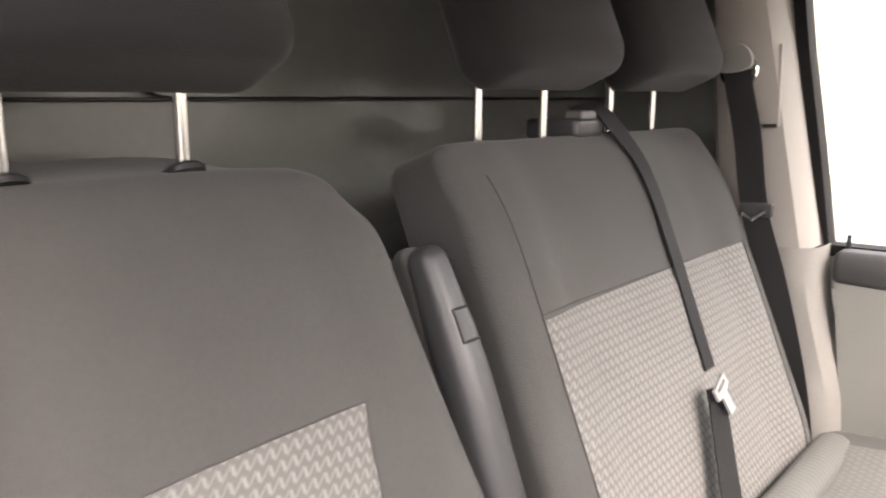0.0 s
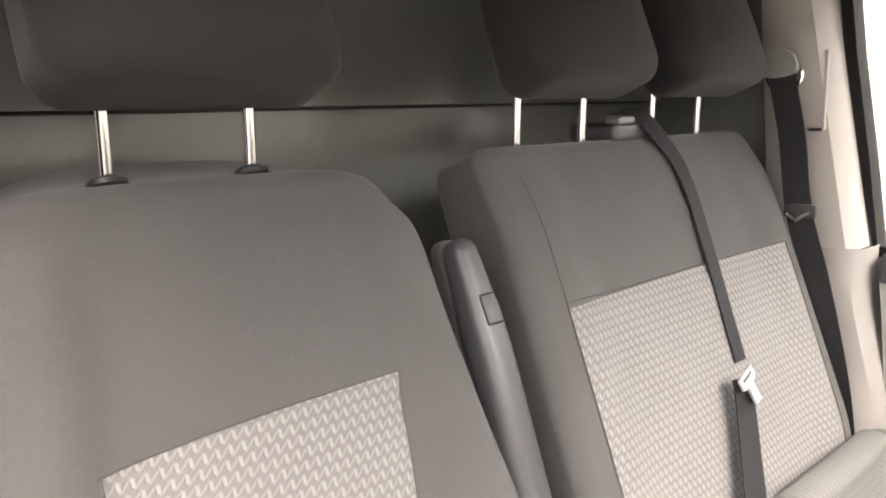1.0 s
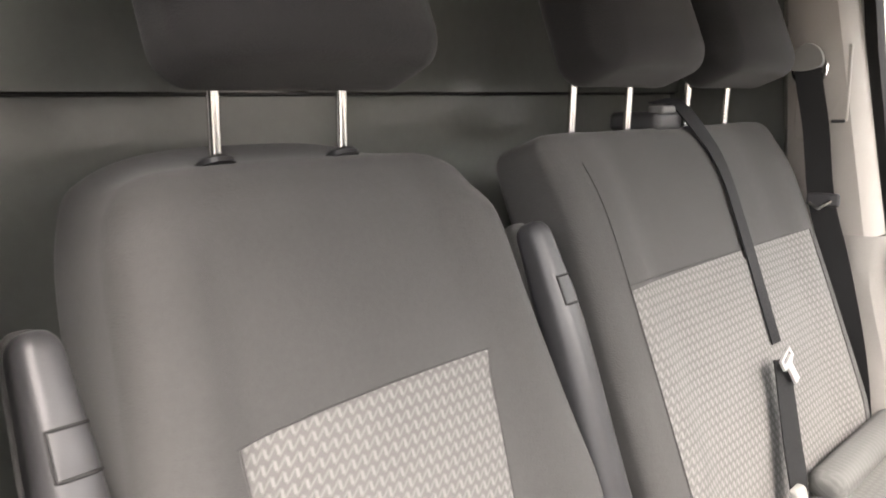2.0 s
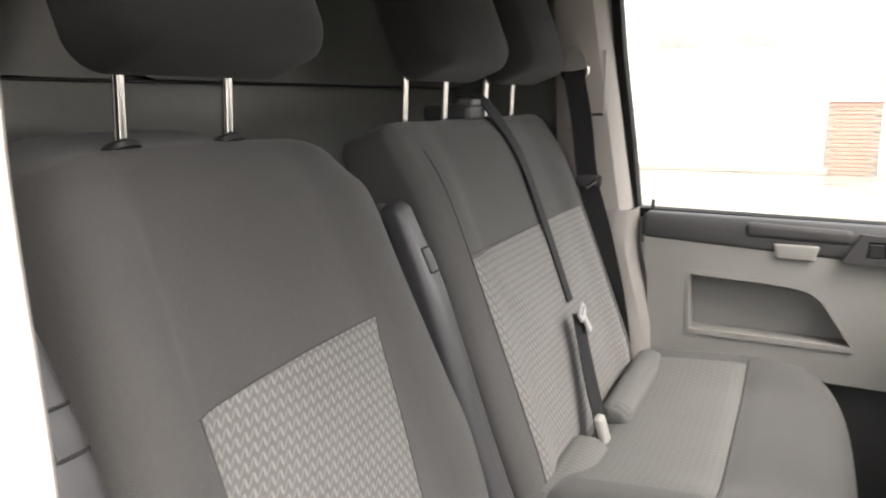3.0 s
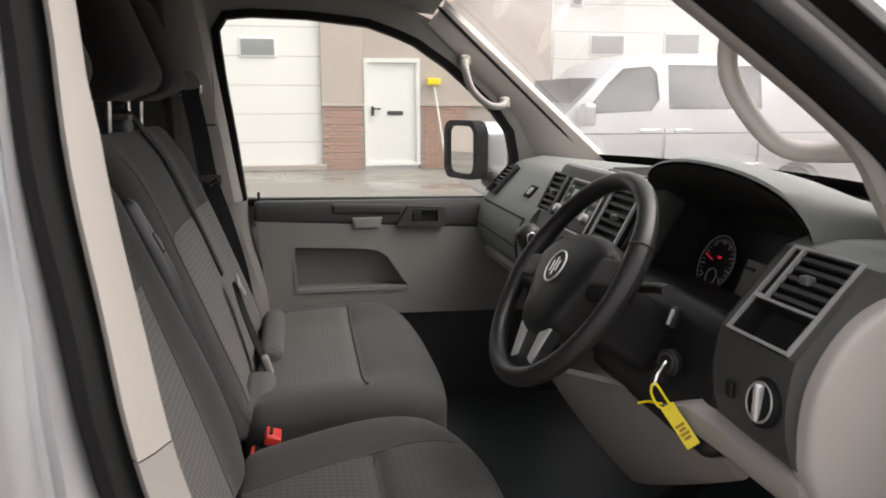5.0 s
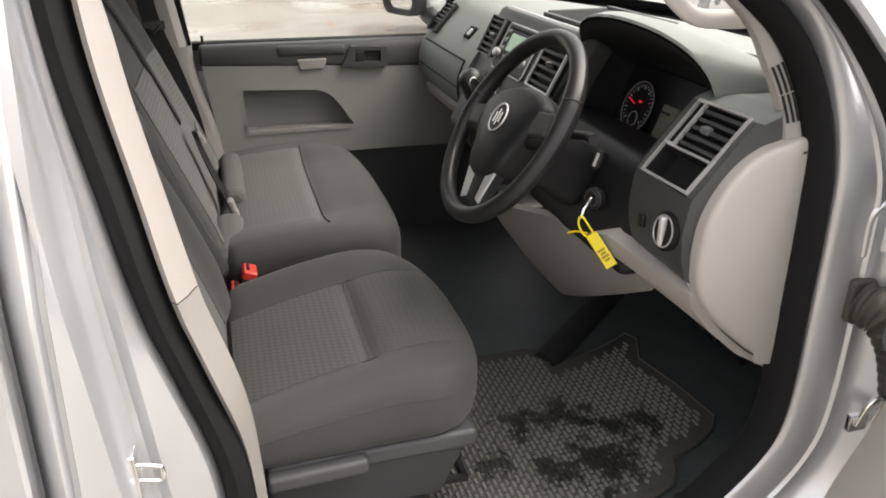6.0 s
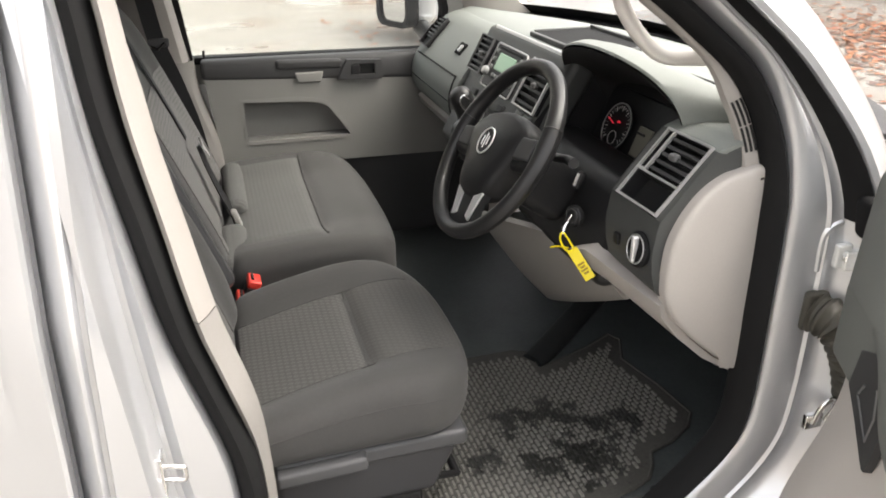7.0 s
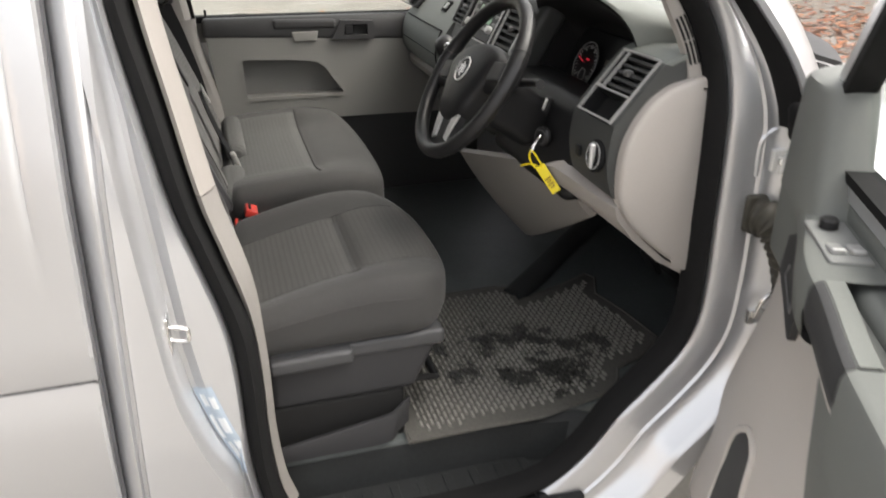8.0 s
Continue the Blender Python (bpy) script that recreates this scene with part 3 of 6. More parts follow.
UP = Vector((-math.sin(TH), 0, math.cos(TH)))
FR = Vector((math.cos(TH), 0, math.sin(TH)))


DEEP = 0.080


def table_at(table, v):
    """Smoothed value of a rising table of (v, value)."""
    if v <= table[0][0]:
        return table[0][1]
    for (a, p), (b, q) in zip(table, table[1:]):
        if v <= b:
            return p + (q - p) * (v - a) / (b - a)
    return table[-1][1]


def backrest_place(yc, widths, height, bolster, depth=1.0, fall=0.020, crest=0.006):
    """Maps (across, up, front) of a backrest to the world, with side bolsters and a rounded top; across runs from -0.5 to 0.5 of its width."""
    base = Vector((-0.359, yc, 0.80))

    def place(q, out=0.0):
        a, s, t = q
        rise = s + height / 2
        f = rise / height
        w = (table_at(widths, rise - 0.02) + table_at(widths, rise) + table_at(widths, rise + 0.02)) / 3
        ca = a * w
        edge = abs(a) * 2
        front = t + DEEP
        push = bolster * (ease(0.55, 0.80, edge) - 0.30 * ease(0.84, 1.0, edge)) * ease(-0.1, 0.15, f) * (1 - 0.55 * ease(0.72, 1.0, f))
        roll = -0.016 * ease(0.80, 1.0, f) ** 1.5
        belly = 0.012 * math.sin(math.pi * min(1, max(0.0, f))) * (1 - edge ** 2)
        k = max(0.0, front / (2 * DEEP))
        d = (t - DEEP) * depth + (push + roll + belly) * k + out
        drop = (fall * edge ** 6 + 0.40 * crest * max(0.0, 1 - k) * edge ** 3) * ease(0.7, 1.0, f)
        slope = crest * min(1.0, k) ** 0.6 * ease(0.70, 1.0, f)
        return base + UP * (rise - drop - slope) + FR * d + Vector((0, ca, 0))

    return place


def backrest_box(place, width, height, r, n):
    """A rounded box given to place() with its width as a share."""
    return rbox((width, height, 2 * DEEP), r, n, lambda q: place(Vector((q.x / width, q.y, q.z))))


def insert(place, span, s0, s1, height, out, na=16, ns=16, corner=0.0, name="insert", parent=None, mat=None, label=""):
    """A sewn-in panel that follows the face of a cushion."""
    rows = []
    for i in range(ns + 1):
        s = s0 + (s1 - s0) * i / ns
        row = []
        a0, a1 = span(s)
        for j in range(na + 1):
            f = j / na
            a = a0 + (a1 - a0) * f
            e = out if 0 < i < ns and 0 < j < na else 0.0004
            ss = s - corner * (1 - f) ** 3 * (i / ns)
            row.append(place(Vector((a, ss - height / 2, DEEP)), e))
        rows.append(row)
    ob = part(name, skin(rows), mat, parent, label)
    metric_map(ob, (0, 1, 0), UP)
    return ob


def welt(place, pts, height, parent, radius=0.0011):
    part("seam", tube([place(Vector((a, s - height / 2, DEEP)), 0.001) for a, s in pts], radius, 6), SEAM, parent)


def headrest(parent_group, yc, label, w=0.277, drop=0.0):
    rest = thing("headrest", (-0.64, yc, 1.42), label, "headrest", parent_group)
    c = Vector((-0.615, yc + 0.022 * yc, 1.606 - drop))

    def place(q):
        a, s, t = q
        wrap = -0.022 * (abs(a) / (w / 2)) ** 2.2
        narrow = 1 - 0.10 * ease(-0.02, 0.12, s)
        return c + UP * s + FR * (t + wrap * (0.5 + t / 0.11)) + Vector((0, a * narrow, 0))

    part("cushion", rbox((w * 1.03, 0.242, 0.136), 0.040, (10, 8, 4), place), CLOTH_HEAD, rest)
    for sgn in (-1, 1):
        top = Vector((-0.637, yc + 0.006 + sgn * 0.077, 1.49))
        foot = Vector((-0.641, yc + 0.006 + sgn * 0.077, 1.405))
        part("post", tube([foot, top], 0.0065, 12), STEEL, rest, "chromed headrest post")
        part("post_guide", disc(foot + Vector((0, 0, -0.004)), UP, 0.020, 0.008, 24, None, 0.003), BLACK, rest)
    return rest


def cushion_top(x0, x1, y0, y1, zc, bolster, z_low, front_drop=0.02, rear=0.0, seam=(9.0, 0.1), sweep=0.0):
    """Maps a rounded box to a seat cushion with raised sides and a rolled front."""
    cx, cy = (x0 + x1) / 2, (y0 + y1) / 2
    hx, hy = (x1 - x0) / 2, (y1 - y0) / 2
    hz = (zc - z_low) / 2

    def place(q, out=0.0):
        x, y, z = q
        u, v = x / hx, abs(y) / hy
        k = max(0.0, (z + hz) / (2 * hz))
        side = bolster * ease(0.48, 0.84, v) * (1 - 0.8 * ease(0.0, 0.95, u))
        front = (rear + 0.020) * math.sin(math.pi / 2 * min(1.0, (u + 1) / 1.55)) - rear - front_drop * ease(0.62, 1.0, u)
        sink = -0.014 * (1 - v ** 2) * (1 - ease(-0.1, 0.5, u))
        narrow = 1 - 0.13 * max(0.0, (u - 0.50) / 0.50) ** 2 * v
        tuck_in = -0.009 * math.exp(-((x - seam[0]) / 0.016) ** 2) * (1 - ease(0.85, 1.15, abs(y) / seam[1]))
        back = sweep * v ** 3 * ease(0.1, 1.0, u)
        return Vector((cx + x - back, cy + y * narrow, (zc + z_low) / 2 + z + (side + front + sink + tuck_in) * k + out))

    return place


def panel_on(place, zloc, x0, x1, y0, y1, out, name, mat, parent, nx=14, ny=16, roll=(9, 1)):
    rows = []
    for i in range(nx + 1):
        row = []
        for j in range(ny + 1):
            e = out if 0 < i < nx and 0 < j < ny else 0.0004
            x = x0 + (x1 - x0) * i / nx
            fall = roll[1] - math.sqrt(max(0.0, roll[1] ** 2 - max(0.0, x - roll[0]) ** 2))
            row.append(place(Vector((x, y0 + (y1 - y0) * j / ny, zloc - fall)), e))
        rows.append(row)
    ob = part(name, skin(rows), mat, parent)
    metric_map(ob, (0, 1, 0), (1, 0, 0))
    return ob


YD = 0.435
seat = thing("driver_seat", (-0.15, YD, 0.49), "grey cloth driver's seat with dashed woven centre panels", "car seat")
H = 0.740
DRIVER_WIDTH = [(0.0, 0.46), (0.06, 0.50), (0.14, 0.54), (0.22, 0.56), (0.31, 0.525), (0.43, 0.492), (0.50, 0.477), (0.57, 0.468), (0.605, 0.463), (0.66, 0.454), (0.70, 0.441), (0.735, 0.417)]
YK = YD - 0.005
dplace = backrest_place(YK, DRIVER_WIDTH, H, 0.025, crest=0.086)


def driver_panel(s):
    """Both edges of the woven panel at a height, as shares of the width."""
    w = table_at(DRIVER_WIDTH, s)
    return ((0.262 + 0.020 * (0.41 - s) - YK) / w, (0.578 - 0.13 * (0.41 - s) - YK) / w)


part("backrest", backrest_box(dplace, 0.545, H, 0.027, (24, 26, 5)), CLOTH, seat)
insert(dplace, driver_panel, 0.03, 0.412, H, 0.002, corner=0.012, name="back_panel", parent=seat, mat=WEAVE, label="light dashed woven cloth panel")
welt(dplace, [(driver_panel(0.421)[0] + (driver_panel(0.421)[1] - driver_panel(0.421)[0]) * k / 16, 0.413 - 0.012 * (1 - k / 16) ** 3) for k in range(17)], H, seat)
for side in (0, 1):
    welt(dplace, [(driver_panel(0.03 + (0.382 if side else 0.370) * k / 12)[side], 0.03 + (0.382 if side else 0.370) * k / 12) for k in range(13)], H, seat)
cplace = cushion_top(-0.37, 0.082, YD - 0.275, YD + 0.275, 0.850, 0.024, 0.742, 0.016, 0.045, (0.020, 0.153), 0.055)
part("cushion", rbox((0.452, 0.55, 0.106), 0.040, (26, 20, 3), cplace), CLOTH, seat)
panel_on(cplace, 0.053, -0.215, 0.016, -0.152, 0.152, 0.003, "seat_panel", DRIVERWEAVE, seat)
panel_on(cplace, 0.053, 0.024, 0.214, -0.150, 0.150, 0.0022, "thigh_panel", FAINTWEAVE, seat, roll=(0.186, 0.040))
part("seam", tube([cplace(Vector((0.020, -0.155 + 0.31 * k / 12, 0.053)), -0.0005) for k in range(13)], 0.0022, 6), SEAM, seat)
for sgn in (-1, 1):
    part("seam", tube([cplace(Vector((-0.215 + 0.385 * k / 14, sgn * 0.153, 0.053)), 0.0005) for k in range(15)], 0.001, 6), SEAM, seat)
    part("seam", tube([cplace(Vector((-0.19 + 0.37 * k / 14, sgn * 0.2735, 0.020)), 0.0) for k in range(15)], 0.0017, 6), SEAM, seat)
headrest("headrests above the seats", 0.413, "grey cloth headrest, darkened for shade, on two chromed posts above the driver's seat", 0.292, 0.006)
# seat base with its trim
def tuck(q):
    """The base's front slopes back towards the floor."""
    return Vector((-0.145 + q.x + (0.50 * q.z - 0.035) * max(0.0, q.x / 0.18), YD + q.y, 0.667 + q.z))


part("base_rim", rbox((0.362, 0.512, 0.036), 0.010, (3, 3, 1), lambda q: Vector((-0.142 + q.x, YD + q.y, 0.728 + q.z))), SEATRIM, seat, "mid-grey plastic seat rim")
part("base_box", rbox((0.36, 0.500, 0.116), 0.016, (4, 3, 3), tuck), SEATPLASTIC, seat, "dark grey plastic seat base")
part("height_lever", rbox((0.165, 0.030, 0.030), 0.008, (3, 2, 2), lambda q: Vector((-0.240 + q.x, YD - 0.263 + q.y, 0.726 + q.z + 0.03 * q.x))), SEATRIM, seat, "grey plastic seat lever")
# Black strip and block stand in for deep shade under lever and seat.
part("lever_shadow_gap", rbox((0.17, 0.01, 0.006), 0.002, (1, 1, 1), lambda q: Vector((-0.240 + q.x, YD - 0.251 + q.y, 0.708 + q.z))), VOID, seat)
part("base_shade_block", rbox((0.28, 0.49, 0.125), 0.01, (2, 2, 2), lambda q: Vector((-0.19 + q.x, YD + q.y, 0.549 + q.z))), VOID, seat)
rows = []
for k in range(15):
    f = k / 14
    x = -0.325 + 0.285 * f
    top = 0.536 + 0.045 * f + 0.008 * ease(0.80, 1.0, f)
    y = 0.150 + 0.030 * ease(0.85, 1.0, f)
    low = 0.488 + 0.02 * ease(0.75, 1.0, f)
    rows.append([(x - 0.02 * ease(0.7, 1.0, f), y + 0.02, low), (x - 0.01 * ease(0.7, 1.0, f), y + 0.004, low + 0.012), (x, y, top - 0.008), (x, y + 0.003, top), (x, y + 0.010, top), (x, y + 0.013, top - 0.008), (x, y + 0.020, low + 0.006)])
part("side_pocket", skin(rows), SEATPLASTIC, seat, "open storage pocket at the foot of the seat")
part("slide_bar", tube([(-0.02, YD - 0.2, 0.60), (0.035, YD - 0.19, 0.585), (0.035, YD + 0.19, 0.585), (-0.02, YD + 0.2, 0.60)], 0.009, 10), BLACK, seat, "steel seat adjusting bar")


def armrest(yc, parent, drop=0.0):
    """A folded-up armrest beside the backrest."""
    c = Vector((-0.470, yc, 1.072 - drop))

    def place(q):
        a, s, t = q
        taper = 1 - 0.25 * ease(0.10, 0.26, s)
        return c + UP * s + FR * (t * taper + 0.004 * math.sin(s * 9)) + Vector((0, a * taper, 0))

    arm = part("armrest", rbox((0.050, 0.50, 0.056), 0.020, (3, 12, 4), lambda q: place(q + Vector((0, 0, 0.012)))), ARMSHELL, parent, "folded-up dark grey plastic armrest")
    part("pad", rbox((0.046, 0.506, 0.046), 0.018, (3, 12, 3), lambda q: place(q + Vector((0, 0.002, -0.022)))), CLOTH, arm, "grey cloth back of the armrest")
    nose = lambda a, lift=0.0: 0.020 + math.sqrt(max(0.0, 0.020 ** 2 - max(0.0, abs(a) - 0.005) ** 2)) + lift
    across = [-0.012 + 0.0366 * k / 10 for k in range(11)]
    edge = [(a, 0.140) for a in reversed(across)] + [(-0.012, 0.140 + 0.036 * k / 6) for k in range(1, 6)] + [(a, 0.176) for a in across]
    part("groove", tube([place(Vector((a, s, nose(a)))) for a, s in edge], 0.0016, 6), VOID, arm)
    part("release_button", skin([[place(Vector((a, 0.1425 + 0.031 * j / 3, nose(a, 0.0012 if 0 < j < 3 else 0.0)))) for a in across[1:]] for j in range(4)]), ARMSHELL, arm)
    return arm


armrest(0.715, seat)
armrest(0.134, seat, 0.012)
part("armrest_pivot", rbox((0.044, 0.022, 0.062), 0.010, (2, 2, 3), lambda q: Vector((-0.450 - 0.35 * q.z + q.x, 0.722 + q.y, 0.985 + q.z))), SEATRIM, seat, "grey plastic armrest pivot cover")

YB = 1.168
HB = 0.675
bench = thing("bench_seat", (-0.15, YB, 0.49), "grey cloth double passenger bench with dashed woven panels", "car seat")
bplace = backrest_place(YB + 0.013, [(0.0, 0.74), (0.08, 0.76), (0.35, 0.76), (0.6, 0.757), (0.675, 0.752)], HB, 0.020, 0.72, 0.004)
part("backrest", backrest_box(bplace, 0.760, HB, 0.030, (30, 24, 5)), CLOTH, bench)
insert(bplace, lambda s: (-0.421, 0.416), 0.03, 0.43, HB, 0.004, 28, 16, 0.006, "back_panel", bench, WEAVE, "light dashed woven cloth panel")
welt(bplace, [(-0.421 + 0.837 * k / 16, 0.432) for k in range(17)], HB, bench)
for a in (-0.4235, 0.4185):
    welt(bplace, [(a, 0.03 + 0.40 * k / 12) for k in range(13)], HB, bench)
welt(bplace, [(-0.4235 + 0.002 * k / 8, 0.43 + 0.19 * k / 8) for k in range(9)], HB, bench, 0.0008)
bcplace = cushion_top(-0.37, 0.088, 0.80, 1.60, 0.845, 0.022, 0.70, 0.02, 0.0, (0.031, 0.32), 0.03)
part("cushion", rbox((0.458, 0.80, 0.145), 0.045, (26, 24, 3), bcplace), CLOTH, bench)
panel_on(bcplace, 0.0725, -0.18, 0.026, -0.315, 0.315, 0.004, "seat_panel", SOFTWEAVE, bench, 12, 24)
part("seam", tube([bcplace(Vector((0.031, -0.33 + 0.66 * k / 16, 0.0725)), 0.0015) for k in range(17)], 0.003, 6), SEAM, bench)
for ya, yb in ((1.172, 1.545),):
    m = (ya + yb) / 2
    ob = part("rear_roll", rbox((0.062, yb - ya, 0.054), 0.025, (3, 8, 3), lambda q, m=m: Vector((-0.325, m, 0.850)) + q), SOFTWEAVE, bench, "small woven roll between back and cushion")
    metric_map(ob, (0, 1, 0), (0.55, 0, 0.85))
ob = part("rear_filler", rbox((0.078, 0.26, 0.064), 0.030, (3, 8, 3), lambda q: Vector((-0.345 + q.x, 0.945 + q.y, 0.826 + q.z))), SOFTWEAVE, bench)
metric_map(ob, (0, 1, 0), (0.55, 0, 0.85))
bm = rbox((0.40, 0.80, 0.22), 0.02, (3, 4, 3), lambda q: Vector((-0.15, YB + 0.02, 0.60)) + q)
part("base_box", bm, HARD, bench, "dark plastic bench base")
headrest("headrests above the seats", 0.996, "grey cloth headrest, darkened for shade, on two chromed posts above the bench")
headrest("headrests above the seats", 1.346, "grey cloth headrest, darkened for shade, on two chromed posts above the bench")

# ---- seat belts ----
belt = thing("centre_seat_belt", (-0.64, 1.16, 1.42), "black lap and shoulder belt hanging over the bench back", "seat belt")
bm = rbox((0.10, 0.085, 0.035), 0.012, (2, 2, 2), lambda q: Vector((-0.665, 1.178, 1.424)) + q)
part("guide_housing", bm, BELT_DARK, belt)
bm = rbox((0.03, 0.045, 0.014), 0.005, (1, 1, 1), lambda q: Vector((-0.625, 1.163, 1.444)) + q)
part("guide_cover", bm, MID, belt)
line = [(-0.66, 1.185, 1.455), (-0.625, 1.215, 1.452)] + [tuple(bplace(Vector(((0.074 - 0.022 * ease(0, 8, k)) / 0.76, 0.64 - 0.375 * k / 8 - HB / 2, DEEP)), 0.008)) for k in range(9)]
part("shoulder_strap", ribbon(smooth_curve(line, 3), [0.046 - 0.015 * ease(0.0, 0.45, k / 30) for k in range(31)], 0.0025, (0, 1, 0.1)), WEBBING, belt)
tongue = Vector((-0.408, 1.172, 1.048))
low = [tuple(tongue + Vector((0.004, 0.003, 0.0))), (-0.390, 1.166, 0.995), (-0.366, 1.140, 0.93), (-0.342, 1.112, 0.875), (-0.328, 1.098, 0.82)]
part("lap_strap", ribbon(smooth_curve(low, 4), 0.045, 0.0025, (0.1, 1, 0.1)), WEBBING, belt)
bm = plate([(-0.03, 0.012), (0.03, 0.018), (0.032, -0.004), (0.012, -0.012), (0.012, -0.05), (-0.012, -0.05), (-0.012, -0.012), (-0.03, -0.010)], [[(-0.02, 0.007), (0.022, 0.010), (0.022, 0.003), (-0.02, 0.0)]],
           lambda a, b, c: tongue + Vector((0.012, 0, 0)) + Vector((0, a * 0.74 + b * -0.24, 0)) + UP * (b * 0.74 + a * 0.2) + FR * c, 0.004)
part("tongue", bm, SATIN, belt, "bright zinc-plated buckle tongue")
bm = rbox((0.016, 0.034, 0.060), 0.006, (1, 2, 3), lambda q: Vector((-0.328 - 0.3 * q.z, 1.092, 0.852)) + q)
part("anchor_strap", bm, DOORGREY, belt, "pale buckle sleeve")

side_belt = thing("side_seat_belt", (-0.53, 1.58, 0.9), "black seat belt on the door pillar with a pale height adjuster", "seat belt")
anchor = Vector((-0.530, 1.578, 1.524))
bm = plate(smooth_curve([(-0.032, -0.012, 0), (-0.026, 0.018, 0), (0, 0.036, 0), (0.026, 0.018, 0), (0.032, -0.012, 0), (0, -0.02, 0)], 5, True), [], lambda a, b, c=0: anchor + Vector((0.92 * a + 0.001, -0.040 - c, b * 0.92 + 0.006 + 0.1 * a)), 0.012)
part("adjuster_cover", bm, POCKETGREY, side_belt, "grey plastic belt height adjuster")
part("d_ring", ring(anchor + Vector((0.001, -0.028, -0.009)), (0.2, -1, 0.1), 0.029, 0.005, 24, 8), STEEL, side_belt)
strap = [anchor + Vector((0.003, -0.036, -0.006)), Vector((-0.526, 1.541, 1.493)), Vector((-0.511, 1.553, 1.40)), Vector((-0.492, 1.553, 1.263)), Vector((-0.459, 1.555, 1.149)), Vector((-0.425, 1.56, 1.01)), Vector((-0.41, 1.58, 0.90)), Vector((-0.40, 1.59, 0.80))]
part("strap", ribbon(smooth_curve(strap, 4), 0.048, 0.003, (1, 0.15, 0.1)), WEBBING, side_belt)
bm = rbox((0.062, 0.012, 0.026), 0.005, (2, 1, 1), lambda q: Vector((-0.488, 1.552, 1.262)) + q)
part("stop_clip", bm, BELT_DARK, side_belt)
part("side_tongue", tube([(-0.51, 1.545, 1.255), (-0.49, 1.538, 1.245), (-0.47, 1.545, 1.262)], 0.005, 8), STEEL, side_belt)
bm = block(-0.565, -0.526, 1.583, 1.593, 1.38, 1.622, 0.003)
part("slot_cover", bm, CREAM, side_belt)
part("slot_rail", block(-0.522, -0.466, 1.585, 1.593, 1.412, 1.56, 0.003), CREAM, side_belt)
part("slot_end", block(-0.494, -0.468, 1.580, 1.586, 1.411, 1.417, 0.002), BELT_DARK, side_belt)

for dx, dy, dz in ((0, 0, 0), (-0.03, -0.02, -0.03)):
    buckle = thing("seat_belt_buckle", (-0.33 + dx, 0.772 + dy, 0.70), "black belt buckle with a red release button", "belt buckle", "buckles between the seats")
    c = Vector((-0.318 + dx, 0.762 + dy, 0.808 + dz))
    tip = Matrix.Rotation(radians(20), 3, "Y")
    part("stalk", rbox((0.03, 0.045, 0.12), 0.008, (1, 2, 2), lambda q, c=c: c + tip @ (q + Vector((0, 0, -0.05)))), BLACK, buckle)
    part("button", rbox((0.032, 0.052, 0.020), 0.005, (1, 2, 1), lambda q, c=c: c + tip @ (q + Vector((0.002, 0, 0.018)))), RED, buckle, "red release button")
    part("slot", rbox((0.006, 0.03, 0.010), 0.002, (1, 1, 1), lambda q, c=c: c + tip @ (q + Vector((-0.004, 0, 0.028)))), VOID, buckle)

# ---- inside trim round the driver's door opening ----
def pillar_face(z0, z1, material, label):
    rows = []
    for k in range(25):
        z = z0 + (z1 - z0) * k / 24
        x = between(REAR, min(z, 1.74))
        f = ease(1.18, 1.52, z)
        r = ease(0.85, 1.05, z)
        w, yi = 0.014 - 0.008 * f + 0.017 * r - 0.006 * ease(1.44, 1.52, z), 0.070 - 0.022 * f - 0.024 * r
        xo, yo = x + 0.001 + 0.007 * r - 0.008 * ease(1.25, 1.5, z), 0.037 - 0.033 * r
        row = [(xo - 0.007, yo + 0.009), (xo, yo), (0.5 * (x + w + xo), 0.5 * (yo + yi) - 0.003), (x + w - 0.003, yi - 0.003), (x + w, yi + 0.002), (x + w - 0.006, yi + 0.008), (x - 0.05, yi + 0.034)]
        rows.append([(a, b + lean(z), z) for a, b in row])
    part("pillar_trim", skin(rows), material, van, label)


pillar_face(1.1535, 1.80, CREAM, "pale grey upper pillar trim")
pillar_face(0.47, 1.152, LOWPILLAR, "warm grey lower pillar trim")
rows = []
for p, m in zip(EDGE, NORMALS):
    if m.x > 0.3 and p.z > 1.235:
        k = 1 - 0.72 * ease(1.375, 1.45, p.z)
        rows.append([((p + m * d).x, y + lean((p + m * d).z), (p + m * d).z) for d, y in ((0.004, 0.046), (-0.003 * k, 0.041), (-0.012 * k, 0.043), (-0.023 * k, 0.048), (-0.026 * k, 0.060), (0.012, 0.085), (0.10, 0.108))])
part("windscreen_pillar_trim", skin(rows), CREAM, van, "warm grey windscreen pillar trim")
bm = rbox((0.20, 0.025, 1.35), 0.01, (2, 2, 4), lambda q: Vector((-0.60 + q.x, 0.060 + q.y + 0.14 * max(0, q.z), 1.15 + q.z)))
part("pillar_core", bm, HARD, van)

# passenger side pillar and roof rail
rows = []
for k in range(15):
    z = 1.182 + 0.68 * k / 14
    y = 1.675 - 0.15 * (z - 1.18)
    f = -0.413 - 0.130 * (z - 1.18)
    rows.append([(f, y + 0.03, z), (f - 0.002, y - 0.02, z), (f - 0.018, y - 0.045, z), (f - 0.06, y - 0.055, z), (-0.585, y - 0.04, z), (-0.62, y + 0.03, z)])
part("pillar_trim", skin(rows), CREAM, van, "pale grey upper pillar trim")
rows = []
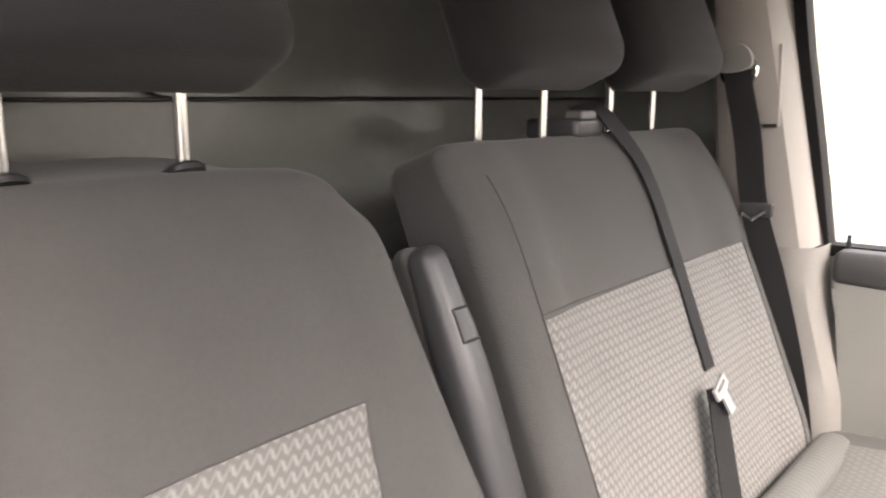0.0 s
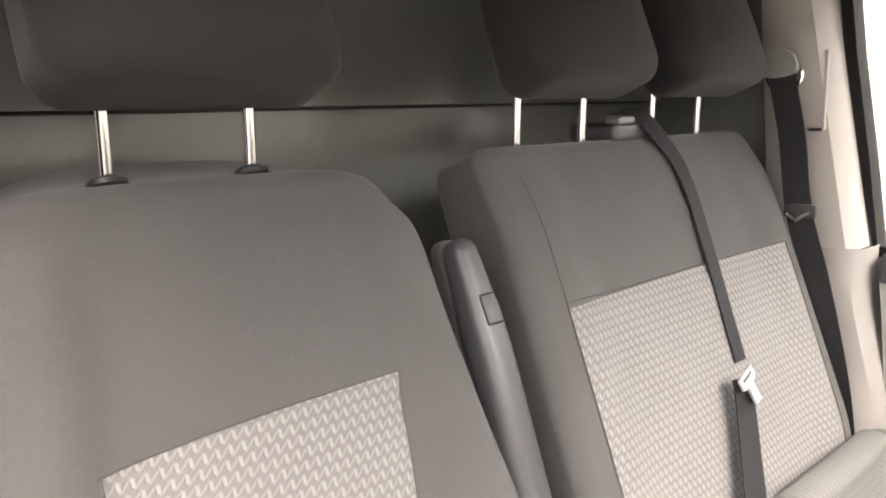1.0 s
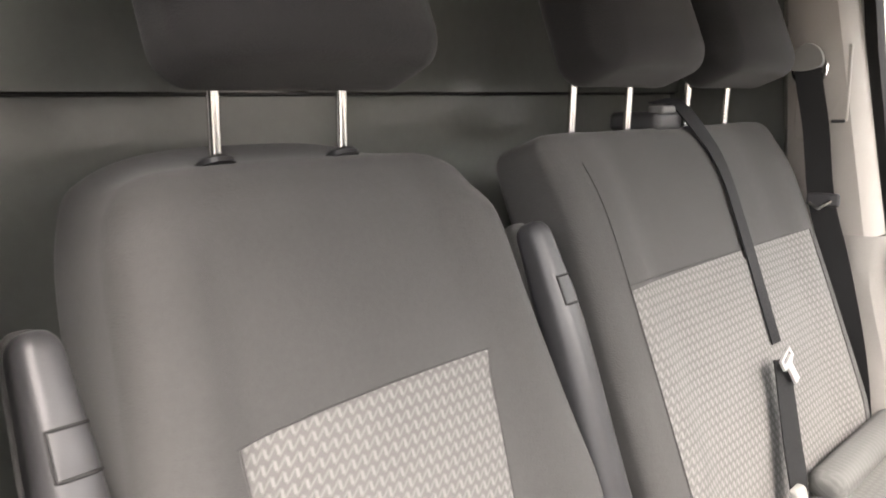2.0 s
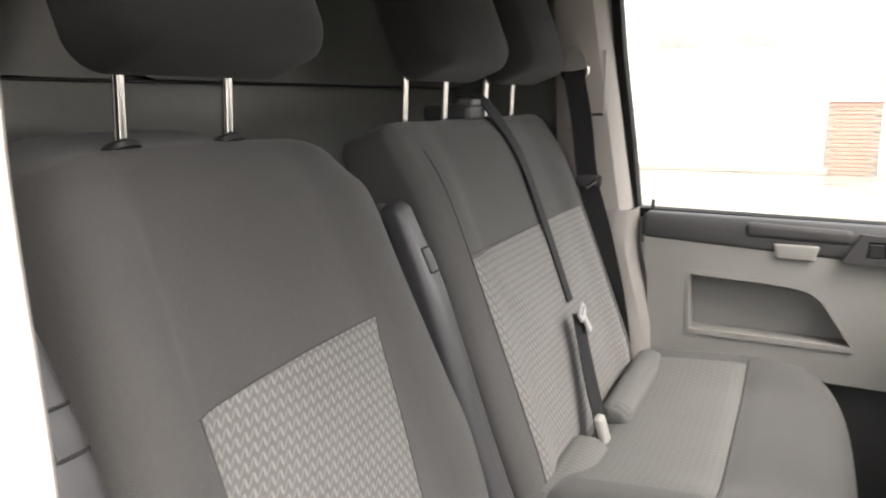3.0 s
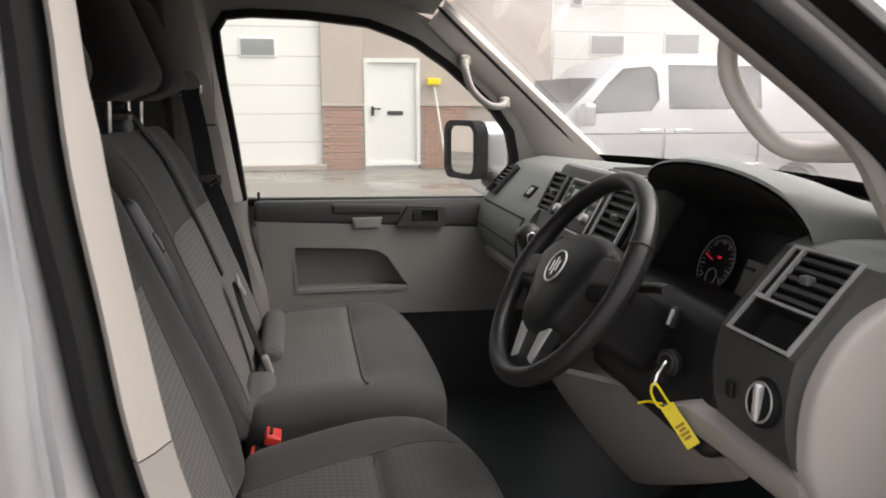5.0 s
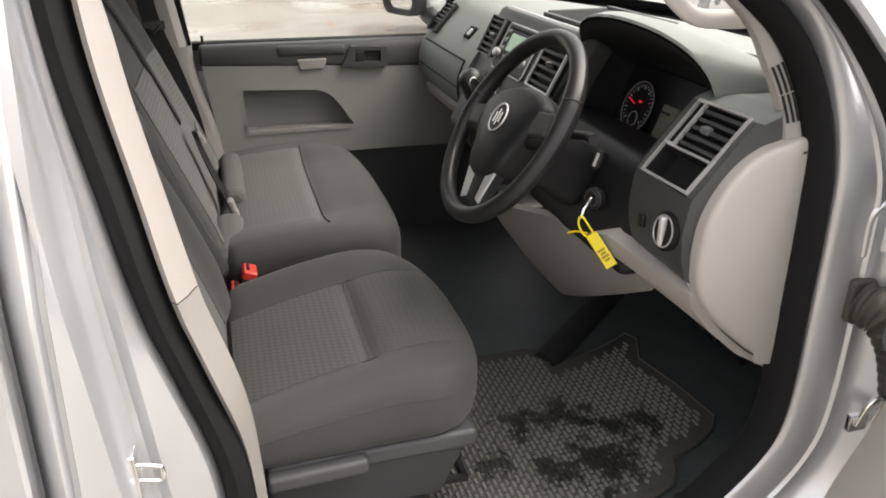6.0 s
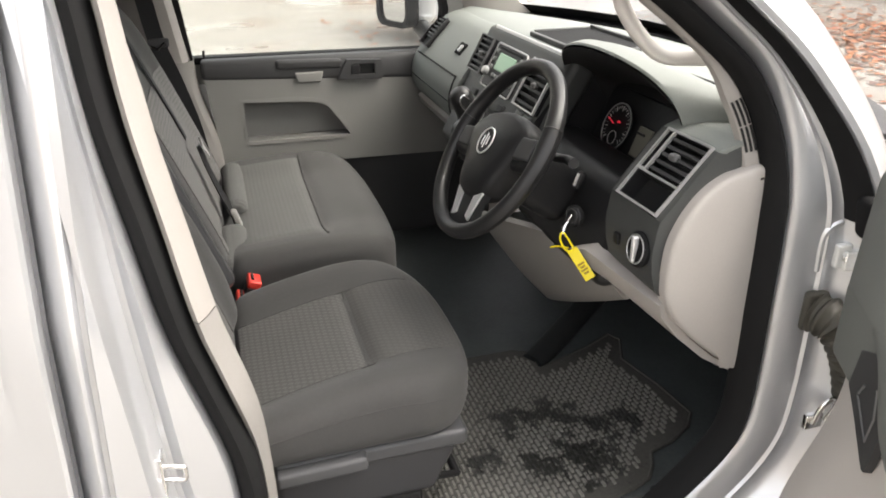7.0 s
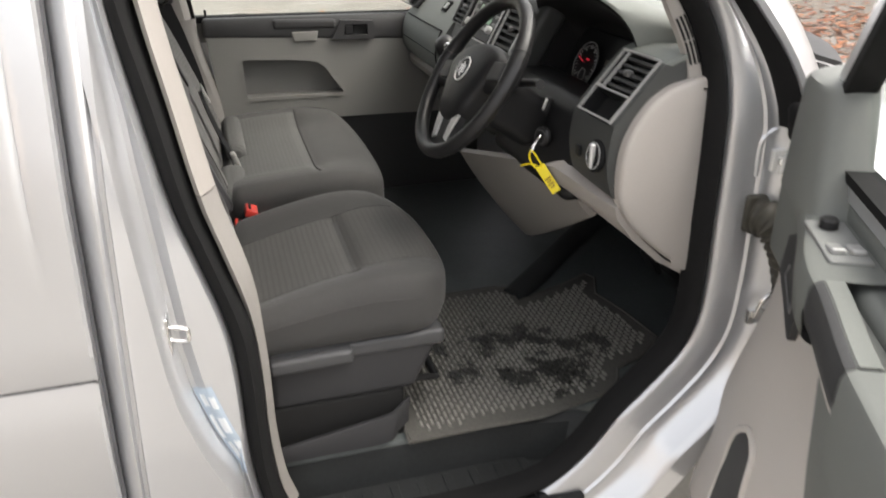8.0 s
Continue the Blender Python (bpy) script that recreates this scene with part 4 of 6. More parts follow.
for k in range(13):
    z = 0.50 + 0.686 * k / 12
    f = -0.398 + 0.055 * (1 - ease(0.85, 1.15, z))
    rows.append([(f, 1.71, z), (f - 0.002, 1.645, z), (f - 0.02, 1.622, z), (f - 0.06, 1.612, z), (-0.585, 1.625, z), (-0.62, 1.70, z)])
part("pillar_trim", skin(rows), LOWPILLAR, van, "darker grey lower pillar trim")
bm = block(-0.90, -0.60, 1.66, 1.80, 0.44, 1.88, 0.01)
part("side_wall", bm, BULK, van)
bm = block(-0.90, 1.0, 1.80, 1.83, 0.36, 0.80, 0.01)
part("lower_side", bm, PAINT, van)

# ---- passenger door ----
pdoor = thing("passenger_door", (0.0, 1.72, 0.5), "closed passenger door with light grey trim and an open pocket", "van door")
WIN = [(-0.402, 1.178), (-0.421, 1.35), (-0.444, 1.55), (-0.454, 1.68), (-0.43, 1.715), (-0.36, 1.722), (-0.198, 1.718), (-0.025, 1.700), (0.06, 1.672), (0.118, 1.648),
       (0.222, 1.580), (0.31, 1.505), (0.375, 1.445), (0.425, 1.38), (0.445, 1.30), (0.44, 1.20), (0.42, 1.165)]


def door_y(z):
    return 1.715 - 0.16 * max(0.0, z - 1.18)


def grow(loop, d):
    n = len(loop)
    cx = sum(p[0] for p in loop) / n
    cz = sum(p[1] for p in loop) / n
    out = []
    for i in range(n):
        a, b = Vector(loop[i - 1]), Vector(loop[(i + 1) % n])
        t = (b - a).normalized()
        m = Vector((t.y, -t.x))
        if m.dot(Vector(loop[i]) - Vector((cx, cz))) < 0:
            m = -m
        out.append(tuple(Vector(loop[i]) + m * d))
    return out


part("window_frame", plate(grow(WIN, 0.085), [grow(WIN, 0.016)], lambda a, b, c: Vector((a, door_y(b) + c, b)), 0.05), DOORGREY, pdoor, "grey window frame")
part("window_seal", plate(grow(WIN, 0.018), [grow(WIN, -0.004)], lambda a, b, c: Vector((a, door_y(b) - 0.006 + c, b)), 0.05), RUBBER, pdoor, "black rubber window seal")
wp = part("window_pane", plate(grow(WIN, 0.01), [], lambda a, b, c: Vector((a, door_y(b) + 0.03 + c, b)), 0.004), HAZED, pdoor)
wp.visible_shadow = False
POCKET = [(-0.262, 1.037), (-0.10, 1.030), (-0.03, 1.024), (0.0, 1.016), (0.025, 0.998), (0.094, 0.902), (-0.257, 0.904)]
PANEL = [(-0.375, 1.134), (0.05, 1.098), (0.36, 1.082), (0.60, 1.08), (0.60, 0.80), (0.30, 0.807), (-0.345, 0.818)]


def panel_y(a, b, c):
    return Vector((a, 1.652 + c, b))


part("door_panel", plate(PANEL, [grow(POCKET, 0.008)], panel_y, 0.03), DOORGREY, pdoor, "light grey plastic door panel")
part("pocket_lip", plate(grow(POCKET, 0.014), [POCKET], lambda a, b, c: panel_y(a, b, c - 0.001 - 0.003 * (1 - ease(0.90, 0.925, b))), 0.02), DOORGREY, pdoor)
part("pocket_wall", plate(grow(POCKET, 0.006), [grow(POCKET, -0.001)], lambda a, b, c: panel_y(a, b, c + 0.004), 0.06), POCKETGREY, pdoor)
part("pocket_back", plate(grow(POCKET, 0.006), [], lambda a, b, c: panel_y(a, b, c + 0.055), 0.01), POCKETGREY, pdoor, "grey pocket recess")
part("lower_panel", plate([(-0.34, 0.815), (0.30, 0.803), (0.62, 0.80), (0.62, 0.50), (-0.34, 0.50)], [], lambda a, b, c: Vector((a, 1.675 + c, b)), 0.03), HARD, pdoor, "dark lower door panel")
part("belt_strip", rbox((0.80, 0.06, 0.062), 0.014, (10, 2, 3), lambda q: Vector((0.02 + q.x, 1.688 + q.y - 0.01 * ease(-0.03, 0.0, -q.z), 1.148 + q.z - 0.052 * (q.x + 0.40) + (0.04 * (q.x + 0.4) if q.z > 0 else 0)))), HARD, pdoor, "dark grey door capping")
part("pull_handle", rbox((0.22, 0.05, 0.034), 0.012, (6, 2, 2), lambda q: Vector((-0.035 + q.x, 1.668 + q.y, 1.150 + q.z - 0.03 * q.x))), HARD, pdoor, "dark grey pull handle")
part("pull_cup", rbox((0.088, 0.014, 0.036), 0.006, (3, 2, 2), lambda q: Vector((-0.037 + q.x * (1 + 6 * q.z), 1.650 + q.y, 1.108 + q.z))), DOORGREY, pdoor, "grey handle cup")
part("latch_bezel", plate([(0.055, 1.088), (0.205, 1.082), (0.215, 1.10), (0.205, 1.146), (0.09, 1.152)], [[(0.10, 1.102), (0.185, 1.100), (0.185, 1.135), (0.105, 1.138)]], lambda a, b, c: Vector((a, 1.632 + c, b + 0.008)), 0.03), HARD, pdoor, "dark latch surround")
part("latch_recess", plate([(0.10, 1.10), (0.19, 1.098), (0.19, 1.14), (0.10, 1.142)], [], lambda a, b, c: Vector((a, 1.643 + c, b + 0.008)), 0.008), VOID, pdoor)
part("latch_lever", rbox((0.03, 0.012, 0.034), 0.005, (1, 1, 1), lambda q: Vector((0.118, 1.638, 1.126)) + q), BLACK, pdoor)
part("lock_pin", tube([(-0.365, 1.705, 1.165), (-0.365, 1.705, 1.205)], [0.005, 0.004], 10), BLACK, pdoor)
part("outer_skin", plate([(-0.45, 0.40), (0.62, 0.40), (0.64, 1.15), (-0.41, 1.15)], [], lambda a, b, c: Vector((a, 1.79 + c, b)), 0.012), PAINT, pdoor)

# outside mirror on the passenger door
pm = thing("wing_mirror", (0.47, 1.80, 1.20), "black framed wing mirror outside the passenger window", "wing mirror")
mc = Vector((0.345, 1.95, 1.312))
face = Matrix.Rotation(radians(22), 3, "Z")


def mirror_place(q):
    return mc + face @ q


part("housing", rbox((0.14, 0.195, 0.195), 0.05, (3, 4, 4), lambda q: mirror_place(q + Vector((0.060, 0, 0)))), PAINT, pm)
part("rim", plate(rounded(-0.102, 0.102, -0.102, 0.102, 0.045, 8), [rounded(-0.083, 0.083, -0.083, 0.083, 0.034, 8)], lambda a, b, c: mirror_place(Vector((-0.028 + c, a, b))), 0.05), RUBBER, pm)
part("mirror_glass", plate(rounded(-0.085, 0.085, -0.085, 0.085, 0.035, 8), [], lambda a, b, c: mirror_place(Vector((-0.018 + c, a, b))), 0.006), MIRROR, pm)
part("arm", tube([mc + Vector((0.07, -0.05, -0.10)), (0.44, 1.82, 1.19), (0.45, 1.76, 1.18)], [0.03, 0.035, 0.04], 12), BLACK, pm)

# passenger windscreen pillar, windscreen and grab handles
rows = []
for k in range(13):
    f = k / 12
    a = Vector((0.15 + 0.35 * f, 1.655 + 0.07 * f, 1.685 - 0.33 * f))
    if f > 0.75:
        a.z -= 0.10 * (f - 0.75) * 4 * 0.8
    b = Vector((0.20 + 0.55 * f, 1.615 + 0.03 * f, 1.76 - 0.48 * f))
    rows.append([a + Vector((0, 0.04, -0.01)), a, a.lerp(b, 0.3) + Vector((-0.012, -0.02, 0)), a.lerp(b, 0.7) + Vector((-0.006, -0.015, 0)), b, b + Vector((0.01, 0.03, 0.02))])
part("windscreen_pillar_trim", skin(rows), BEIGE, van, "warm grey windscreen pillar trim")
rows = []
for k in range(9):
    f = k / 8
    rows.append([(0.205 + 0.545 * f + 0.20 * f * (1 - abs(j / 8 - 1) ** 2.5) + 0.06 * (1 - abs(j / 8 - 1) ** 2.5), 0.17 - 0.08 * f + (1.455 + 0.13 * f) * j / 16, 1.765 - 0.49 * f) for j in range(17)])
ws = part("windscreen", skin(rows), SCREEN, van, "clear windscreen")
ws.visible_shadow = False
part("windscreen_border", skin([[Vector(rows[7][j]).lerp(Vector(rows[8][j]), 0.35 + 0.65 * k / 2) + Vector((-0.008, 0, -0.004)) for j in range(17)] for k in range(3)]), RUBBER, van, "black printed border of the windscreen")
part("windscreen_edge", tube([Vector(rows[k][16]) + Vector((-0.022, -0.016, -0.012)) for k in range(9)], 0.005, 8), RUBBER, van)
part("windscreen_edge", tube([rows[k][0] for k in range(9)], 0.006, 8), RUBBER, van)
rows = [[(0.70 + 0.26 * (1 - abs(j / 8 - 1) ** 2.5) + dx, 0.09 + 1.58 * j / 16, 1.262 + dz) for j in range(17)] for dx, dz in ((-0.01, 0.014), (0.05, 0.02), (0.12, 0.0))]
part("scuttle", thicken(skin(rows), (0, 0, -0.01)), BLACK, van, "black scuttle below the windscreen")


def grab_handle(points, wide, material, label):
    """A moulded loop: oval bar with broader roots."""
    h = thing("grab_handle", points[0], label, "grab handle", "grab handles on the windscreen pillars")
    line = smooth_curve(points, 6)
    n = len(line) - 1
    part("grip", tube(line, [wide * (1 + 0.35 * abs(2 * k / n - 1) ** 4) for k in range(n + 1)], 14, flat=0.72), material, h)
    for p in (points[0], points[-1]):
        part("mount", rbox((0.034, 0.030, 0.038), 0.012, (2, 2, 2), lambda q, p=p: Vector(p) + q), material, h)
    return h


grab_handle([(0.268, 1.63, 1.600), (0.258, 1.575, 1.575), (0.275, 1.56, 1.515), (0.325, 1.56, 1.47), (0.37, 1.575, 1.465), (0.395, 1.63, 1.475)], 0.0115, BEIGE, "grey plastic grab handle on the windscreen pillar")
grab_handle([(0.290, 0.115, 1.610), (0.272, 0.160, 1.575), (0.278, 0.172, 1.505), (0.345, 0.172, 1.430), (0.415, 0.165, 1.418), (0.468, 0.125, 1.428)], 0.0165, HANDLEWHITE, "pale plastic grab handle on the windscreen pillar")

# ---- dashboard ----
dash = thing("dashboard", (0.5, 0.9, 0.9), "grey plastic dashboard with warm grey lower trim", "dashboard")
FACE = [(0.350, 1.030), (0.326, 1.052), (0.316, 1.085), (0.315, 1.125), (0.330, 1.170), (0.368, 1.218), (0.415, 1.266), (0.440, 1.288), (0.468, 1.300), (0.505, 1.304)]


FACED = [(0.350, 1.030), (0.326, 1.052), (0.316, 1.085), (0.312, 1.125), (0.318, 1.178), (0.352, 1.220), (0.384, 1.260), (0.411, 1.290), (0.452, 1.304), (0.505, 1.306)]


def face_at(f, line=FACE):
    """A point of the fascia's section, f from 0 (below) to 1."""
    k = f * (len(line) - 1)
    i = min(int(k), len(line) - 2)
    a, b = line[i], line[i + 1]
    return (a[0] + (b[0] - a[0]) * (k - i), a[1] + (b[1] - a[1]) * (k - i))


def fascia(y0, y1, f0, f1, ny, name, material, push=0.0, label=""):
    rows = []
    for j in range(ny + 1):
        y = y0 + (y1 - y0) * j / ny
        row = []
        for i in range(15):
            x, z = face_at(f0 + (f1 - f0) * i / 14, FACED if y1 < 0.5 else FACE)
            row.append((x - push, y, z))
        rows.append(row)
    return part(name, thicken(skin(rows), (0.015, 0, -0.004)), material, dash, label)


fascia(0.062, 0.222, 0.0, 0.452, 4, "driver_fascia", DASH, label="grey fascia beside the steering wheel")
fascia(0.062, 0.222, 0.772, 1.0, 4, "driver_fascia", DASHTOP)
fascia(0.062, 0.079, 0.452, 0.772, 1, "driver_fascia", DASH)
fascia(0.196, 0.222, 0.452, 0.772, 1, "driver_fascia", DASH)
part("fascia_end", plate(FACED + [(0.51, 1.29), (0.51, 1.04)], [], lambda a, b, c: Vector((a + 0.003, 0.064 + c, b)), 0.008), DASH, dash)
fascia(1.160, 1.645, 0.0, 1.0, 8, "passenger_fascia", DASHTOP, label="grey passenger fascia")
TOPROWS = []
for j in range(55):
    y = 0.055 + 1.60 * j / 54
    e = 1 - abs(j / 27 - 1) ** 2.5
    start = 0.62 if 0.19 < y < 0.66 else 0.495
    row = [(start, y, 1.303), (max(start + 0.01, 0.53), y, 1.310)]
    for k in range(1, 7):
        f = k / 6
        row.append((max(start + 0.012 * k + 0.01, 0.53 + (0.17 + 0.27 * e) * f), y, 1.310 - 0.045 * f ** 1.5 + 0.012 * e * math.sin(math.pi * f)))
    TOPROWS.append(row)
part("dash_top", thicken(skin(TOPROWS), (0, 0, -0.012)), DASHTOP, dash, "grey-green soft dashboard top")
SIDE = [(0.511, 0.878), (0.49, 0.888), (0.455, 0.910), (0.41, 0.948), (0.365, 0.993), (0.340, 1.034), (0.332, 1.07), (0.335, 1.136), (0.352, 1.182), (0.379, 1.220), (0.41, 1.244), (0.445, 1.256), (0.505, 1.254), (0.522, 1.10), (0.524, 0.95)]
SIDE = [(v.x, v.y) for v in smooth_curve([(a, b, 0) for a, b in SIDE], 4)]
mid = (sum(a for a, b in SIDE) / len(SIDE), sum(b for a, b in SIDE) / len(SIDE))
rows = []
for inset, y in ((0.0, 0.072), (0.0, 0.050), (0.0012, 0.0455), (0.004, 0.0425), (0.008, 0.0412), (0.02, 0.0402), (0.05, 0.0392)):
    loop = grow(SIDE, -inset)
    rows.append([(a, y - 0.006 * (0.5 - a), b) for a, b in loop + loop[:1]])
rows.append([(mid[0], 0.0382, mid[1]) for k in rows[0]])
part("end_cover", skin(rows), BEIGE, dash, "warm grey dashboard end cover")
part("end_core", plate(grow(SIDE, -0.004), [], lambda a, b, c: Vector((a, 0.060 + c, b)), 0.05), DASH, dash)
# warm grey trim below the fascia
rows = []
for j in range(13):
    f = j / 12
    y = 0.062 + 0.235 * f
    up = 0.03 * f
    row = ([(0.352 - 0.05 * f, y, 1.034 + up), (0.336 - 0.052 * f, y - 0.004, 1.026 + up), (0.345 - 0.055 * f, y, 1.0 + up * 0.6), (0.385 - 0.075 * f, y, 0.950 + 0.06 * f), (0.44 - 0.10 * f, y, 0.900 + 0.095 * f), (0.508 - 0.09 * f, y, 0.858 + 0.10 * f)])
    tip = 0.75 * ease(0.84, 1.0, f)
    core = Vector((0.33 - 0.05 * f, y, 1.0 + up))
    rows.append([Vector(p).lerp(core, tip) for p in row])
part("lower_trim", thicken(skin(rows), (0.02, 0, 0.0)), BEIGE, dash, "warm grey trim below the fascia")
rows = []
for j in range(9):
    y = 0.66 + 0.985 * j / 8
    rows.append([(0.350, y, 1.034), (0.337, y, 1.022), (0.348, y, 0.995), (0.40, y, 0.955), (0.52, y, 0.93)])
part("lower_trim", thicken(skin(rows), (0.02, 0, 0.0)), BEIGE, dash)
# Near-black filler blocks put the unlit dark behind the fascia.
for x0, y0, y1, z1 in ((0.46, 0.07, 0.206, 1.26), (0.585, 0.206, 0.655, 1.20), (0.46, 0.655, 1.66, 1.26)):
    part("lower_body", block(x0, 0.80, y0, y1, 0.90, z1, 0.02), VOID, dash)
rows = []
for j in range(17):
    f = j / 16
    y = 0.745 - 0.475 * f
    x0, z0 = 0.250 + 0.105 * f, 0.935 + 0.10 * f
    x1, z1 = 0.440 - 0.045 * f, 0.665 + 0.255 * f ** 1.1 + 0.035 * max(0.0, 1 - f / 0.09) ** 2
    rows.append([(x0 + (x1 - x0) * k / 8 - 0.018 * math.sin(math.pi * k / 8), y, z0 + (z1 - z0) * k / 8) for k in range(9)] + [(x1 + 0.012, y, z1 - 0.004), (x1 + 0.06, y, z1 + 0.03)])
part("knee_panel", thicken(skin(rows), (0.012, 0, 0.008)), KNEESHADE, dash, "warm grey knee panel, darkened for shade, under the steering column")
part("column_surround", rbox((0.12, 0.44, 0.20), 0.03, (2, 3, 3), lambda q: Vector((0.385 + q.x + 0.25 * q.z, 0.435 + q.y, 1.075 + q.z))), BLACK, dash, "black panel round the steering column")
# floor hump beside the pedals
hump = [Vector((0.40, 0.705, 0.485)), Vector((0.52, 0.775, 0.525)), Vector((0.66, 0.86, 0.57)), Vector((0.84, 0.95, 0.63))]
part("floor_hump", tube(smooth_curve(hump, 5), 0.034, 12), STEPRUB, dash, "dark rubber floor hump")

# instrument hood and dials
HY, HW = 0.425, 0.238
hood, inner = [], []
for k in range(25):
    w = math.pi * k / 24
    h = math.sin(w) ** 0.6
    cy = math.cos(w)
    x0 = 0.385 + 0.045 * (1 - h)
    hood.append([(x0, HY + (HW - 0.002) * cy, 1.287 + 0.0965 * h), (x0 + 0.003, HY + HW * cy, 1.290 + 0.098 * h), (x0 + 0.035, HY + (HW + 0.014) * cy, 1.294 + 0.097 * h), (x0 + 0.08, HY + (HW + 0.036) * cy, 1.298 + 0.082 * h),
                 (x0 + 0.13, HY + (HW + 0.058) * cy, 1.302 + 0.050 * h), (x0 + 0.19, HY + (HW + 0.078) * cy, 1.305 + 0.022 * h), (0.70, HY + (HW + 0.085) * cy, 1.296 + 0.008 * h)])
    inner.append([(x0 + 0.001, HY + (HW - 0.005) * cy, 1.283 + 0.096 * h), (x0 + 0.012, HY + (HW - 0.014) * cy, 1.276 + 0.090 * h), (0.54, HY + (HW - 0.03) * cy, 1.23 + 0.06 * h)])
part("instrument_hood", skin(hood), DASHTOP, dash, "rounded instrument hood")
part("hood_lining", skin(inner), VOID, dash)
for yy in (0.2225, 0.638):
    prof = [face_at(0.25 + 0.75 * k / 10, FACED if yy < 0.5 else FACE) for k in range(11)]
    part("hood_cheek", plate(prof + [(0.56, 1.30), (0.56, 1.08)], [], lambda a, b, c, yy=yy: Vector((a, yy + c, b)), 0.003), BLACK, dash)
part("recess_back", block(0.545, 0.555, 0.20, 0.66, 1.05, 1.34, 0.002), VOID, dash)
DN = Vector((-0.93, 0, 0.36)).normalized()
part("dial_panel", rbox((0.012, 0.42, 0.17), 0.004, (1, 2, 2), lambda q: Vector((0.515, 0.435, 1.185)) + Matrix.Rotation(radians(21), 3, "Y") @ q), DIALFACE, dash)
part("panel_sill", skin([[(0.37, 0.226, 1.125), (0.37, 0.637, 1.125)], [(0.50, 0.226, 1.105), (0.50, 0.637, 1.105)]]), BLACK, dash)
for yy in (0.545, 0.325):
    c = Vector((0.505, yy, 1.19))
    dial = part("dial", disc(c, DN, 0.052, 0.004, 36), DIALFACE, dash, "round black gauge")
    part("dial_rim", ring(c + DN * 0.006, DN, 0.052, 0.0015, 40, 8), SWITCHGREY, dial)
    a0 = DN.orthogonal().normalized()
    up = (Vector((0, 0, 1)) - DN * DN.z).normalized()
    rt = up.cross(DN)
    bm = bmesh.new()
    for k in range(25):
        w = radians(225 - 270 * k / 24)
        d = up * math.sin(w) + rt * math.cos(w)
        r0 = 0.036 if k % 3 == 0 else 0.040
        tube([c + DN * 0.005 + d * r0, c + DN * 0.005 + d * 0.046], 0.0011 if k % 3 == 0 else 0.0007, 4, bm)
    part("dial_marks", bm, DIALINK, dial)
    d = up * math.sin(radians(165)) + rt * math.cos(radians(165))
    part("needle", tube([c + DN * 0.007 + d * 0.012, c + DN * 0.007 + d * 0.042], 0.0014, 6), NEEDLE, dial)
    part("small_dial", ring(c + DN * 0.005 - up * 0.026, DN, 0.015, 0.0008, 24, 6), DIALINK, dial)
part("warning_light", disc(Vector((0.503, 0.535, 1.203)), DN, 0.0026, 0.006, 12), NEEDLE, dash)
part("trip_display", rbox((0.006, 0.05, 0.065), 0.002, (1, 1, 1), lambda q: Vector((0.500, 0.435, 1.185)) + Matrix.Rotation(radians(21), 3, "Y") @ q), glowing("trip_display_glow", (0.11, 0.105, 0.085), 0.03), dash)
for k in range(4):
    part("display_bar", rbox((0.003, 0.03 - 0.006 * (k % 2), 0.005), 0.001, (1, 1, 1), lambda q, k=k: Vector((0.4965 + 0.0046 * k, 0.435, 1.205 - 0.013 * k)) + Matrix.Rotation(radians(21), 3, "Y") @ q), DIALFACE, dash)


def air_vent(tl, tr, bl, split, name, slats=5, frame_mat=None, lever=True, deep=0.035):
    """A framed vent on a sloping face: slats above, an open cubby below the split."""
    tl, tr, bl = Vector(tl), Vector(tr), Vector(bl)
    u, v = tr - tl, bl - tl
    nrm = u.cross(v).normalized()
    s0 = 0.20 if split < 0.65 else 0.04
    if nrm.x > 0:
        nrm = -nrm
    put = lambda a, b, c=0.0: tl + u * a + v * b + nrm * c
    vent = part(name, plate([(0, 0), (1, 0), (1, 1), (0, 1)], [[(s0, 0.028), (0.972, 0.028), (0.972, split - 0.012), (s0, split - 0.012)]] + ([[(0.028, split + 0.014), (0.972, split + 0.014), (0.972, 0.972), (0.028, 0.972)], [(0.03, 0.035), (s0 - 0.04, 0.035), (s0 - 0.04, split - 0.03), (0.03, split - 0.03)]] if split < 0.95 else []), lambda a, b, c: put(a, b, c), 0.006), frame_mat or SATIN, dash, "satin silver vent frame")
    part("vent_back", plate([(0.02, 0.02), (0.98, 0.02), (0.98, 0.98), (0.02, 0.98)], [], lambda a, b, c: put(a, b, c - deep), 0.003), VOID, vent)
    part("vent_wall", plate([(0.02, 0.02), (0.98, 0.02), (0.98, 0.98), (0.02, 0.98)], [[(0.05, 0.04), (0.95, 0.04), (0.95, split - 0.02), (0.05, split - 0.02)]] + ([[(0.05, split + 0.02), (0.95, split + 0.02), (0.95, 0.96), (0.05, 0.96)]] if split < 0.95 else []), lambda a, b, c: put(a, b, c - deep + 0.001), deep), BLACK, vent)
    for k in range(slats):
        b = 0.05 + (split - 0.075) * (k + 0.6) / slats
        w = (split - 0.075) / slats * 0.30
        part("vent_slat", plate([(s0, b - w), (0.965, b - w), (0.965, b + w * 0.3), (s0, b + w * 0.3)], [], lambda a, b2, c: put(a, b2, c - 0.008), 0.010), HARD, vent)
    if lever:
        part("vent_lever", rbox((0.014, 0.018, 0.012), 0.003, (1, 1, 1), lambda q: put(0.5, split * 0.5, 0.002) + q), MID, vent)
    return vent


air_vent((0.408, 0.197, 1.291), (0.412, 0.074, 1.291), (0.317, 0.199, 1.183), 0.60, "driver_vent")
# light switch and button
KN = Vector((-0.985, 0, 0.17)).normalized()
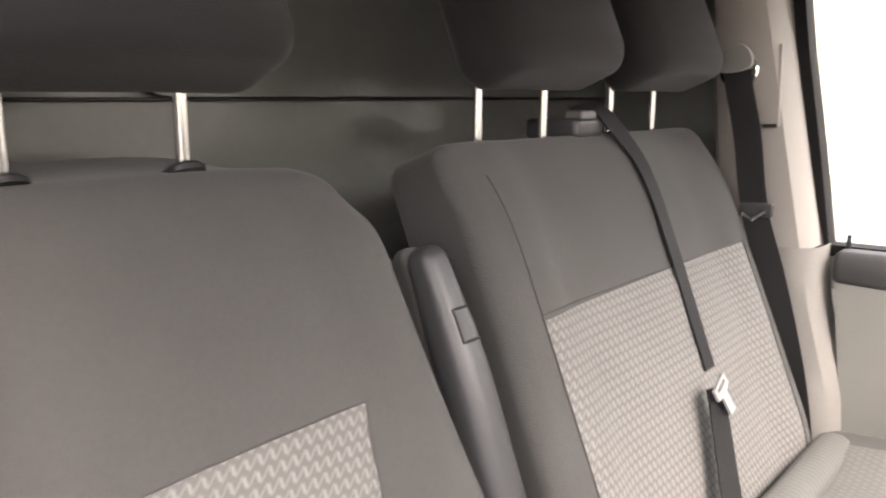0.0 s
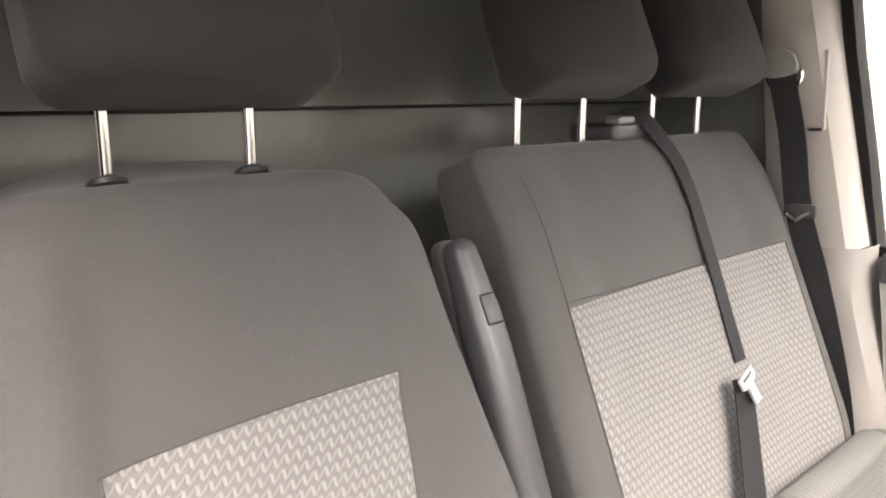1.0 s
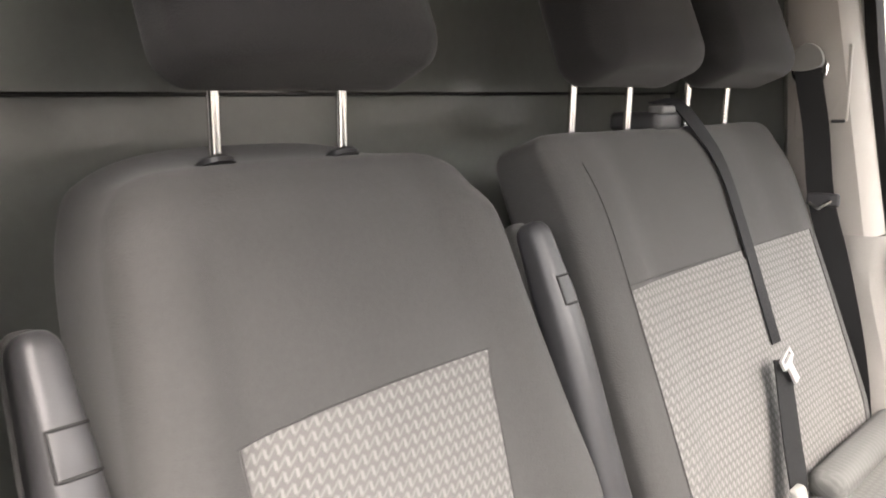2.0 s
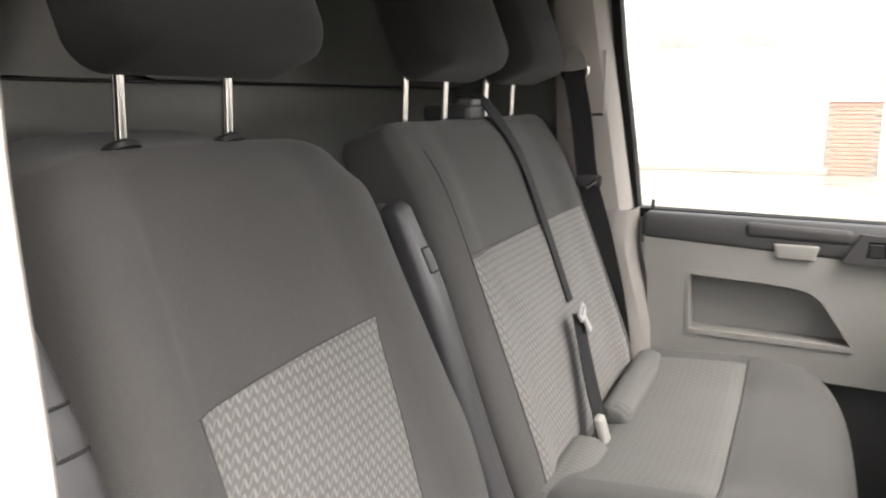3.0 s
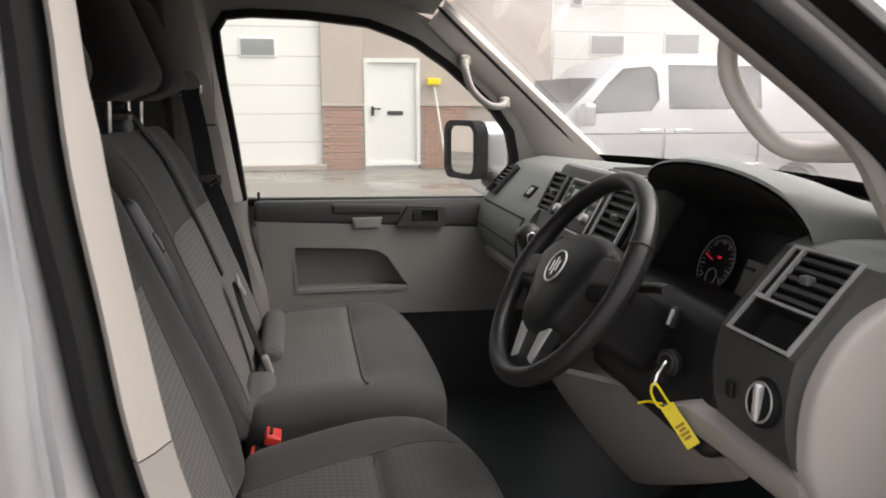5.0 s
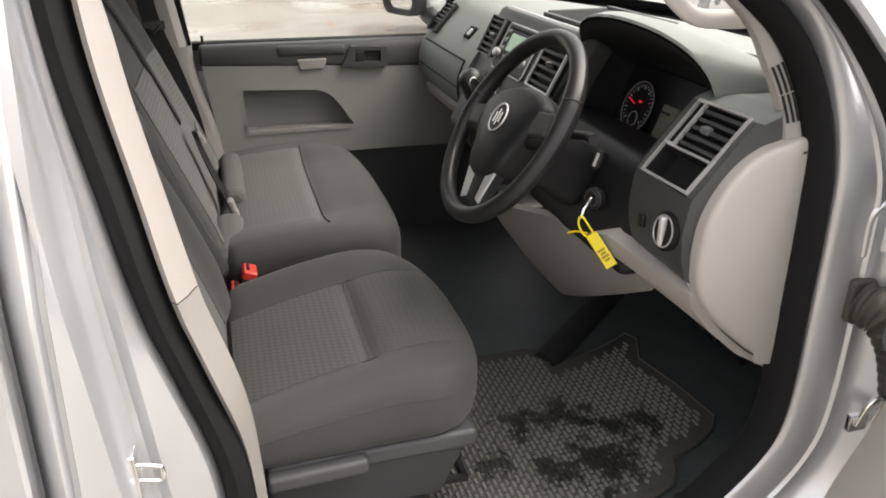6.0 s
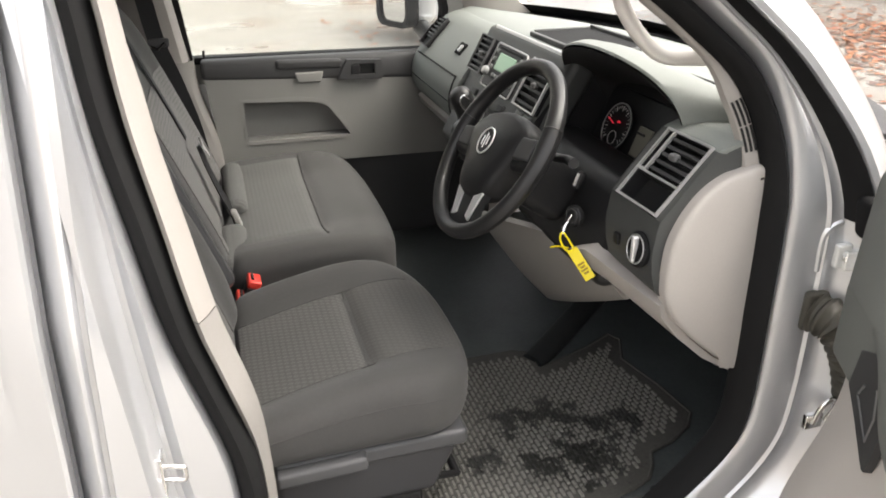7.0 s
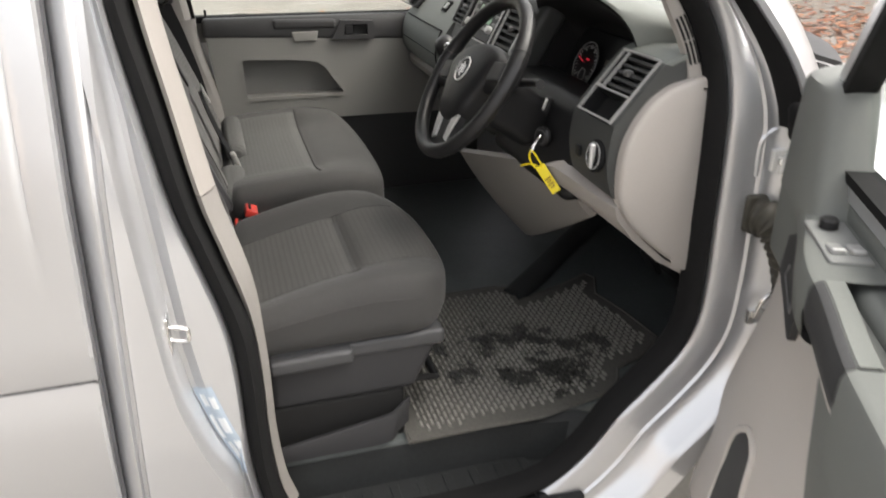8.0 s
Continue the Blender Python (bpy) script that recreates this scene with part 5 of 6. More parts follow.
knob = part("light_switch", disc((0.3125, 0.099, 1.118), KN, 0.031, 0.010, 32, None, 0.004), RUBBER, dash, "black rotary light switch with a silver grip")
part("switch_ring", ring(Vector((0.3125, 0.099, 1.118)) + KN * 0.010, KN, 0.0245, 0.0016, 32, 6), SATIN, knob)
part("switch_grip", rbox((0.012, 0.011, 0.048), 0.0045, (2, 2, 3), lambda q: Vector((0.3005, 0.0985, 1.120)) + q), SWITCHSILVER, knob)
part("dimmer_button", rbox((0.008, 0.016, 0.022), 0.003, (1, 1, 1), lambda q: Vector((0.309, 0.172, 1.108)) + q), BLACK, dash)
# slotted trim between the dash and the windscreen pillar
ARC = [(p, m) for p, m in zip(EDGE, NORMALS) if m.x > 0.3 and 1.20 < p.z < 1.50]
ARC.sort(key=lambda pm: pm[0].z)
for d, y in ((-0.0045, 0.0403), (-0.0115, 0.0420), (-0.0185, 0.0450)):
    for z0, z1 in ((1.290, 1.331), (1.334, 1.374)):
        pts = []
        for k in range(7):
            z = z0 + (z1 - z0) * k / 6
            (p, m), (q, n) = next((a, b) for a, b in zip(ARC, ARC[1:]) if a[0].z <= z <= b[0].z)
            s = p.lerp(q, (z - p.z) / (q.z - p.z)) + m.lerp(n, (z - p.z) / (q.z - p.z)) * d
            pts.append((s.x, y + lean(s.z), s.z))
        part("trim_slot", tube(pts, 0.0021, 6), VOID, van)

# centre stack
STACK = Vector((0.365, 0.90, 1.195))
SR = Matrix.Rotation(radians(28), 3, "Y")
ST = lambda q: STACK + SR @ q
stack = part("centre_console", rbox((0.07, 0.535, 0.35), 0.022, (2, 4, 4), lambda q: ST(Vector((q.x + 0.030, q.y * (1 + 0.2 * q.z), q.z - 0.022)))), DASH, dash, "grey centre stack with radio and controls")
su = lambda y, z, x=-0.016: tuple(ST(Vector((x, y, z))))
part("radio", rbox((0.02, 0.200, 0.115), 0.006, (1, 3, 2), lambda q: ST(q + Vector((-0.002, 0.03, 0.052)))), HARD, stack, "grey car radio")
part("radio_slot", rbox((0.022, 0.15, 0.006), 0.002, (1, 1, 1), lambda q: ST(q + Vector((-0.004, 0.03, 0.101)))), VOID, stack)
part("radio_display", rbox((0.022, 0.112, 0.046), 0.004, (1, 1, 1), lambda q: ST(q + Vector((-0.004, 0.035, 0.066)))), LCD, stack, "pale green radio display")
for k in range(6):
    part("radio_button", rbox((0.024, 0.014, 0.010), 0.002, (1, 1, 1), lambda q, k=k: ST(q + Vector((-0.003, -0.02 + 0.02 * k, 0.028)))), SWITCHGREY, stack)
for yy in (-0.055, 0.115):
    part("radio_knob", disc(su(yy, 0.03), SR @ Vector((-1, 0, 0)), 0.011, 0.014, 18, None, 0.003), SATIN, stack)
part("stack_rim", rbox((0.016, 0.470, 0.013), 0.005, (1, 6, 1), lambda q: ST(q + Vector((0.006, 0.0, 0.146)))), SATIN, stack, "satin silver trim strip")
air_vent(su(-0.245, 0.115), su(-0.118, 0.115), su(-0.245, -0.005), 0.985, "centre_vent", 6, SATIN, True, 0.011)
air_vent(su(0.155, 0.115), su(0.250, 0.115), su(0.155, 0.010), 0.985, "centre_vent", 6, MID, True, 0.011)
for k, yy in enumerate((-0.10, 0.0, 0.10)):
    c = su(yy, -0.075)
    kb = part("heater_knob", disc(c, SR @ Vector((-1, 0, 0)), 0.024, 0.016, 28, None, 0.004), BLACK, stack, "round black heater knob")
    part("knob_ring", ring(Vector(c) + SR @ Vector((-0.012, 0, 0)), SR @ Vector((-1, 0, 0)), 0.022, 0.002, 28, 6), SATIN, kb)
for k in range(3):
    part("radio_key", rbox((0.024, 0.020, 0.011), 0.003, (1, 1, 1), lambda q, k=k: ST(q + Vector((-0.004, -0.052, 0.090 - 0.022 * k)))), SWITCHGREY, stack)
    part("radio_key", rbox((0.024, 0.018, 0.011), 0.003, (1, 1, 1), lambda q, k=k: ST(q + Vector((-0.004, 0.112, 0.090 - 0.022 * k)))), SWITCHGREY, stack)
part("radio_frame", tube([su(a, b, -0.013) for a, b in rounded(-0.072, 0.132, -0.007, 0.111, 0.010, 4)], 0.0022, 6, None, True), SATIN, stack, "satin silver radio frame")
for k in range(2):
    part("stack_button", rbox((0.018, 0.040, 0.020), 0.004, (1, 1, 1), lambda q, k=k: ST(q + Vector((-0.003, -0.205 + 0.046 * k, -0.020)))), SWITCHGREY, stack)
for k in range(4):
    part("stack_button", rbox((0.018, 0.036, 0.020), 0.004, (1, 1, 1), lambda q, k=k: ST(q + Vector((-0.003, -0.15 + 0.10 * k, -0.035)))), HARD, stack)
# tray in the dash top
part("top_tray", rbox((0.17, 0.30, 0.008), 0.003, (2, 2, 1), lambda q: Vector((0.60, 0.90, 1.3135)) + q), RUBBER, dash, "black storage tray in the dashboard top")
for x0, x1, y0, y1, h in ((0.505, 0.517, 0.735, 1.065, 0.006), (0.685, 0.697, 0.735, 1.065, 0.014), (0.517, 0.685, 0.735, 0.747, 0.008), (0.517, 0.685, 1.053, 1.065, 0.010)):
    part("tray_lip", block(x0, x1, y0, y1, 1.300, 1.312 + h, 0.003), DASH, dash)
# passenger side: vent, glove box, badge
air_vent((0.420, 1.625, 1.288), (0.420, 1.545, 1.288), (0.340, 1.625, 1.204), 0.68, "passenger_vent", 5, HARD, False, 0.010)
part("glovebox_line", tube([(face_at(0.46)[0] - 0.001, 1.20 + 0.42 * k / 10, face_at(0.46)[1] - 0.0) for k in range(11)], 0.003, 6), VOID, dash)
part("glovebox_line", tube([(face_at(0.27)[0] - 0.001, 1.20 + 0.43 * k / 10, face_at(0.27)[1]) for k in range(11)], 0.002, 6), VOID, dash)
part("glovebox_line", tube([(face_at(0.02 + 0.44 * k / 8)[0] - 0.001, 1.20, face_at(0.02 + 0.44 * k / 8)[1]) for k in range(9)], 0.003, 6), VOID, dash)
part("airbag_switch", rbox((0.006, 0.05, 0.040), 0.002, (1, 1, 1), lambda q: Vector((0.383, 1.30, 1.237)) + Matrix.Rotation(radians(42), 3, "Y") @ q), RUBBER, dash)
part("airbag_key", rbox((0.005, 0.018, 0.022), 0.002, (1, 1, 1), lambda q: Vector((0.3785, 1.292, 1.240)) + Matrix.Rotation(radians(42), 3, "Y") @ q), SATIN, dash)

# gear lever on the centre stack
gear = thing("gear_lever", (0.34, 0.98, 0.98), "black gear lever with a silver ringed knob", "gear lever")
part("boot", rbox((0.11, 0.13, 0.10), 0.03, (2, 2, 2), lambda q: Vector((0.32 + q.x, 0.98 + q.y, 1.05 + q.z))), LEATHER, gear)
part("stick", tube([(0.31, 0.975, 1.07), (0.285, 0.96, 1.14)], 0.012, 12), BLACK, gear)
part("knob", rbox((0.060, 0.062, 0.100), 0.026, (3, 3, 3), lambda q: Vector((0.285, 0.965, 1.155)) + Matrix.Rotation(radians(-25), 3, "Y") @ q), LEATHER, gear)
part("knob_ring", tube([Vector((0.277, 0.931, 1.168)) + Matrix.Rotation(radians(-25), 3, "Y") @ Vector((0.012 * math.cos(2 * math.pi * k / 24), 0.0, 0.021 * math.sin(2 * math.pi * k / 24))) for k in range(24)], 0.0032, 8, None, True), STEEL, gear, "chromed ring on the knob")

# ---- steering wheel ----
WN = Vector((-math.cos(radians(34)), 0, math.sin(radians(34))))
WT = radians(11)
UPRIGHT = Vector((math.sin(radians(34)), 0, math.cos(radians(34))))
WU = UPRIGHT * math.cos(WT) - Vector((0, -1, 0)) * math.sin(WT)
WR = Vector((0, -1, 0)) * math.cos(WT) + UPRIGHT * math.sin(WT)
HUB = Vector((0.159, 0.437, 1.217)) - WN * 0.02
wheel = thing("steering_wheel", tuple(HUB), "black leather steering wheel with silver spoke inserts", "steering wheel")
at = lambda a, b, c=0.0: HUB + WR * a + WU * b + WN * c
n = 72
rows = []
for k in range(n):
    w = 2 * math.pi * k / n
    bulge = 0.0155 + 0.0025 * math.exp(-((math.sin(w) - 0.2) / 0.25) ** 2)
    d = WR * math.cos(w) + WU * math.sin(w)
    rows.append([HUB + d * (0.180 + bulge * math.cos(2 * math.pi * j / 12)) + WN * (bulge * 1.05 * math.sin(2 * math.pi * j / 12)) for j in range(13)])
part("rim", skin(rows, None, True), LEATHER, wheel, "black leather rim")
for w in (18, 162):
    c, s = math.cos(radians(w)), math.sin(radians(w))
    part("rim_joint", tube([HUB + (WR * c + WU * s) * (0.180 + 0.0185 * math.cos(2 * math.pi * j / 16)) + WN * 0.0185 * math.sin(2 * math.pi * j / 16) for j in range(16)], 0.0011, 5, None, True), HARD, wheel)


SHIELD = [(-0.112, 0.040), (-0.080, 0.064), (-0.040, 0.074), (0.0, 0.077), (0.040, 0.074), (0.080, 0.064), (0.112, 0.040), (0.104, 0.0), (0.080, -0.045), (0.060, -0.088), (0.030, -0.104), (0.0, -0.107), (-0.030, -0.104), (-0.060, -0.088), (-0.080, -0.045), (-0.104, 0.0)]
shield = [(v.x, v.y) for v in smooth_curve([(a, b, 0) for a, b in SHIELD], 4, True)]
rows = [[at(a * k, (b + 0.005) * k - 0.005, c) for a, b in shield + shield[:1]] for k, c in ((0.90, -0.045), (0.98, -0.030), (1.0, -0.012), (1.0, -0.004), (0.985, 0.004), (0.95, 0.010), (0.86, 0.016), (0.62, 0.021), (0.30, 0.0235), (0.02, 0.024))]
part("airbag_cover", skin(rows), BLACK, wheel, "black airbag cover")
part("badge_ring", ring(at(0, 0.004, 0.026), WN, 0.027, 0.0017, 40, 8), ZINC, wheel, "round silver badge")
part("badge_disc", disc(at(0, 0.004, 0.020), WN, 0.026, 0.0055, 32), DIALFACE, wheel)
for a0, b0, a1, b1 in ((-0.010, 0.010, -0.010, -0.010), (0.0, 0.016, 0.0, -0.016), (0.010, 0.010, 0.010, -0.010)):
    part("badge_bar", tube([at(a0, b0 + 0.004, 0.027), at(a1, b1 + 0.004, 0.027)], 0.0012, 6), ZINC, wheel)
for sgn in (-1, 1):
    part("spoke", rbox((0.11, 0.066, 0.034), 0.016, (4, 3, 2), lambda q, s=sgn: at(s * (0.125 + q.x), 0.004 + q.y * (1 - 2.0 * q.x), q.z - 0.012)), BLACK, wheel)
    part("spoke_pad", rbox((0.056, 0.044, 0.012), 0.005, (3, 3, 1), lambda q, s=sgn: at(s * (0.126 + q.x), 0.010 + q.y * (1 - 2.0 * q.x), q.z + 0.006)), HARD, wheel)
part("spoke", plate([(-0.058, -0.080), (0.058, -0.080), (0.048, -0.125), (0.056, -0.174), (-0.056, -0.174), (-0.048, -0.125)], [], lambda a, b, c: at(a, b, c - 0.014 - 0.10 * max(0.0, -0.10 - b)), 0.016), BLACK, wheel, "black lower spoke")
for sgn in (-1, 1):
    part("spoke_insert", plate([(sgn * 0.055, -0.092), (sgn * 0.026, -0.097), (sgn * 0.024, -0.120), (sgn * 0.022, -0.146), (sgn * 0.038, -0.152), (sgn * 0.047, -0.120)], [], lambda a, b, c: at(a, b, c + 0.0025 - 0.10 * max(0.0, -0.10 - b)), 0.004), ZINC, wheel, "polished silver spoke insert")
col = part("column_cover", rbox((0.17, 0.11, 0.115), 0.03, (3, 3, 3), lambda q: HUB + Matrix.Rotation(radians(34), 3, "Y") @ (q + Vector((0.115, 0, -0.012)))), BLACK, wheel, "black steering column cover")
part("stalk", tube([HUB + Vector((0.09, -0.05, -0.01)), HUB + Vector((0.10, -0.12, 0.005)), HUB + Vector((0.09, -0.165, 0.012))], [0.009, 0.008, 0.010], 10), BLACK, wheel)
part("stalk", tube([HUB + Vector((0.09, 0.05, -0.01)), HUB + Vector((0.10, 0.12, 0.005)), HUB + Vector((0.09, 0.165, 0.012))], [0.009, 0.008, 0.010], 10), BLACK, wheel)

# small switch on the panel beside the column
part("column_switch", rbox((0.016, 0.020, 0.036), 0.006, (1, 2, 2), lambda q: Vector((0.322, 0.356, 1.151)) + Matrix.Rotation(radians(20), 3, "Y") @ q), BLACK, dash, "small black switch with a silver edge")
part("switch_edge", rbox((0.006, 0.005, 0.026), 0.002, (1, 1, 1), lambda q: Vector((0.313, 0.350, 1.155)) + Matrix.Rotation(radians(20), 3, "Y") @ q), ZINC, dash)

# key and tag
keys = thing("ignition_key", (0.271, 0.296, 1.089), "key in the ignition with a yellow plastic tag", "key")
part("lock_barrel", disc((0.30, 0.315, 1.095), (-0.9, -0.35, 0.1), 0.021, 0.012, 24, None, 0.003), BLACK, keys)
part("lock_ring", ring(Vector((0.288, 0.31, 1.097)), (-0.9, -0.35, 0.1), 0.014, 0.002, 24, 8), HARD, keys)
part("key_blade", tube([(0.288, 0.31, 1.097), (0.268, 0.298, 1.083), (0.262, 0.292, 1.070)], [0.006, 0.007, 0.005], 10), STEEL, keys)
part("tag_loop", tube(smooth_curve([(0.262, 0.290, 1.075), (0.272, 0.276, 1.058), (0.275, 0.262, 1.046), (0.263, 0.276, 1.044), (0.256, 0.288, 1.062)], 4, True), 0.0022, 6, None, True), YELLOW, keys)
part("tag_tail", tube([(0.268, 0.275, 1.048), (0.255, 0.293, 1.046), (0.245, 0.305, 1.039)], 0.002, 6), YELLOW, keys)
t0, t1 = Vector((0.272, 0.266, 1.047)), Vector((0.291, 0.223, 1.006))
tu = (t1 - t0).normalized()
tn = (Vector((-0.55, -0.75, 0.35)) - tu * Vector((-0.55, -0.75, 0.35)).dot(tu)).normalized()
tv = tn.cross(tu)
L = (t1 - t0).length
tag = part("tag", rbox((L * 1.08, 0.021, 0.003), 0.0014, (4, 2, 1), lambda q: t0.lerp(t1, 0.5) + tu * q.x + tv * q.y + tn * q.z), YELLOW, keys, "yellow plastic key tag")
for k in range(4):
    part("tag_print", rbox((0.004, 0.014 - 0.004 * (k % 2), 0.0012), 0.0004, (1, 1, 1), lambda q, k=k: t0.lerp(t1, 0.5) + tu * (q.x + 0.0065 * k) + tv * q.y + tn * (q.z + 0.0019)), TAGINK, tag)

# ---- floor mat ----
MATLINE = [(-0.05, 0.150), (0.12, 0.154), (0.257, 0.150), (0.418, 0.184), (0.465, 0.202), (0.492, 0.234), (0.514, 0.276), (0.58, 0.296), (0.648, 0.334), (0.682, 0.374), (0.667, 0.505), (0.637, 0.638), (0.680, 0.728), (0.660, 0.765), (0.58, 0.726), (0.402, 0.662), (0.405, 0.745), (0.36, 0.766), (0.02, 0.76), (-0.05, 0.70)]
fmat = thing("floor_mat", (0.3, 0.45, 0.487), "worn grey ribbed rubber floor mat with dark wet patches", "floor mat")
part("mat_base", plate(MATLINE, [], lambda a, b, c: Vector((a, b, 0.488 + c)), 0.008), MATLOW, fmat)
part("mat_edge", tube([(x, y, 0.494) for x, y in MATLINE], 0.005, 6, None, True), MATLOW, fmat)


def inside(x, y, loop):
    hit = False
    for (xa, ya), (xb, yb) in zip(loop, loop[1:] + loop[:1]):
        if (ya > y) != (yb > y) and x < (xb - xa) * (y - ya) / (yb - ya) + xa:
            hit = not hit
    return hit


verts, faces = [], []
core = grow(MATLINE, -0.024)
for i in range(68):
    for j in range(30):
        x = -0.06 + 0.0120 * i
        y = 0.14 + 0.030 * j + (0.015 if i % 2 else 0)
        corners = [(x + dx, y + dy) for dx in (-0.0034, 0.0034) for dy in (-0.011, 0.011)]
        if all(inside(a, b, core) for a, b in corners):
            o = len(verts)
            for z, s in ((0.4955, 1.0), (0.5005, 0.8)):
                for dx, dy in ((-1, -1), (1, -1), (1, 1), (-1, 1)):
                    verts.append((x + 0.0034 * dx * s, y + 0.011 * dy * s, z))
            faces += [(o + 4, o + 5, o + 6, o + 7)] + [(o + k, o + (k + 1) % 4, o + 4 + (k + 1) % 4, o + 4 + k) for k in range(4)]
me = bpy.data.meshes.new("mat_ribs")
me.from_pydata(verts, [], faces)
me.materials.append(MATRUB)
ribs = new("mat_ribs", me)
ribs.parent, ribs.matrix_parent_inverse = fmat, Matrix.Translation(-fmat.location)
tagged(ribs, kind="stuff")

# pedals
for yy, w in ((0.33, 0.05), (0.45, 0.07), (0.56, 0.06)):
    pedal = thing("pedal", (0.78, yy, 0.58), "black rubber foot pedal on a steel arm", "pedal", "foot pedals")
    part("pad", rbox((0.02, w, 0.07), 0.006, (1, 2, 2), lambda q, yy=yy: Vector((0.76, yy, 0.62)) + Matrix.Rotation(radians(-30), 3, "Y") @ q), BLACK, pedal)
    part("pedal_arm", tube([(0.77, yy, 0.62), (0.84, yy, 0.75), (0.84, yy, 0.92)], 0.008, 8), BLACK, pedal)

# ---- driver's door, standing open ----
HINGE = Vector((0.665, -0.075, 0))
AJAR = radians(63)
DL = Vector((-math.cos(AJAR), -math.sin(AJAR), 0))
DI = Vector((-math.sin(AJAR), math.cos(AJAR), 0))
dd = lambda l, i, z: HINGE + DL * l + DI * i + Vector((0, 0, z))
ddoor = thing("driver_door", tuple(HINGE + DL * 0.5), "open silver driver's door with warm grey inner trim", "van door")
OUT = [(0.0, 0.46), (0.06, 0.40), (0.95, 0.40), (1.0, 0.50), (1.02, 1.138), (0.06, 1.138), (0.02, 1.0)]
part("outer_skin", plate(OUT, [], lambda a, b, c: dd(a, -0.05 + c, b), 0.03), PAINT, ddoor)
part("inner_metal", plate(grow(OUT, -0.015), [], lambda a, b, c: dd(a, -0.02 + c, b), 0.05), PAINT, ddoor)


def bulge(z):
    """How far the lower trim stands off the door."""
    return 0.055 + 0.060 * (1 - ease(0.64, 0.95, z)) + 0.03 * (1 - ease(0.42, 0.62, z))


rows = []
for k in range(23):
    z = 0.415 + 0.565 * k / 22
    b = bulge(z)
    rows.append([dd(0.040, 0.020, z), dd(0.044, 0.6 * b, z), dd(0.054, b - 0.012, z), dd(0.072, b, z)] + [dd(0.072 + 0.86 * j / 8, b + 0.004 * math.sin(math.pi * j / 8), z) for j in range(1, 9)] + [dd(0.95, b - 0.02, z), dd(0.955, 0.02, z)])
part("lower_trim", skin(rows), LITDOOR, ddoor, "warm grey lower door trim")
SLOT = [(0.205, 0.52), (0.205, 0.62), (0.225, 0.69), (0.265, 0.727), (0.31, 0.727), (0.34, 0.69), (0.35, 0.52)]
# Dark plate laid over the trim imitates the shade in the pocket mouth.
part("pocket_shade", plate(SLOT, [], lambda a, b, c: dd(a, bulge(b) + 0.006 - c, b), 0.02), HARD, ddoor, "dark plate standing in for the shaded pocket opening")
part("pocket_rim", tube([dd(v.x, bulge(v.y) + 0.004, v.y) for v in smooth_curve([(a, b, 0) for a, b in SLOT], 3)], 0.007, 8), LITDOOR, ddoor)
part("upper_trim", rbox((0.93, 0.060, 0.15), 0.020, (8, 2, 4), lambda q: dd(0.485 + q.x, 0.042 + q.y, 1.035 + q.z)), DOORTRIM, ddoor, "grey-green upper door trim")
part("sill_trim", rbox((0.93, 0.030, 0.052), 0.010, (8, 2, 3), lambda q: dd(0.485 + q.x, 0.016 + q.y - 0.10 * max(0.0, q.z), 1.122 + q.z)), DOORTRIM, ddoor)


def ledge(l):
    """How far the armrest stands off the door."""
    return 0.075 + 0.054 * ease(0.15, 0.46, l) + 0.018 * ease(0.45, 0.70, l)


def rest(l0, l1, i0, low=1.03, steps=14):
    """A stretch of the armrest: level top, rounded edge, face and underside; i0 may be a function."""
    rows = []
    for k in range(steps + 1):
        l = l0 + (l1 - l0) * k / steps
        e = ledge(l)
        inner = i0(l) if callable(i0) else i0
        zb = low + 0.05 * (1 - ease(0.15, 0.34, l))
        rows.append([dd(l, inner, 1.10), dd(l, inner, 1.117), dd(l, inner + 0.003, 1.120), dd(l, e - 0.012, 1.120), dd(l, e - 0.004, 1.116), dd(l, e, 1.107),
                     dd(l, e + 0.002, 0.5 * (1.107 + zb)), dd(l, e - 0.002, zb + 0.008), dd(l, e - 0.010, zb), dd(l, 0.060, zb - 0.03)])
    return skin(rows)


part("armrest_shelf", rest(0.16, 0.470, 0.020), DOORTRIM, ddoor, "grey-green shelf at the front of the armrest")
part("armrest", rest(0.672, 0.95, 0.020, low=0.99), DOORTRIM, ddoor, "grey-green armrest")
rows = []
for k in range(17):
    f = k / 16
    z = 1.105 + 0.205 * math.sin(math.pi / 2 * f)
    far = 0.275 - 0.105 * f ** 0.7
    near = 0.032 + 0.020 * ease(0.6, 1.0, f)
    e = 0.078 - 0.012 * f - 0.045 * ease(0.72, 1.0, f)
    rows.append([dd(near, 0.0, z), dd(near, 0.6 * e, z), dd(near + 0.006, 0.88 * e, z), dd(near + 0.022, e, z), dd(0.5 * (near + far), e + 0.003, z), dd(far - 0.026, e, z), dd(far - 0.008, 0.82 * e, z), dd(far, 0.5 * e, z), dd(far, 0.0, z)])
part("front_rise", skin(rows), DOORTRIM, ddoor, "grey-green trim rising to the mirror corner")
grip = part("pull_handle", rest(0.472, 0.670, lambda l: ledge(l) - 0.040, low=1.052), HARD, ddoor, "dark grey door pull")
part("grip_strip", skin([[dd(l, ledge(l) - 0.040, 1.112), dd(l, ledge(l) - 0.039, 1.122), dd(l, ledge(l) - 0.016, 1.1225), dd(l, ledge(l) - 0.013, 1.119)] for l in [0.472 + 0.198 * k / 10 for k in range(11)]]), DOORTRIM, grip)
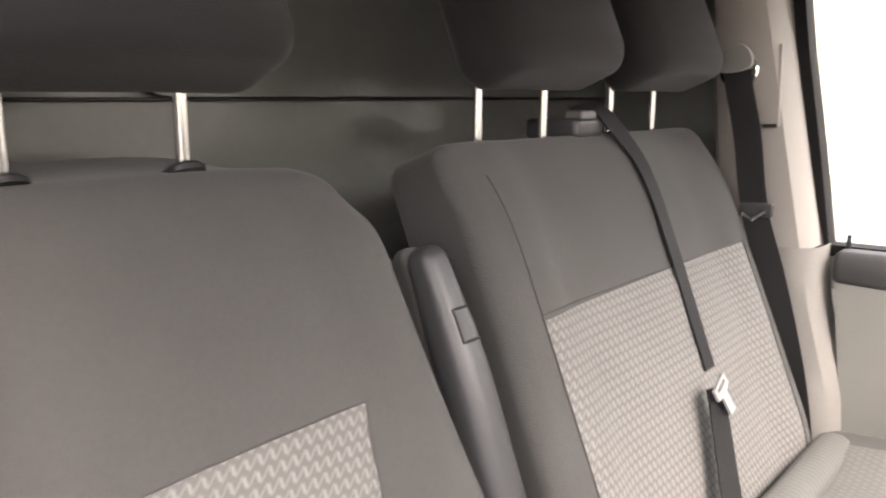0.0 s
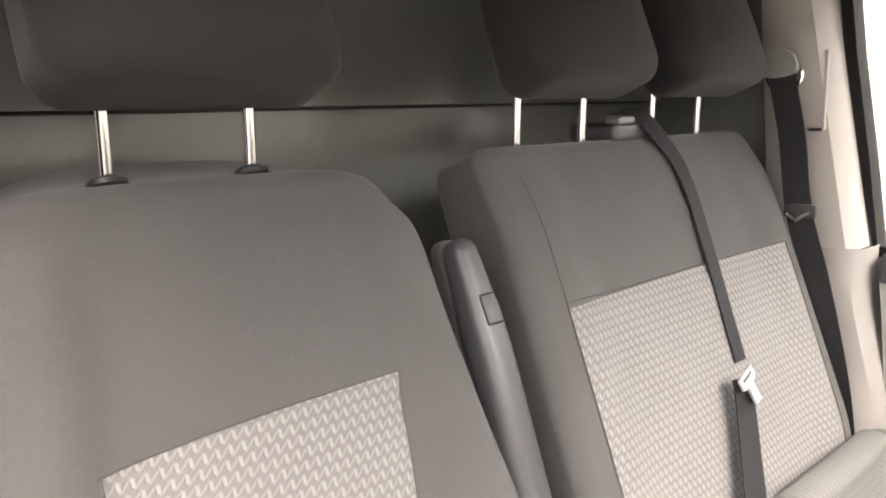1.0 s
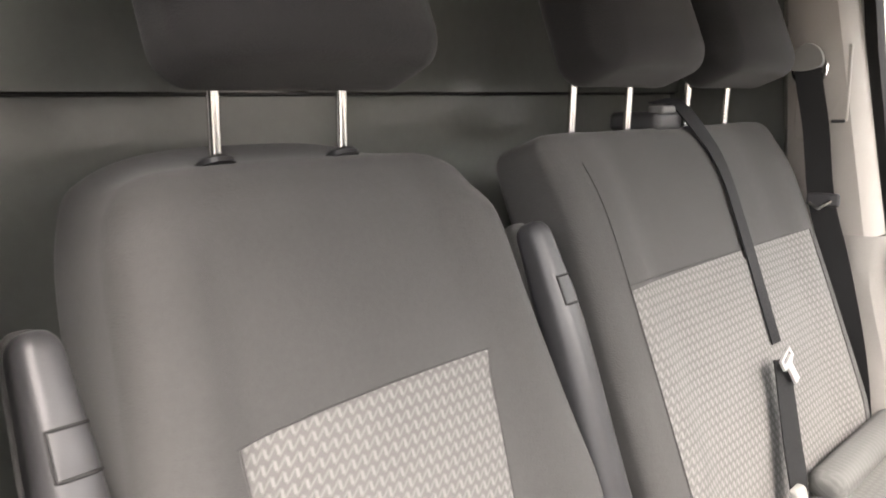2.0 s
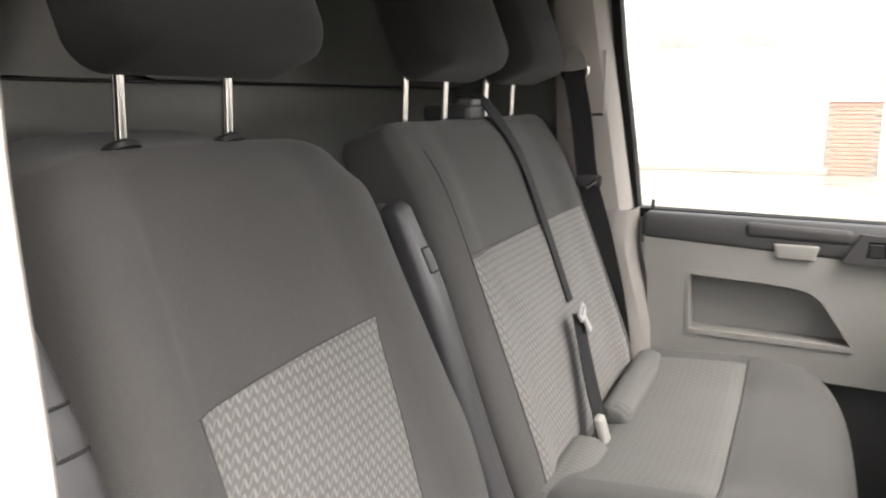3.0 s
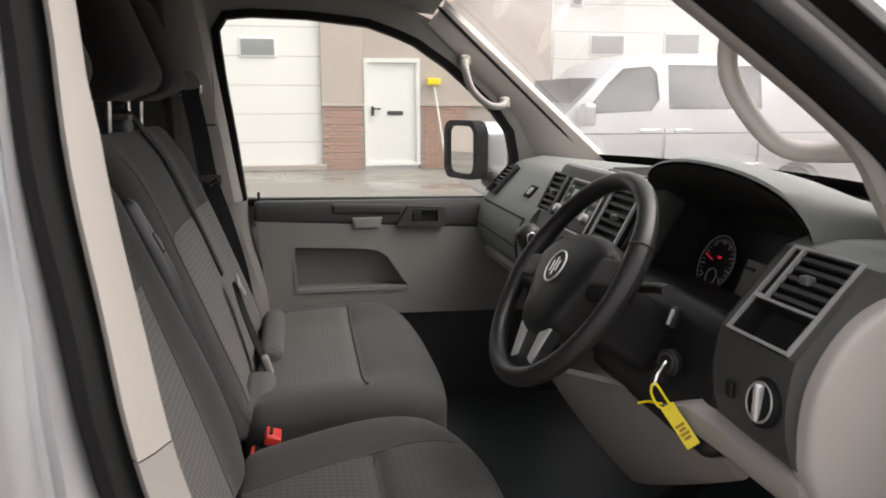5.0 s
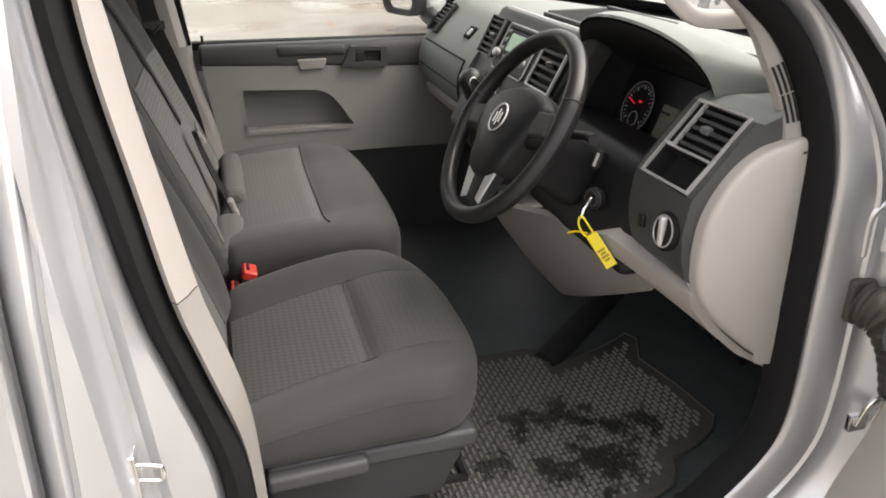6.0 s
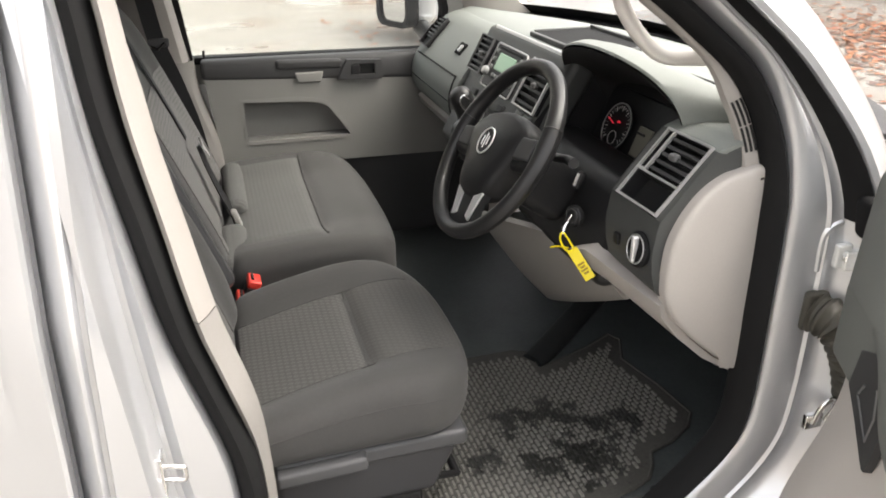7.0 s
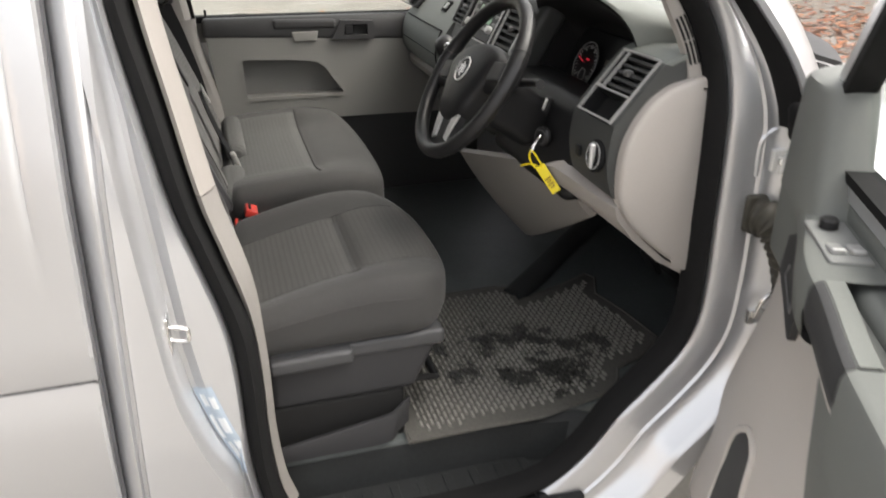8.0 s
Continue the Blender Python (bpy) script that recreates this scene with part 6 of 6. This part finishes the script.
part("pull_cup", skin([[dd(l, 0.020, 1.120), dd(l, 0.026, 1.102), dd(l, 0.040, 1.094), dd(l, ledge(l) - 0.05, 1.090), dd(l, ledge(l) - 0.040, 1.095), dd(l, ledge(l) - 0.039, 1.112)] for l in [0.470 + 0.204 * k / 10 for k in range(11)]]), DOORTRIM, ddoor, "hollow behind the door pull")
rows = []
for k in range(9):
    l = 0.55 + 0.40 * k / 8
    e = ledge(l)
    rows.append([dd(l, e - 0.012, 1.032), dd(l, e - 0.016, 0.99), dd(l, e - 0.024, 0.90), dd(l, e - 0.035, 0.80), dd(l, 0.075, 0.74)])
part("lower_armrest", skin(rows), DOORTRIM, ddoor, "grey-green trim below the armrest")
DARK = [(0.135, 0.975), (0.150, 1.045), (0.20, 1.07), (0.30, 1.06), (0.275, 1.0), (0.262, 0.925), (0.255, 0.905), (0.247, 0.903), (0.235, 0.91), (0.185, 0.945)]
part("trim_recess", plate(DARK, [], lambda a, b, c: dd(a, max(0.074, bulge(b) + 0.003) - c, b), 0.012), HARD, ddoor, "dark grey trim recess")
part("recess_rim", tube([dd(a, max(0.074, bulge(b) + 0.003), b) for a, b in ((0.190, 1.01), (0.176, 0.985), (0.205, 0.965), (0.235, 0.945), (0.244, 0.99), (0.232, 1.03))], 0.0025, 6), MID, ddoor)
swp = lambda a, b, c=0.0: dd(0.347 + a, 0.067 - b, 1.121 + c)
sw = part("switch_panel", rbox((0.142, 0.056, 0.008), 0.003, (2, 2, 1), lambda q: swp(q.x, q.y, q.z)), SWITCHGREY, ddoor, "grey window and mirror switch panel")
part("mirror_dial", disc(swp(-0.042, -0.002, 0.006), (0, 0, 1), 0.013, 0.014, 20, None, 0.003), BLACK, sw)
for k in range(2):
    part("window_switch", rbox((0.032, 0.020, 0.010), 0.004, (2, 2, 1), lambda q, k=k: swp(0.034 + q.x, -0.012 + 0.026 * k + q.y, 0.005 + q.z + 0.15 * q.x)), SATIN, sw)
frame_out = [(0.06, 1.145), (0.14, 1.31), (0.30, 1.47), (0.50, 1.63), (0.70, 1.74), (0.92, 1.76), (1.02, 1.145)]
part("window_frame", plate(frame_out, [grow(frame_out, -0.028)], lambda a, b, c: dd(a, -0.02 + c + 0.10 * max(0, b - 1.15), b), 0.050), PAINT, ddoor, "silver window frame")
part("window_seal", plate(grow(frame_out, -0.029), [grow(frame_out, -0.046)], lambda a, b, c: dd(a, -0.01 + c + 0.10 * max(0, b - 1.15), b), 0.045), RUBBER, ddoor, "black rubber window seal")
gp = part("window_pane", plate(grow(frame_out, -0.03), [], lambda a, b, c: dd(a, c + 0.10 * max(0, b - 1.15), b), 0.004), GLASS, ddoor)
gp.visible_shadow = False
hinge = part("hinge", rbox((0.030, 0.012, 0.042), 0.004, (2, 1, 2), lambda q: Vector((0.612, -0.024, 1.120)) + q), ZINC, ddoor, "bare steel hinge")
part("hinge_arm", rbox((0.10, 0.010, 0.034), 0.004, (2, 1, 1), lambda q: Vector((0.658, -0.046 - 0.25 * q.x, 1.114)) + q), ZINC, hinge)
part("pin", tube([(0.690, -0.056, 1.080), (0.690, -0.056, 1.150)], 0.010, 12), STEEL, hinge)
part("bolt", disc((0.612, -0.031, 1.120), (0, -1, 0), 0.008, 0.007, 6), STEEL, hinge)
part("hinge_pressing", tube([(0.622 + 0.036 * math.cos(w), -0.012 - 0.010 * math.cos(w), 1.140 + 0.036 * math.sin(w)) for w in [0.3 + 2.75 * k / 12 for k in range(13)]] + [(0.585, -0.004, 1.120), (0.587, -0.004, 1.085)], [0.004 + 0.004 * math.sin(math.pi * k / 14) for k in range(15)], 8), PAINT, hinge, "silver pressed rim over the hinge")
check = part("door_check", rbox((0.036, 0.012, 0.030), 0.003, (1, 1, 1), lambda q: Vector((0.597, -0.058, 0.815)) + q), STEEL, ddoor, "steel door check bracket")
part("check_loop", tube(smooth_curve([(0.590, -0.066, 0.815), (0.597, -0.072, 0.855), (0.613, -0.074, 0.868), (0.625, -0.072, 0.855), (0.619, -0.066, 0.815)], 4), 0.005, 10), STEEL, check)
gaiter = thing("rubber_gaiter", (0.60, -0.04, 0.93), "black ribbed rubber cable gaiter between door and pillar", "cable gaiter")
pts = smooth_curve([(0.602, -0.008, 1.008), (0.614, -0.045, 0.998), (0.630, -0.066, 0.960), (0.644, -0.072, 0.912), (0.657, -0.072, 0.862), (0.666, -0.070, 0.835)], 10)
part("bellows", tube(pts, [(0.033, 0.039, 0.040, 0.034)[k % 4] - 0.00018 * k for k in range(len(pts))], 18), GAITER, gaiter)
part("gaiter_foot", rbox((0.055, 0.016, 0.075), 0.010, (2, 1, 2), lambda q: Vector((0.600, -0.008, 1.012)) + q), GAITER, gaiter)

# striker and sticker on the jamb
strk = thing("door_striker", (-0.45, -0.01, 0.93), "steel door striker loop on the pillar", "door striker")
part("plate", rbox((0.006, 0.030, 0.066), 0.0028, (1, 2, 3), lambda q: Vector((-0.472, -0.016, 0.940)) + q), STEEL, strk)
part("loop", tube(smooth_curve([(-0.472, -0.016, 0.951), (-0.456, -0.017, 0.948), (-0.448, -0.018, 0.945), (-0.443, -0.018, 0.943), (-0.443, -0.018, 0.926), (-0.448, -0.018, 0.923), (-0.456, -0.017, 0.924), (-0.472, -0.016, 0.928)], 3), 0.0034, 10), STEEL, strk)
stick = thing("tyre_sticker", (-0.40, -0.005, 0.72), "pale blue tyre pressure sticker on the door jamb", "sticker")
def jamb_patch(z0, z1, d0, d1, lift):
    """A thin patch that follows the hollow of the jamb."""
    table = [(0.030, -0.0045), (0.020, -0.0035), (0.012, 0.0035), (0.004, 0.0115), (-0.004, 0.0115)]
    rows = []
    for k in range(13):
        z = z0 + (z1 - z0) * k / 12
        x = between(STEP, z)
        row = []
        for j in range(9):
            d = d0 + (d1 - d0) * j / 8
            row.append((min(x + d, between(REAR, z) - 0.050 + 0.3 * (d - d1)), lean(z) + between(table, d) - lift, z + 0.25 * d))
        rows.append(row)
    return thicken(skin(rows), (0, 0.0006, 0))


part("paper", jamb_patch(0.615, 0.815, -0.003, 0.028, 0.0014), LABELBLUE, stick)
for z0, z1, d0, d1 in ((0.775, 0.800, 0.002, 0.010), (0.770, 0.795, 0.014, 0.024), (0.70, 0.755, 0.000, 0.006), (0.715, 0.750, 0.011, 0.024), (0.64, 0.69, 0.002, 0.009), (0.65, 0.695, 0.014, 0.025)):
    part("print", jamb_patch(z0, z1, d0, d1, 0.0024), LABELINK, stick)


# ---- outside: wet yard, workshop front, parked van ----
def wet_ground():
    m, nt, b = shader("wet_asphalt")
    co = nt.nodes.new("ShaderNodeTexCoord").outputs["Object"]
    fine = node(nt, "ShaderNodeTexNoise", Scale=35.0, Detail=6.0)
    pool = node(nt, "ShaderNodeTexNoise", Scale=0.45, Detail=3.0)
    leaf = node(nt, "ShaderNodeTexNoise", Scale=5.0, Detail=7.0, Roughness=0.7)
    for n in (fine, pool, leaf):
        link(nt, co, n.inputs["Vector"])
    grit = mixed(nt, fine.outputs[0], (0.15, 0.14, 0.125), (0.23, 0.215, 0.19))
    spots = nt.nodes.new("ShaderNodeMapRange")
    link(nt, leaf.outputs[0], spots.inputs[0])
    for i, val in ((1, 0.62), (2, 0.70), (3, 0.0), (4, 0.25)):
        spots.inputs[i].default_value = val
    link(nt, mixed(nt, spots.outputs[0], grit, (0.26, 0.09, 0.035)), b.inputs["Base Color"])
    wet = nt.nodes.new("ShaderNodeMapRange")
    link(nt, pool.outputs[0], wet.inputs[0])
    for i, val in ((1, 0.42), (2, 0.62), (3, 0.70), (4, 0.20)):
        wet.inputs[i].default_value = val
    link(nt, wet.outputs[0], b.inputs["Roughness"])
    bn = node(nt, "ShaderNodeBump", Strength=0.25, Distance=0.01)
    link(nt, fine.outputs[0], bn.inputs["Height"])
    link(nt, bn.outputs[0], b.inputs["Normal"])
    return m


bm = bmesh.new()
R = 400.0
ground_rows = [[(sx * abs(sx) ** 1.5 * R, sy * abs(sy) ** 1.5 * R, 0.0) for sx in [-1 + i / 10 for i in range(21)]] for sy in [-1 + j / 10 for j in range(21)]]
ob = part("ground", skin(ground_rows), wet_ground())
tagged(ob, "wet gritty yard with leaves and puddles", "ground", kind="structure")

# fallen leaves lying wet on the yard
def leaf_litter():
    m, nt, b = shader("wet_fallen_leaves")
    pick = nt.nodes.new("ShaderNodeNewGeometry").outputs["Random Per Island"]
    mid = mixed(nt, pick, (0.20, 0.055, 0.022), (0.30, 0.13, 0.045))
    link(nt, mixed(nt, maths(nt, "GREATER_THAN", pick, 0.8), mid, (0.09, 0.04, 0.025)), b.inputs["Base Color"])
    b.inputs["Roughness"].default_value = 0.35
    return m


rnd = random.Random(11)
verts, faces = [], []
for k in range(5200):
    far = k % 4
    x, y = (rnd.gauss(7.6, 1.5), rnd.gauss(6.0, 1.5)) if far else (rnd.uniform(1.2, 11.0), rnd.uniform(3.2, 10.5))
    if x < 1.2 or y < 3.0:
        continue
    r, w = rnd.uniform(0.025, 0.055), rnd.uniform(0, 6.283)
    u, v = Vector((math.cos(w), math.sin(w), rnd.uniform(-0.2, 0.2))) * r, Vector((-math.sin(w), math.cos(w), rnd.uniform(-0.2, 0.2))) * r * 0.6
    c = Vector((x, y, 0.006 + 0.25 * r))
    o = len(verts)
    verts += [c - u, c - 0.3 * u + v, c + 0.5 * u + 0.7 * v, c + 1.1 * u, c + 0.5 * u - 0.7 * v, c - 0.3 * u - v]
    faces.append(tuple(range(o, o + 6)))
me = bpy.data.meshes.new("fallen_leaves")
me.from_pydata(verts, [], faces)
me.materials.append(leaf_litter())
tagged(new("fallen_leaves", me), "wet brown fallen leaves strewn over the yard", "leaves", kind="stuff")

BRICKRED = plain("red_brick", (0.44, 0.28, 0.22), 0.85, grain=60, vary=0.25, bump=0.4)
CLADDING = plain("beige_upper_wall", (0.52, 0.455, 0.40), 0.8, grain=20, vary=0.1)
DOORWHITE = plain("white_painted_steel", (0.80, 0.80, 0.76), 0.5, grain=30, vary=0.04)
MORTAR = plain("mortar", (0.40, 0.36, 0.32), 0.9)
WINGREY = plain("grey_window_pane", (0.30, 0.31, 0.30), 0.15, grain=10, vary=0.15, bump=0.0)

FY = 16.0
shop = thing("workshop", (3.0, FY, 0.0), "workshop front of red brick below beige cladding with white doors", "building")


def wall(x0, x1, z0, z1, y, depth, material, name, parent, label=""):
    return part(name, block(x0, x1, y, y + depth, z0, z1, 0.01), material, parent, label)


for x0, x1 in ((0.29, 1.20), (2.42, 5.40), (11.0, 14.0)):
    wall(x0, x1, 0.0, 1.36, FY + 0.02, 0.3, MORTAR, "brick_wall", shop)
    wall(x0, x1, 1.44, 4.6, FY, 0.3, CLADDING, "upper_wall", shop)
    wall(x0, x1, 1.36, 1.44, FY - 0.03, 0.3, CLADDING, "ledge", shop)
wall(1.20, 2.42, 2.36, 4.6, FY, 0.3, CLADDING, "upper_wall", shop)
wall(-9.0, 0.29, 4.0, 4.6, FY, 0.3, CLADDING, "upper_wall", shop)
wall(5.40, 11.0, 4.2, 4.6, FY, 0.3, CLADDING, "upper_wall", shop)
wall(-9.0, -4.2, 0.0, 4.0, FY, 0.3, CLADDING, "upper_wall", shop)


def garage(x0, x1, z1, wins):
    g = part("roller_door", block(x0, x1, FY + 0.10, FY + 0.16, 0.10, z1, 0.01), DOORWHITE, shop, "white sectional roller door")
    for k in range(1, int(z1 / 0.6) + 1):
        part("door_joint", block(x0, x1, FY + 0.097, FY + 0.103, 0.6 * k, 0.6 * k + 0.012, 0.001), MORTAR, g)
    for a, b, c, d in wins:
        w = part("door_window", block(a - 0.05, b + 0.05, FY + 0.07, FY + 0.12, c - 0.05, d + 0.05, 0.03), DOORWHITE, g)
        part("window_pane", block(a, b, FY + 0.06, FY + 0.075, c, d, 0.02), WINGREY, w, "grey window in the roller door")


garage(-4.2, 0.29, 4.0, [(-1.34, -0.66, 2.42, 2.75), (-2.9, -2.2, 2.42, 2.75)])
garage(5.48, 11.0, 4.2, [(6.37, 7.14, 2.53, 2.92), (8.18, 9.0, 2.56, 2.98), (5.9, 6.1, 3.6, 3.7)])
wall(-4.3, 0.35, 0.0, 0.12, FY - 0.05, 0.4, MORTAR, "door_step", shop)
pd = part("side_door", block(1.26, 2.36, FY + 0.04, FY + 0.10, 0.12, 2.30, 0.02), DOORWHITE, shop, "white side door")
part("door_frame", plate([(1.20, 0.08), (2.42, 0.08), (2.42, 2.38), (1.20, 2.38)], [[(1.28, 0.14), (2.34, 0.14), (2.34, 2.29), (1.28, 2.29)]], lambda a, b, c: Vector((a, FY - 0.02 + c, b)), 0.08), DOORWHITE, pd)
part("letter_slot", block(1.70, 2.05, FY + 0.02, FY + 0.045, 1.17, 1.26, 0.01), HARD, pd)
part("door_handle", tube([(1.38, FY, 1.36), (1.38, FY, 1.16)], 0.03, 8), HARD, pd)
part("handle_lever", tube([(1.38, FY - 0.02, 1.31), (1.55, FY - 0.02, 1.31)], 0.018, 8), HARD, pd)
broom = thing("broom", (2.85, FY - 0.3, 0.0), "broom with a yellow head leaning against the wall", "broom")
part("broom_pole", tube([(2.95, FY - 0.35, 0.02), (2.72, FY - 0.06, 1.86)], 0.022, 10), DOORWHITE, broom)
part("broom_head", block(2.56, 2.86, FY - 0.14, FY - 0.02, 1.82, 1.96, 0.02), YELLOW, broom, "yellow broom head")

back = part("yard_wall", block(-30.0, 5.0, -14.3, -14.0, 0.0, 3.5, 0.02), CLADDING)
tagged(back, "plain beige wall closing the yard", "wall", kind="structure")
# Unseen wall, added to cut low sky light through the windscreen.
front = part("sky_cut_wall", block(13.0, 13.3, -14.0, 16.0, 0.0, 5.0, 0.02), CLADDING)
tagged(front, "added plain beige wall, out of view, cutting low sky light", "wall", kind="structure")
rear = part("rear_building", block(-16.3, -16.0, -14.0, 16.0, 0.0, 3.5, 0.02), CLADDING)
tagged(rear, "plain beige building closing the yard", "building", kind="structure")

# bricks of the low wall
brick_mesh = None
for x0, x1 in ((0.29, 1.20), (2.42, 3.6)):
    zrow = 0
    while 0.04 + zrow * 0.075 < 1.32:
        x = x0 + (0.0 if zrow % 2 else 0.1125)
        while x + 0.215 <= x1:
            if brick_mesh is None:
                bb = block(-0.1075, 0.1075, -0.02, 0.02, -0.0325, 0.0325, 0.003)
                brick_mesh = bpy.data.meshes.new("brick")
                bb.to_mesh(brick_mesh)
                bb.free()
                brick_mesh.materials.append(BRICKRED)
            ob = new("brick", brick_mesh)
            ob.location = (x + 0.1075, FY + 0.012, 0.0325 + 0.01 + zrow * 0.075)
            ob.parent = shop
            ob.matrix_parent_inverse = Matrix.Translation(-shop.location)
            x += 0.225
        zrow += 1


def parked_van(x0, y0):
    """A silver panel van standing across the yard; its nose points to -x."""
    v = thing("parked_van", (x0 + 2.5, y0 + 1.0, 0.0), "silver panel van parked across the yard", "van")
    side = [(0.0, 0.62), (0.02, 0.95), (0.25, 1.12), (0.85, 1.30), (1.52, 1.93), (1.80, 2.02), (3.2, 2.05), (4.85, 2.02), (4.97, 1.6), (4.98, 0.5), (4.55, 0.33), (4.35, 0.33)]
    arch = lambda cx: [(cx + 0.40 * math.cos(math.pi * k / 10), 0.33 + 0.40 * math.sin(math.pi * k / 10)) for k in range(11)]
    outline = side + arch(3.95) + [(3.4, 0.30), (1.45, 0.30)] + arch(0.98) + [(0.5, 0.33), (0.06, 0.36)]
    win_a = [(1.10, 1.34), (1.42, 1.66), (1.62, 1.84), (1.96, 1.87), (2.03, 1.80), (2.05, 1.50), (1.95, 1.38)]
    win_b = [(2.20, 1.40), (3.42, 1.40), (3.42, 1.88), (2.20, 1.89)]

    def bulge(a, b, c):
        inset = 0.20 * max(0.0, b - 1.15) + 0.25 * max(0.0, 0.45 - a)
        return Vector((x0 + a, y0 + inset * (1 if c < 1 else -1) + c * 0.99, b))

    part("side_panel", plate(outline, [win_a, win_b], lambda a, b, c: bulge(a, b, c), 0.03), PAINT, v)
    part("side_panel", plate(outline, [], lambda a, b, c: bulge(a, b, 1.95 + c), 0.03), PAINT, v)
    rows = [[(x0 + a, y0 + 0.01 + 0.20 * max(0, b - 1.15) + 0.25 * max(0, 0.45 - a) + (1.94 - 0.40 * max(0, b - 1.15) - 0.5 * max(0, 0.45 - a)) * j / 8, b + 0.02 * math.sin(math.pi * j / 8)) for j in range(9)] for a, b in side[:10]]
    part("top_skin", skin(rows), PAINT, v)
    fr = [[(x0 + 0.90 + 0.62 * k - 0.012, y0 + 0.10 + 0.10 * k + (1.75 - 0.2 * k) * j / 6, 1.27 + 0.58 * k) for j in range(7)] for k in (0.0, 0.5, 1.0)]
    part("front_screen", thicken(skin(fr), (-0.004, 0, 0.006)), WINGREY, v)
    for loop in (win_a, win_b):
        w = part("side_window", plate(grow(loop, 0.015), [], lambda a, b, c: bulge(a, b, c + 0.012), 0.01), plain("dark_glass", (0.05, 0.055, 0.055), 0.08, grain=6, vary=0.3, bump=0.0), v, "dark side window")
        part("window_rubber", plate(grow(loop, 0.02), [grow(loop, -0.012)], lambda a, b, c: bulge(a, b, c - 0.004), 0.012), RUBBER, w)
    part("dark_inside", block(x0 + 1.0, x0 + 3.6, y0 + 0.25, y0 + 1.7, 0.5, 1.75, 0.02), VOID, v)
    part("side_moulding", block(x0 + 1.5, x0 + 3.45, y0 - 0.02, y0 + 0.01, 0.62, 0.72, 0.01), PAINT, v)
    part("swage_line", block(x0 + 0.9, x0 + 4.8, y0 - 0.004, y0 + 0.01, 1.085, 1.10, 0.003), GROOVE, v)
    for xx in (2.12, 3.38):
        part("panel_gap", block(x0 + xx, x0 + xx + 0.012, y0 - 0.003, y0 + 0.01, 0.45, 1.15, 0.002), GROOVE, v)
    for xx in (1.80, 2.24):
        part("handle", block(x0 + xx, x0 + xx + 0.22, y0 - 0.03, y0 + 0.01, 1.10, 1.145, 0.012), PAINT, v)
    mir = part("mirror", rbox((0.16, 0.20, 0.26), 0.05, (3, 3, 3), lambda q: Vector((x0 + 1.08, y0 - 0.13, 1.32)) + q), PAINT, v)
    part("headlamp", rbox((0.5, 0.12, 0.22), 0.05, (3, 2, 2), lambda q: Vector((x0 + 0.32, y0 + 0.10, 0.95 + 0.3 * q.x)) + q), WINGREY, v)
    part("bumper", rbox((0.35, 1.7, 0.30), 0.08, (2, 4, 2), lambda q: Vector((x0 + 0.12, y0 + 0.98, 0.48)) + q), PAINT, v)
    for cx in (0.98, 3.95):
        wh = part("wheel", disc((x0 + cx, y0 + 0.24, 0.33), (0, -1, 0), 0.33, 0.22, 36, None, 0.03), RUBBER, v, "black tyre with a silver rim")
        part("rim", disc((x0 + cx, y0 + 0.03, 0.33), (0, -1, 0), 0.22, 0.02, 30, None, 0.01), SATIN, wh)
        for k in range(5):
            w = 2 * math.pi * k / 5
            part("rim_hole", disc((x0 + cx + 0.13 * math.cos(w), y0 + 0.012, 0.33 + 0.13 * math.sin(w)), (0, -1, 0), 0.045, 0.004, 14), VOID, wh)


parked_van(2.0, 7.9)
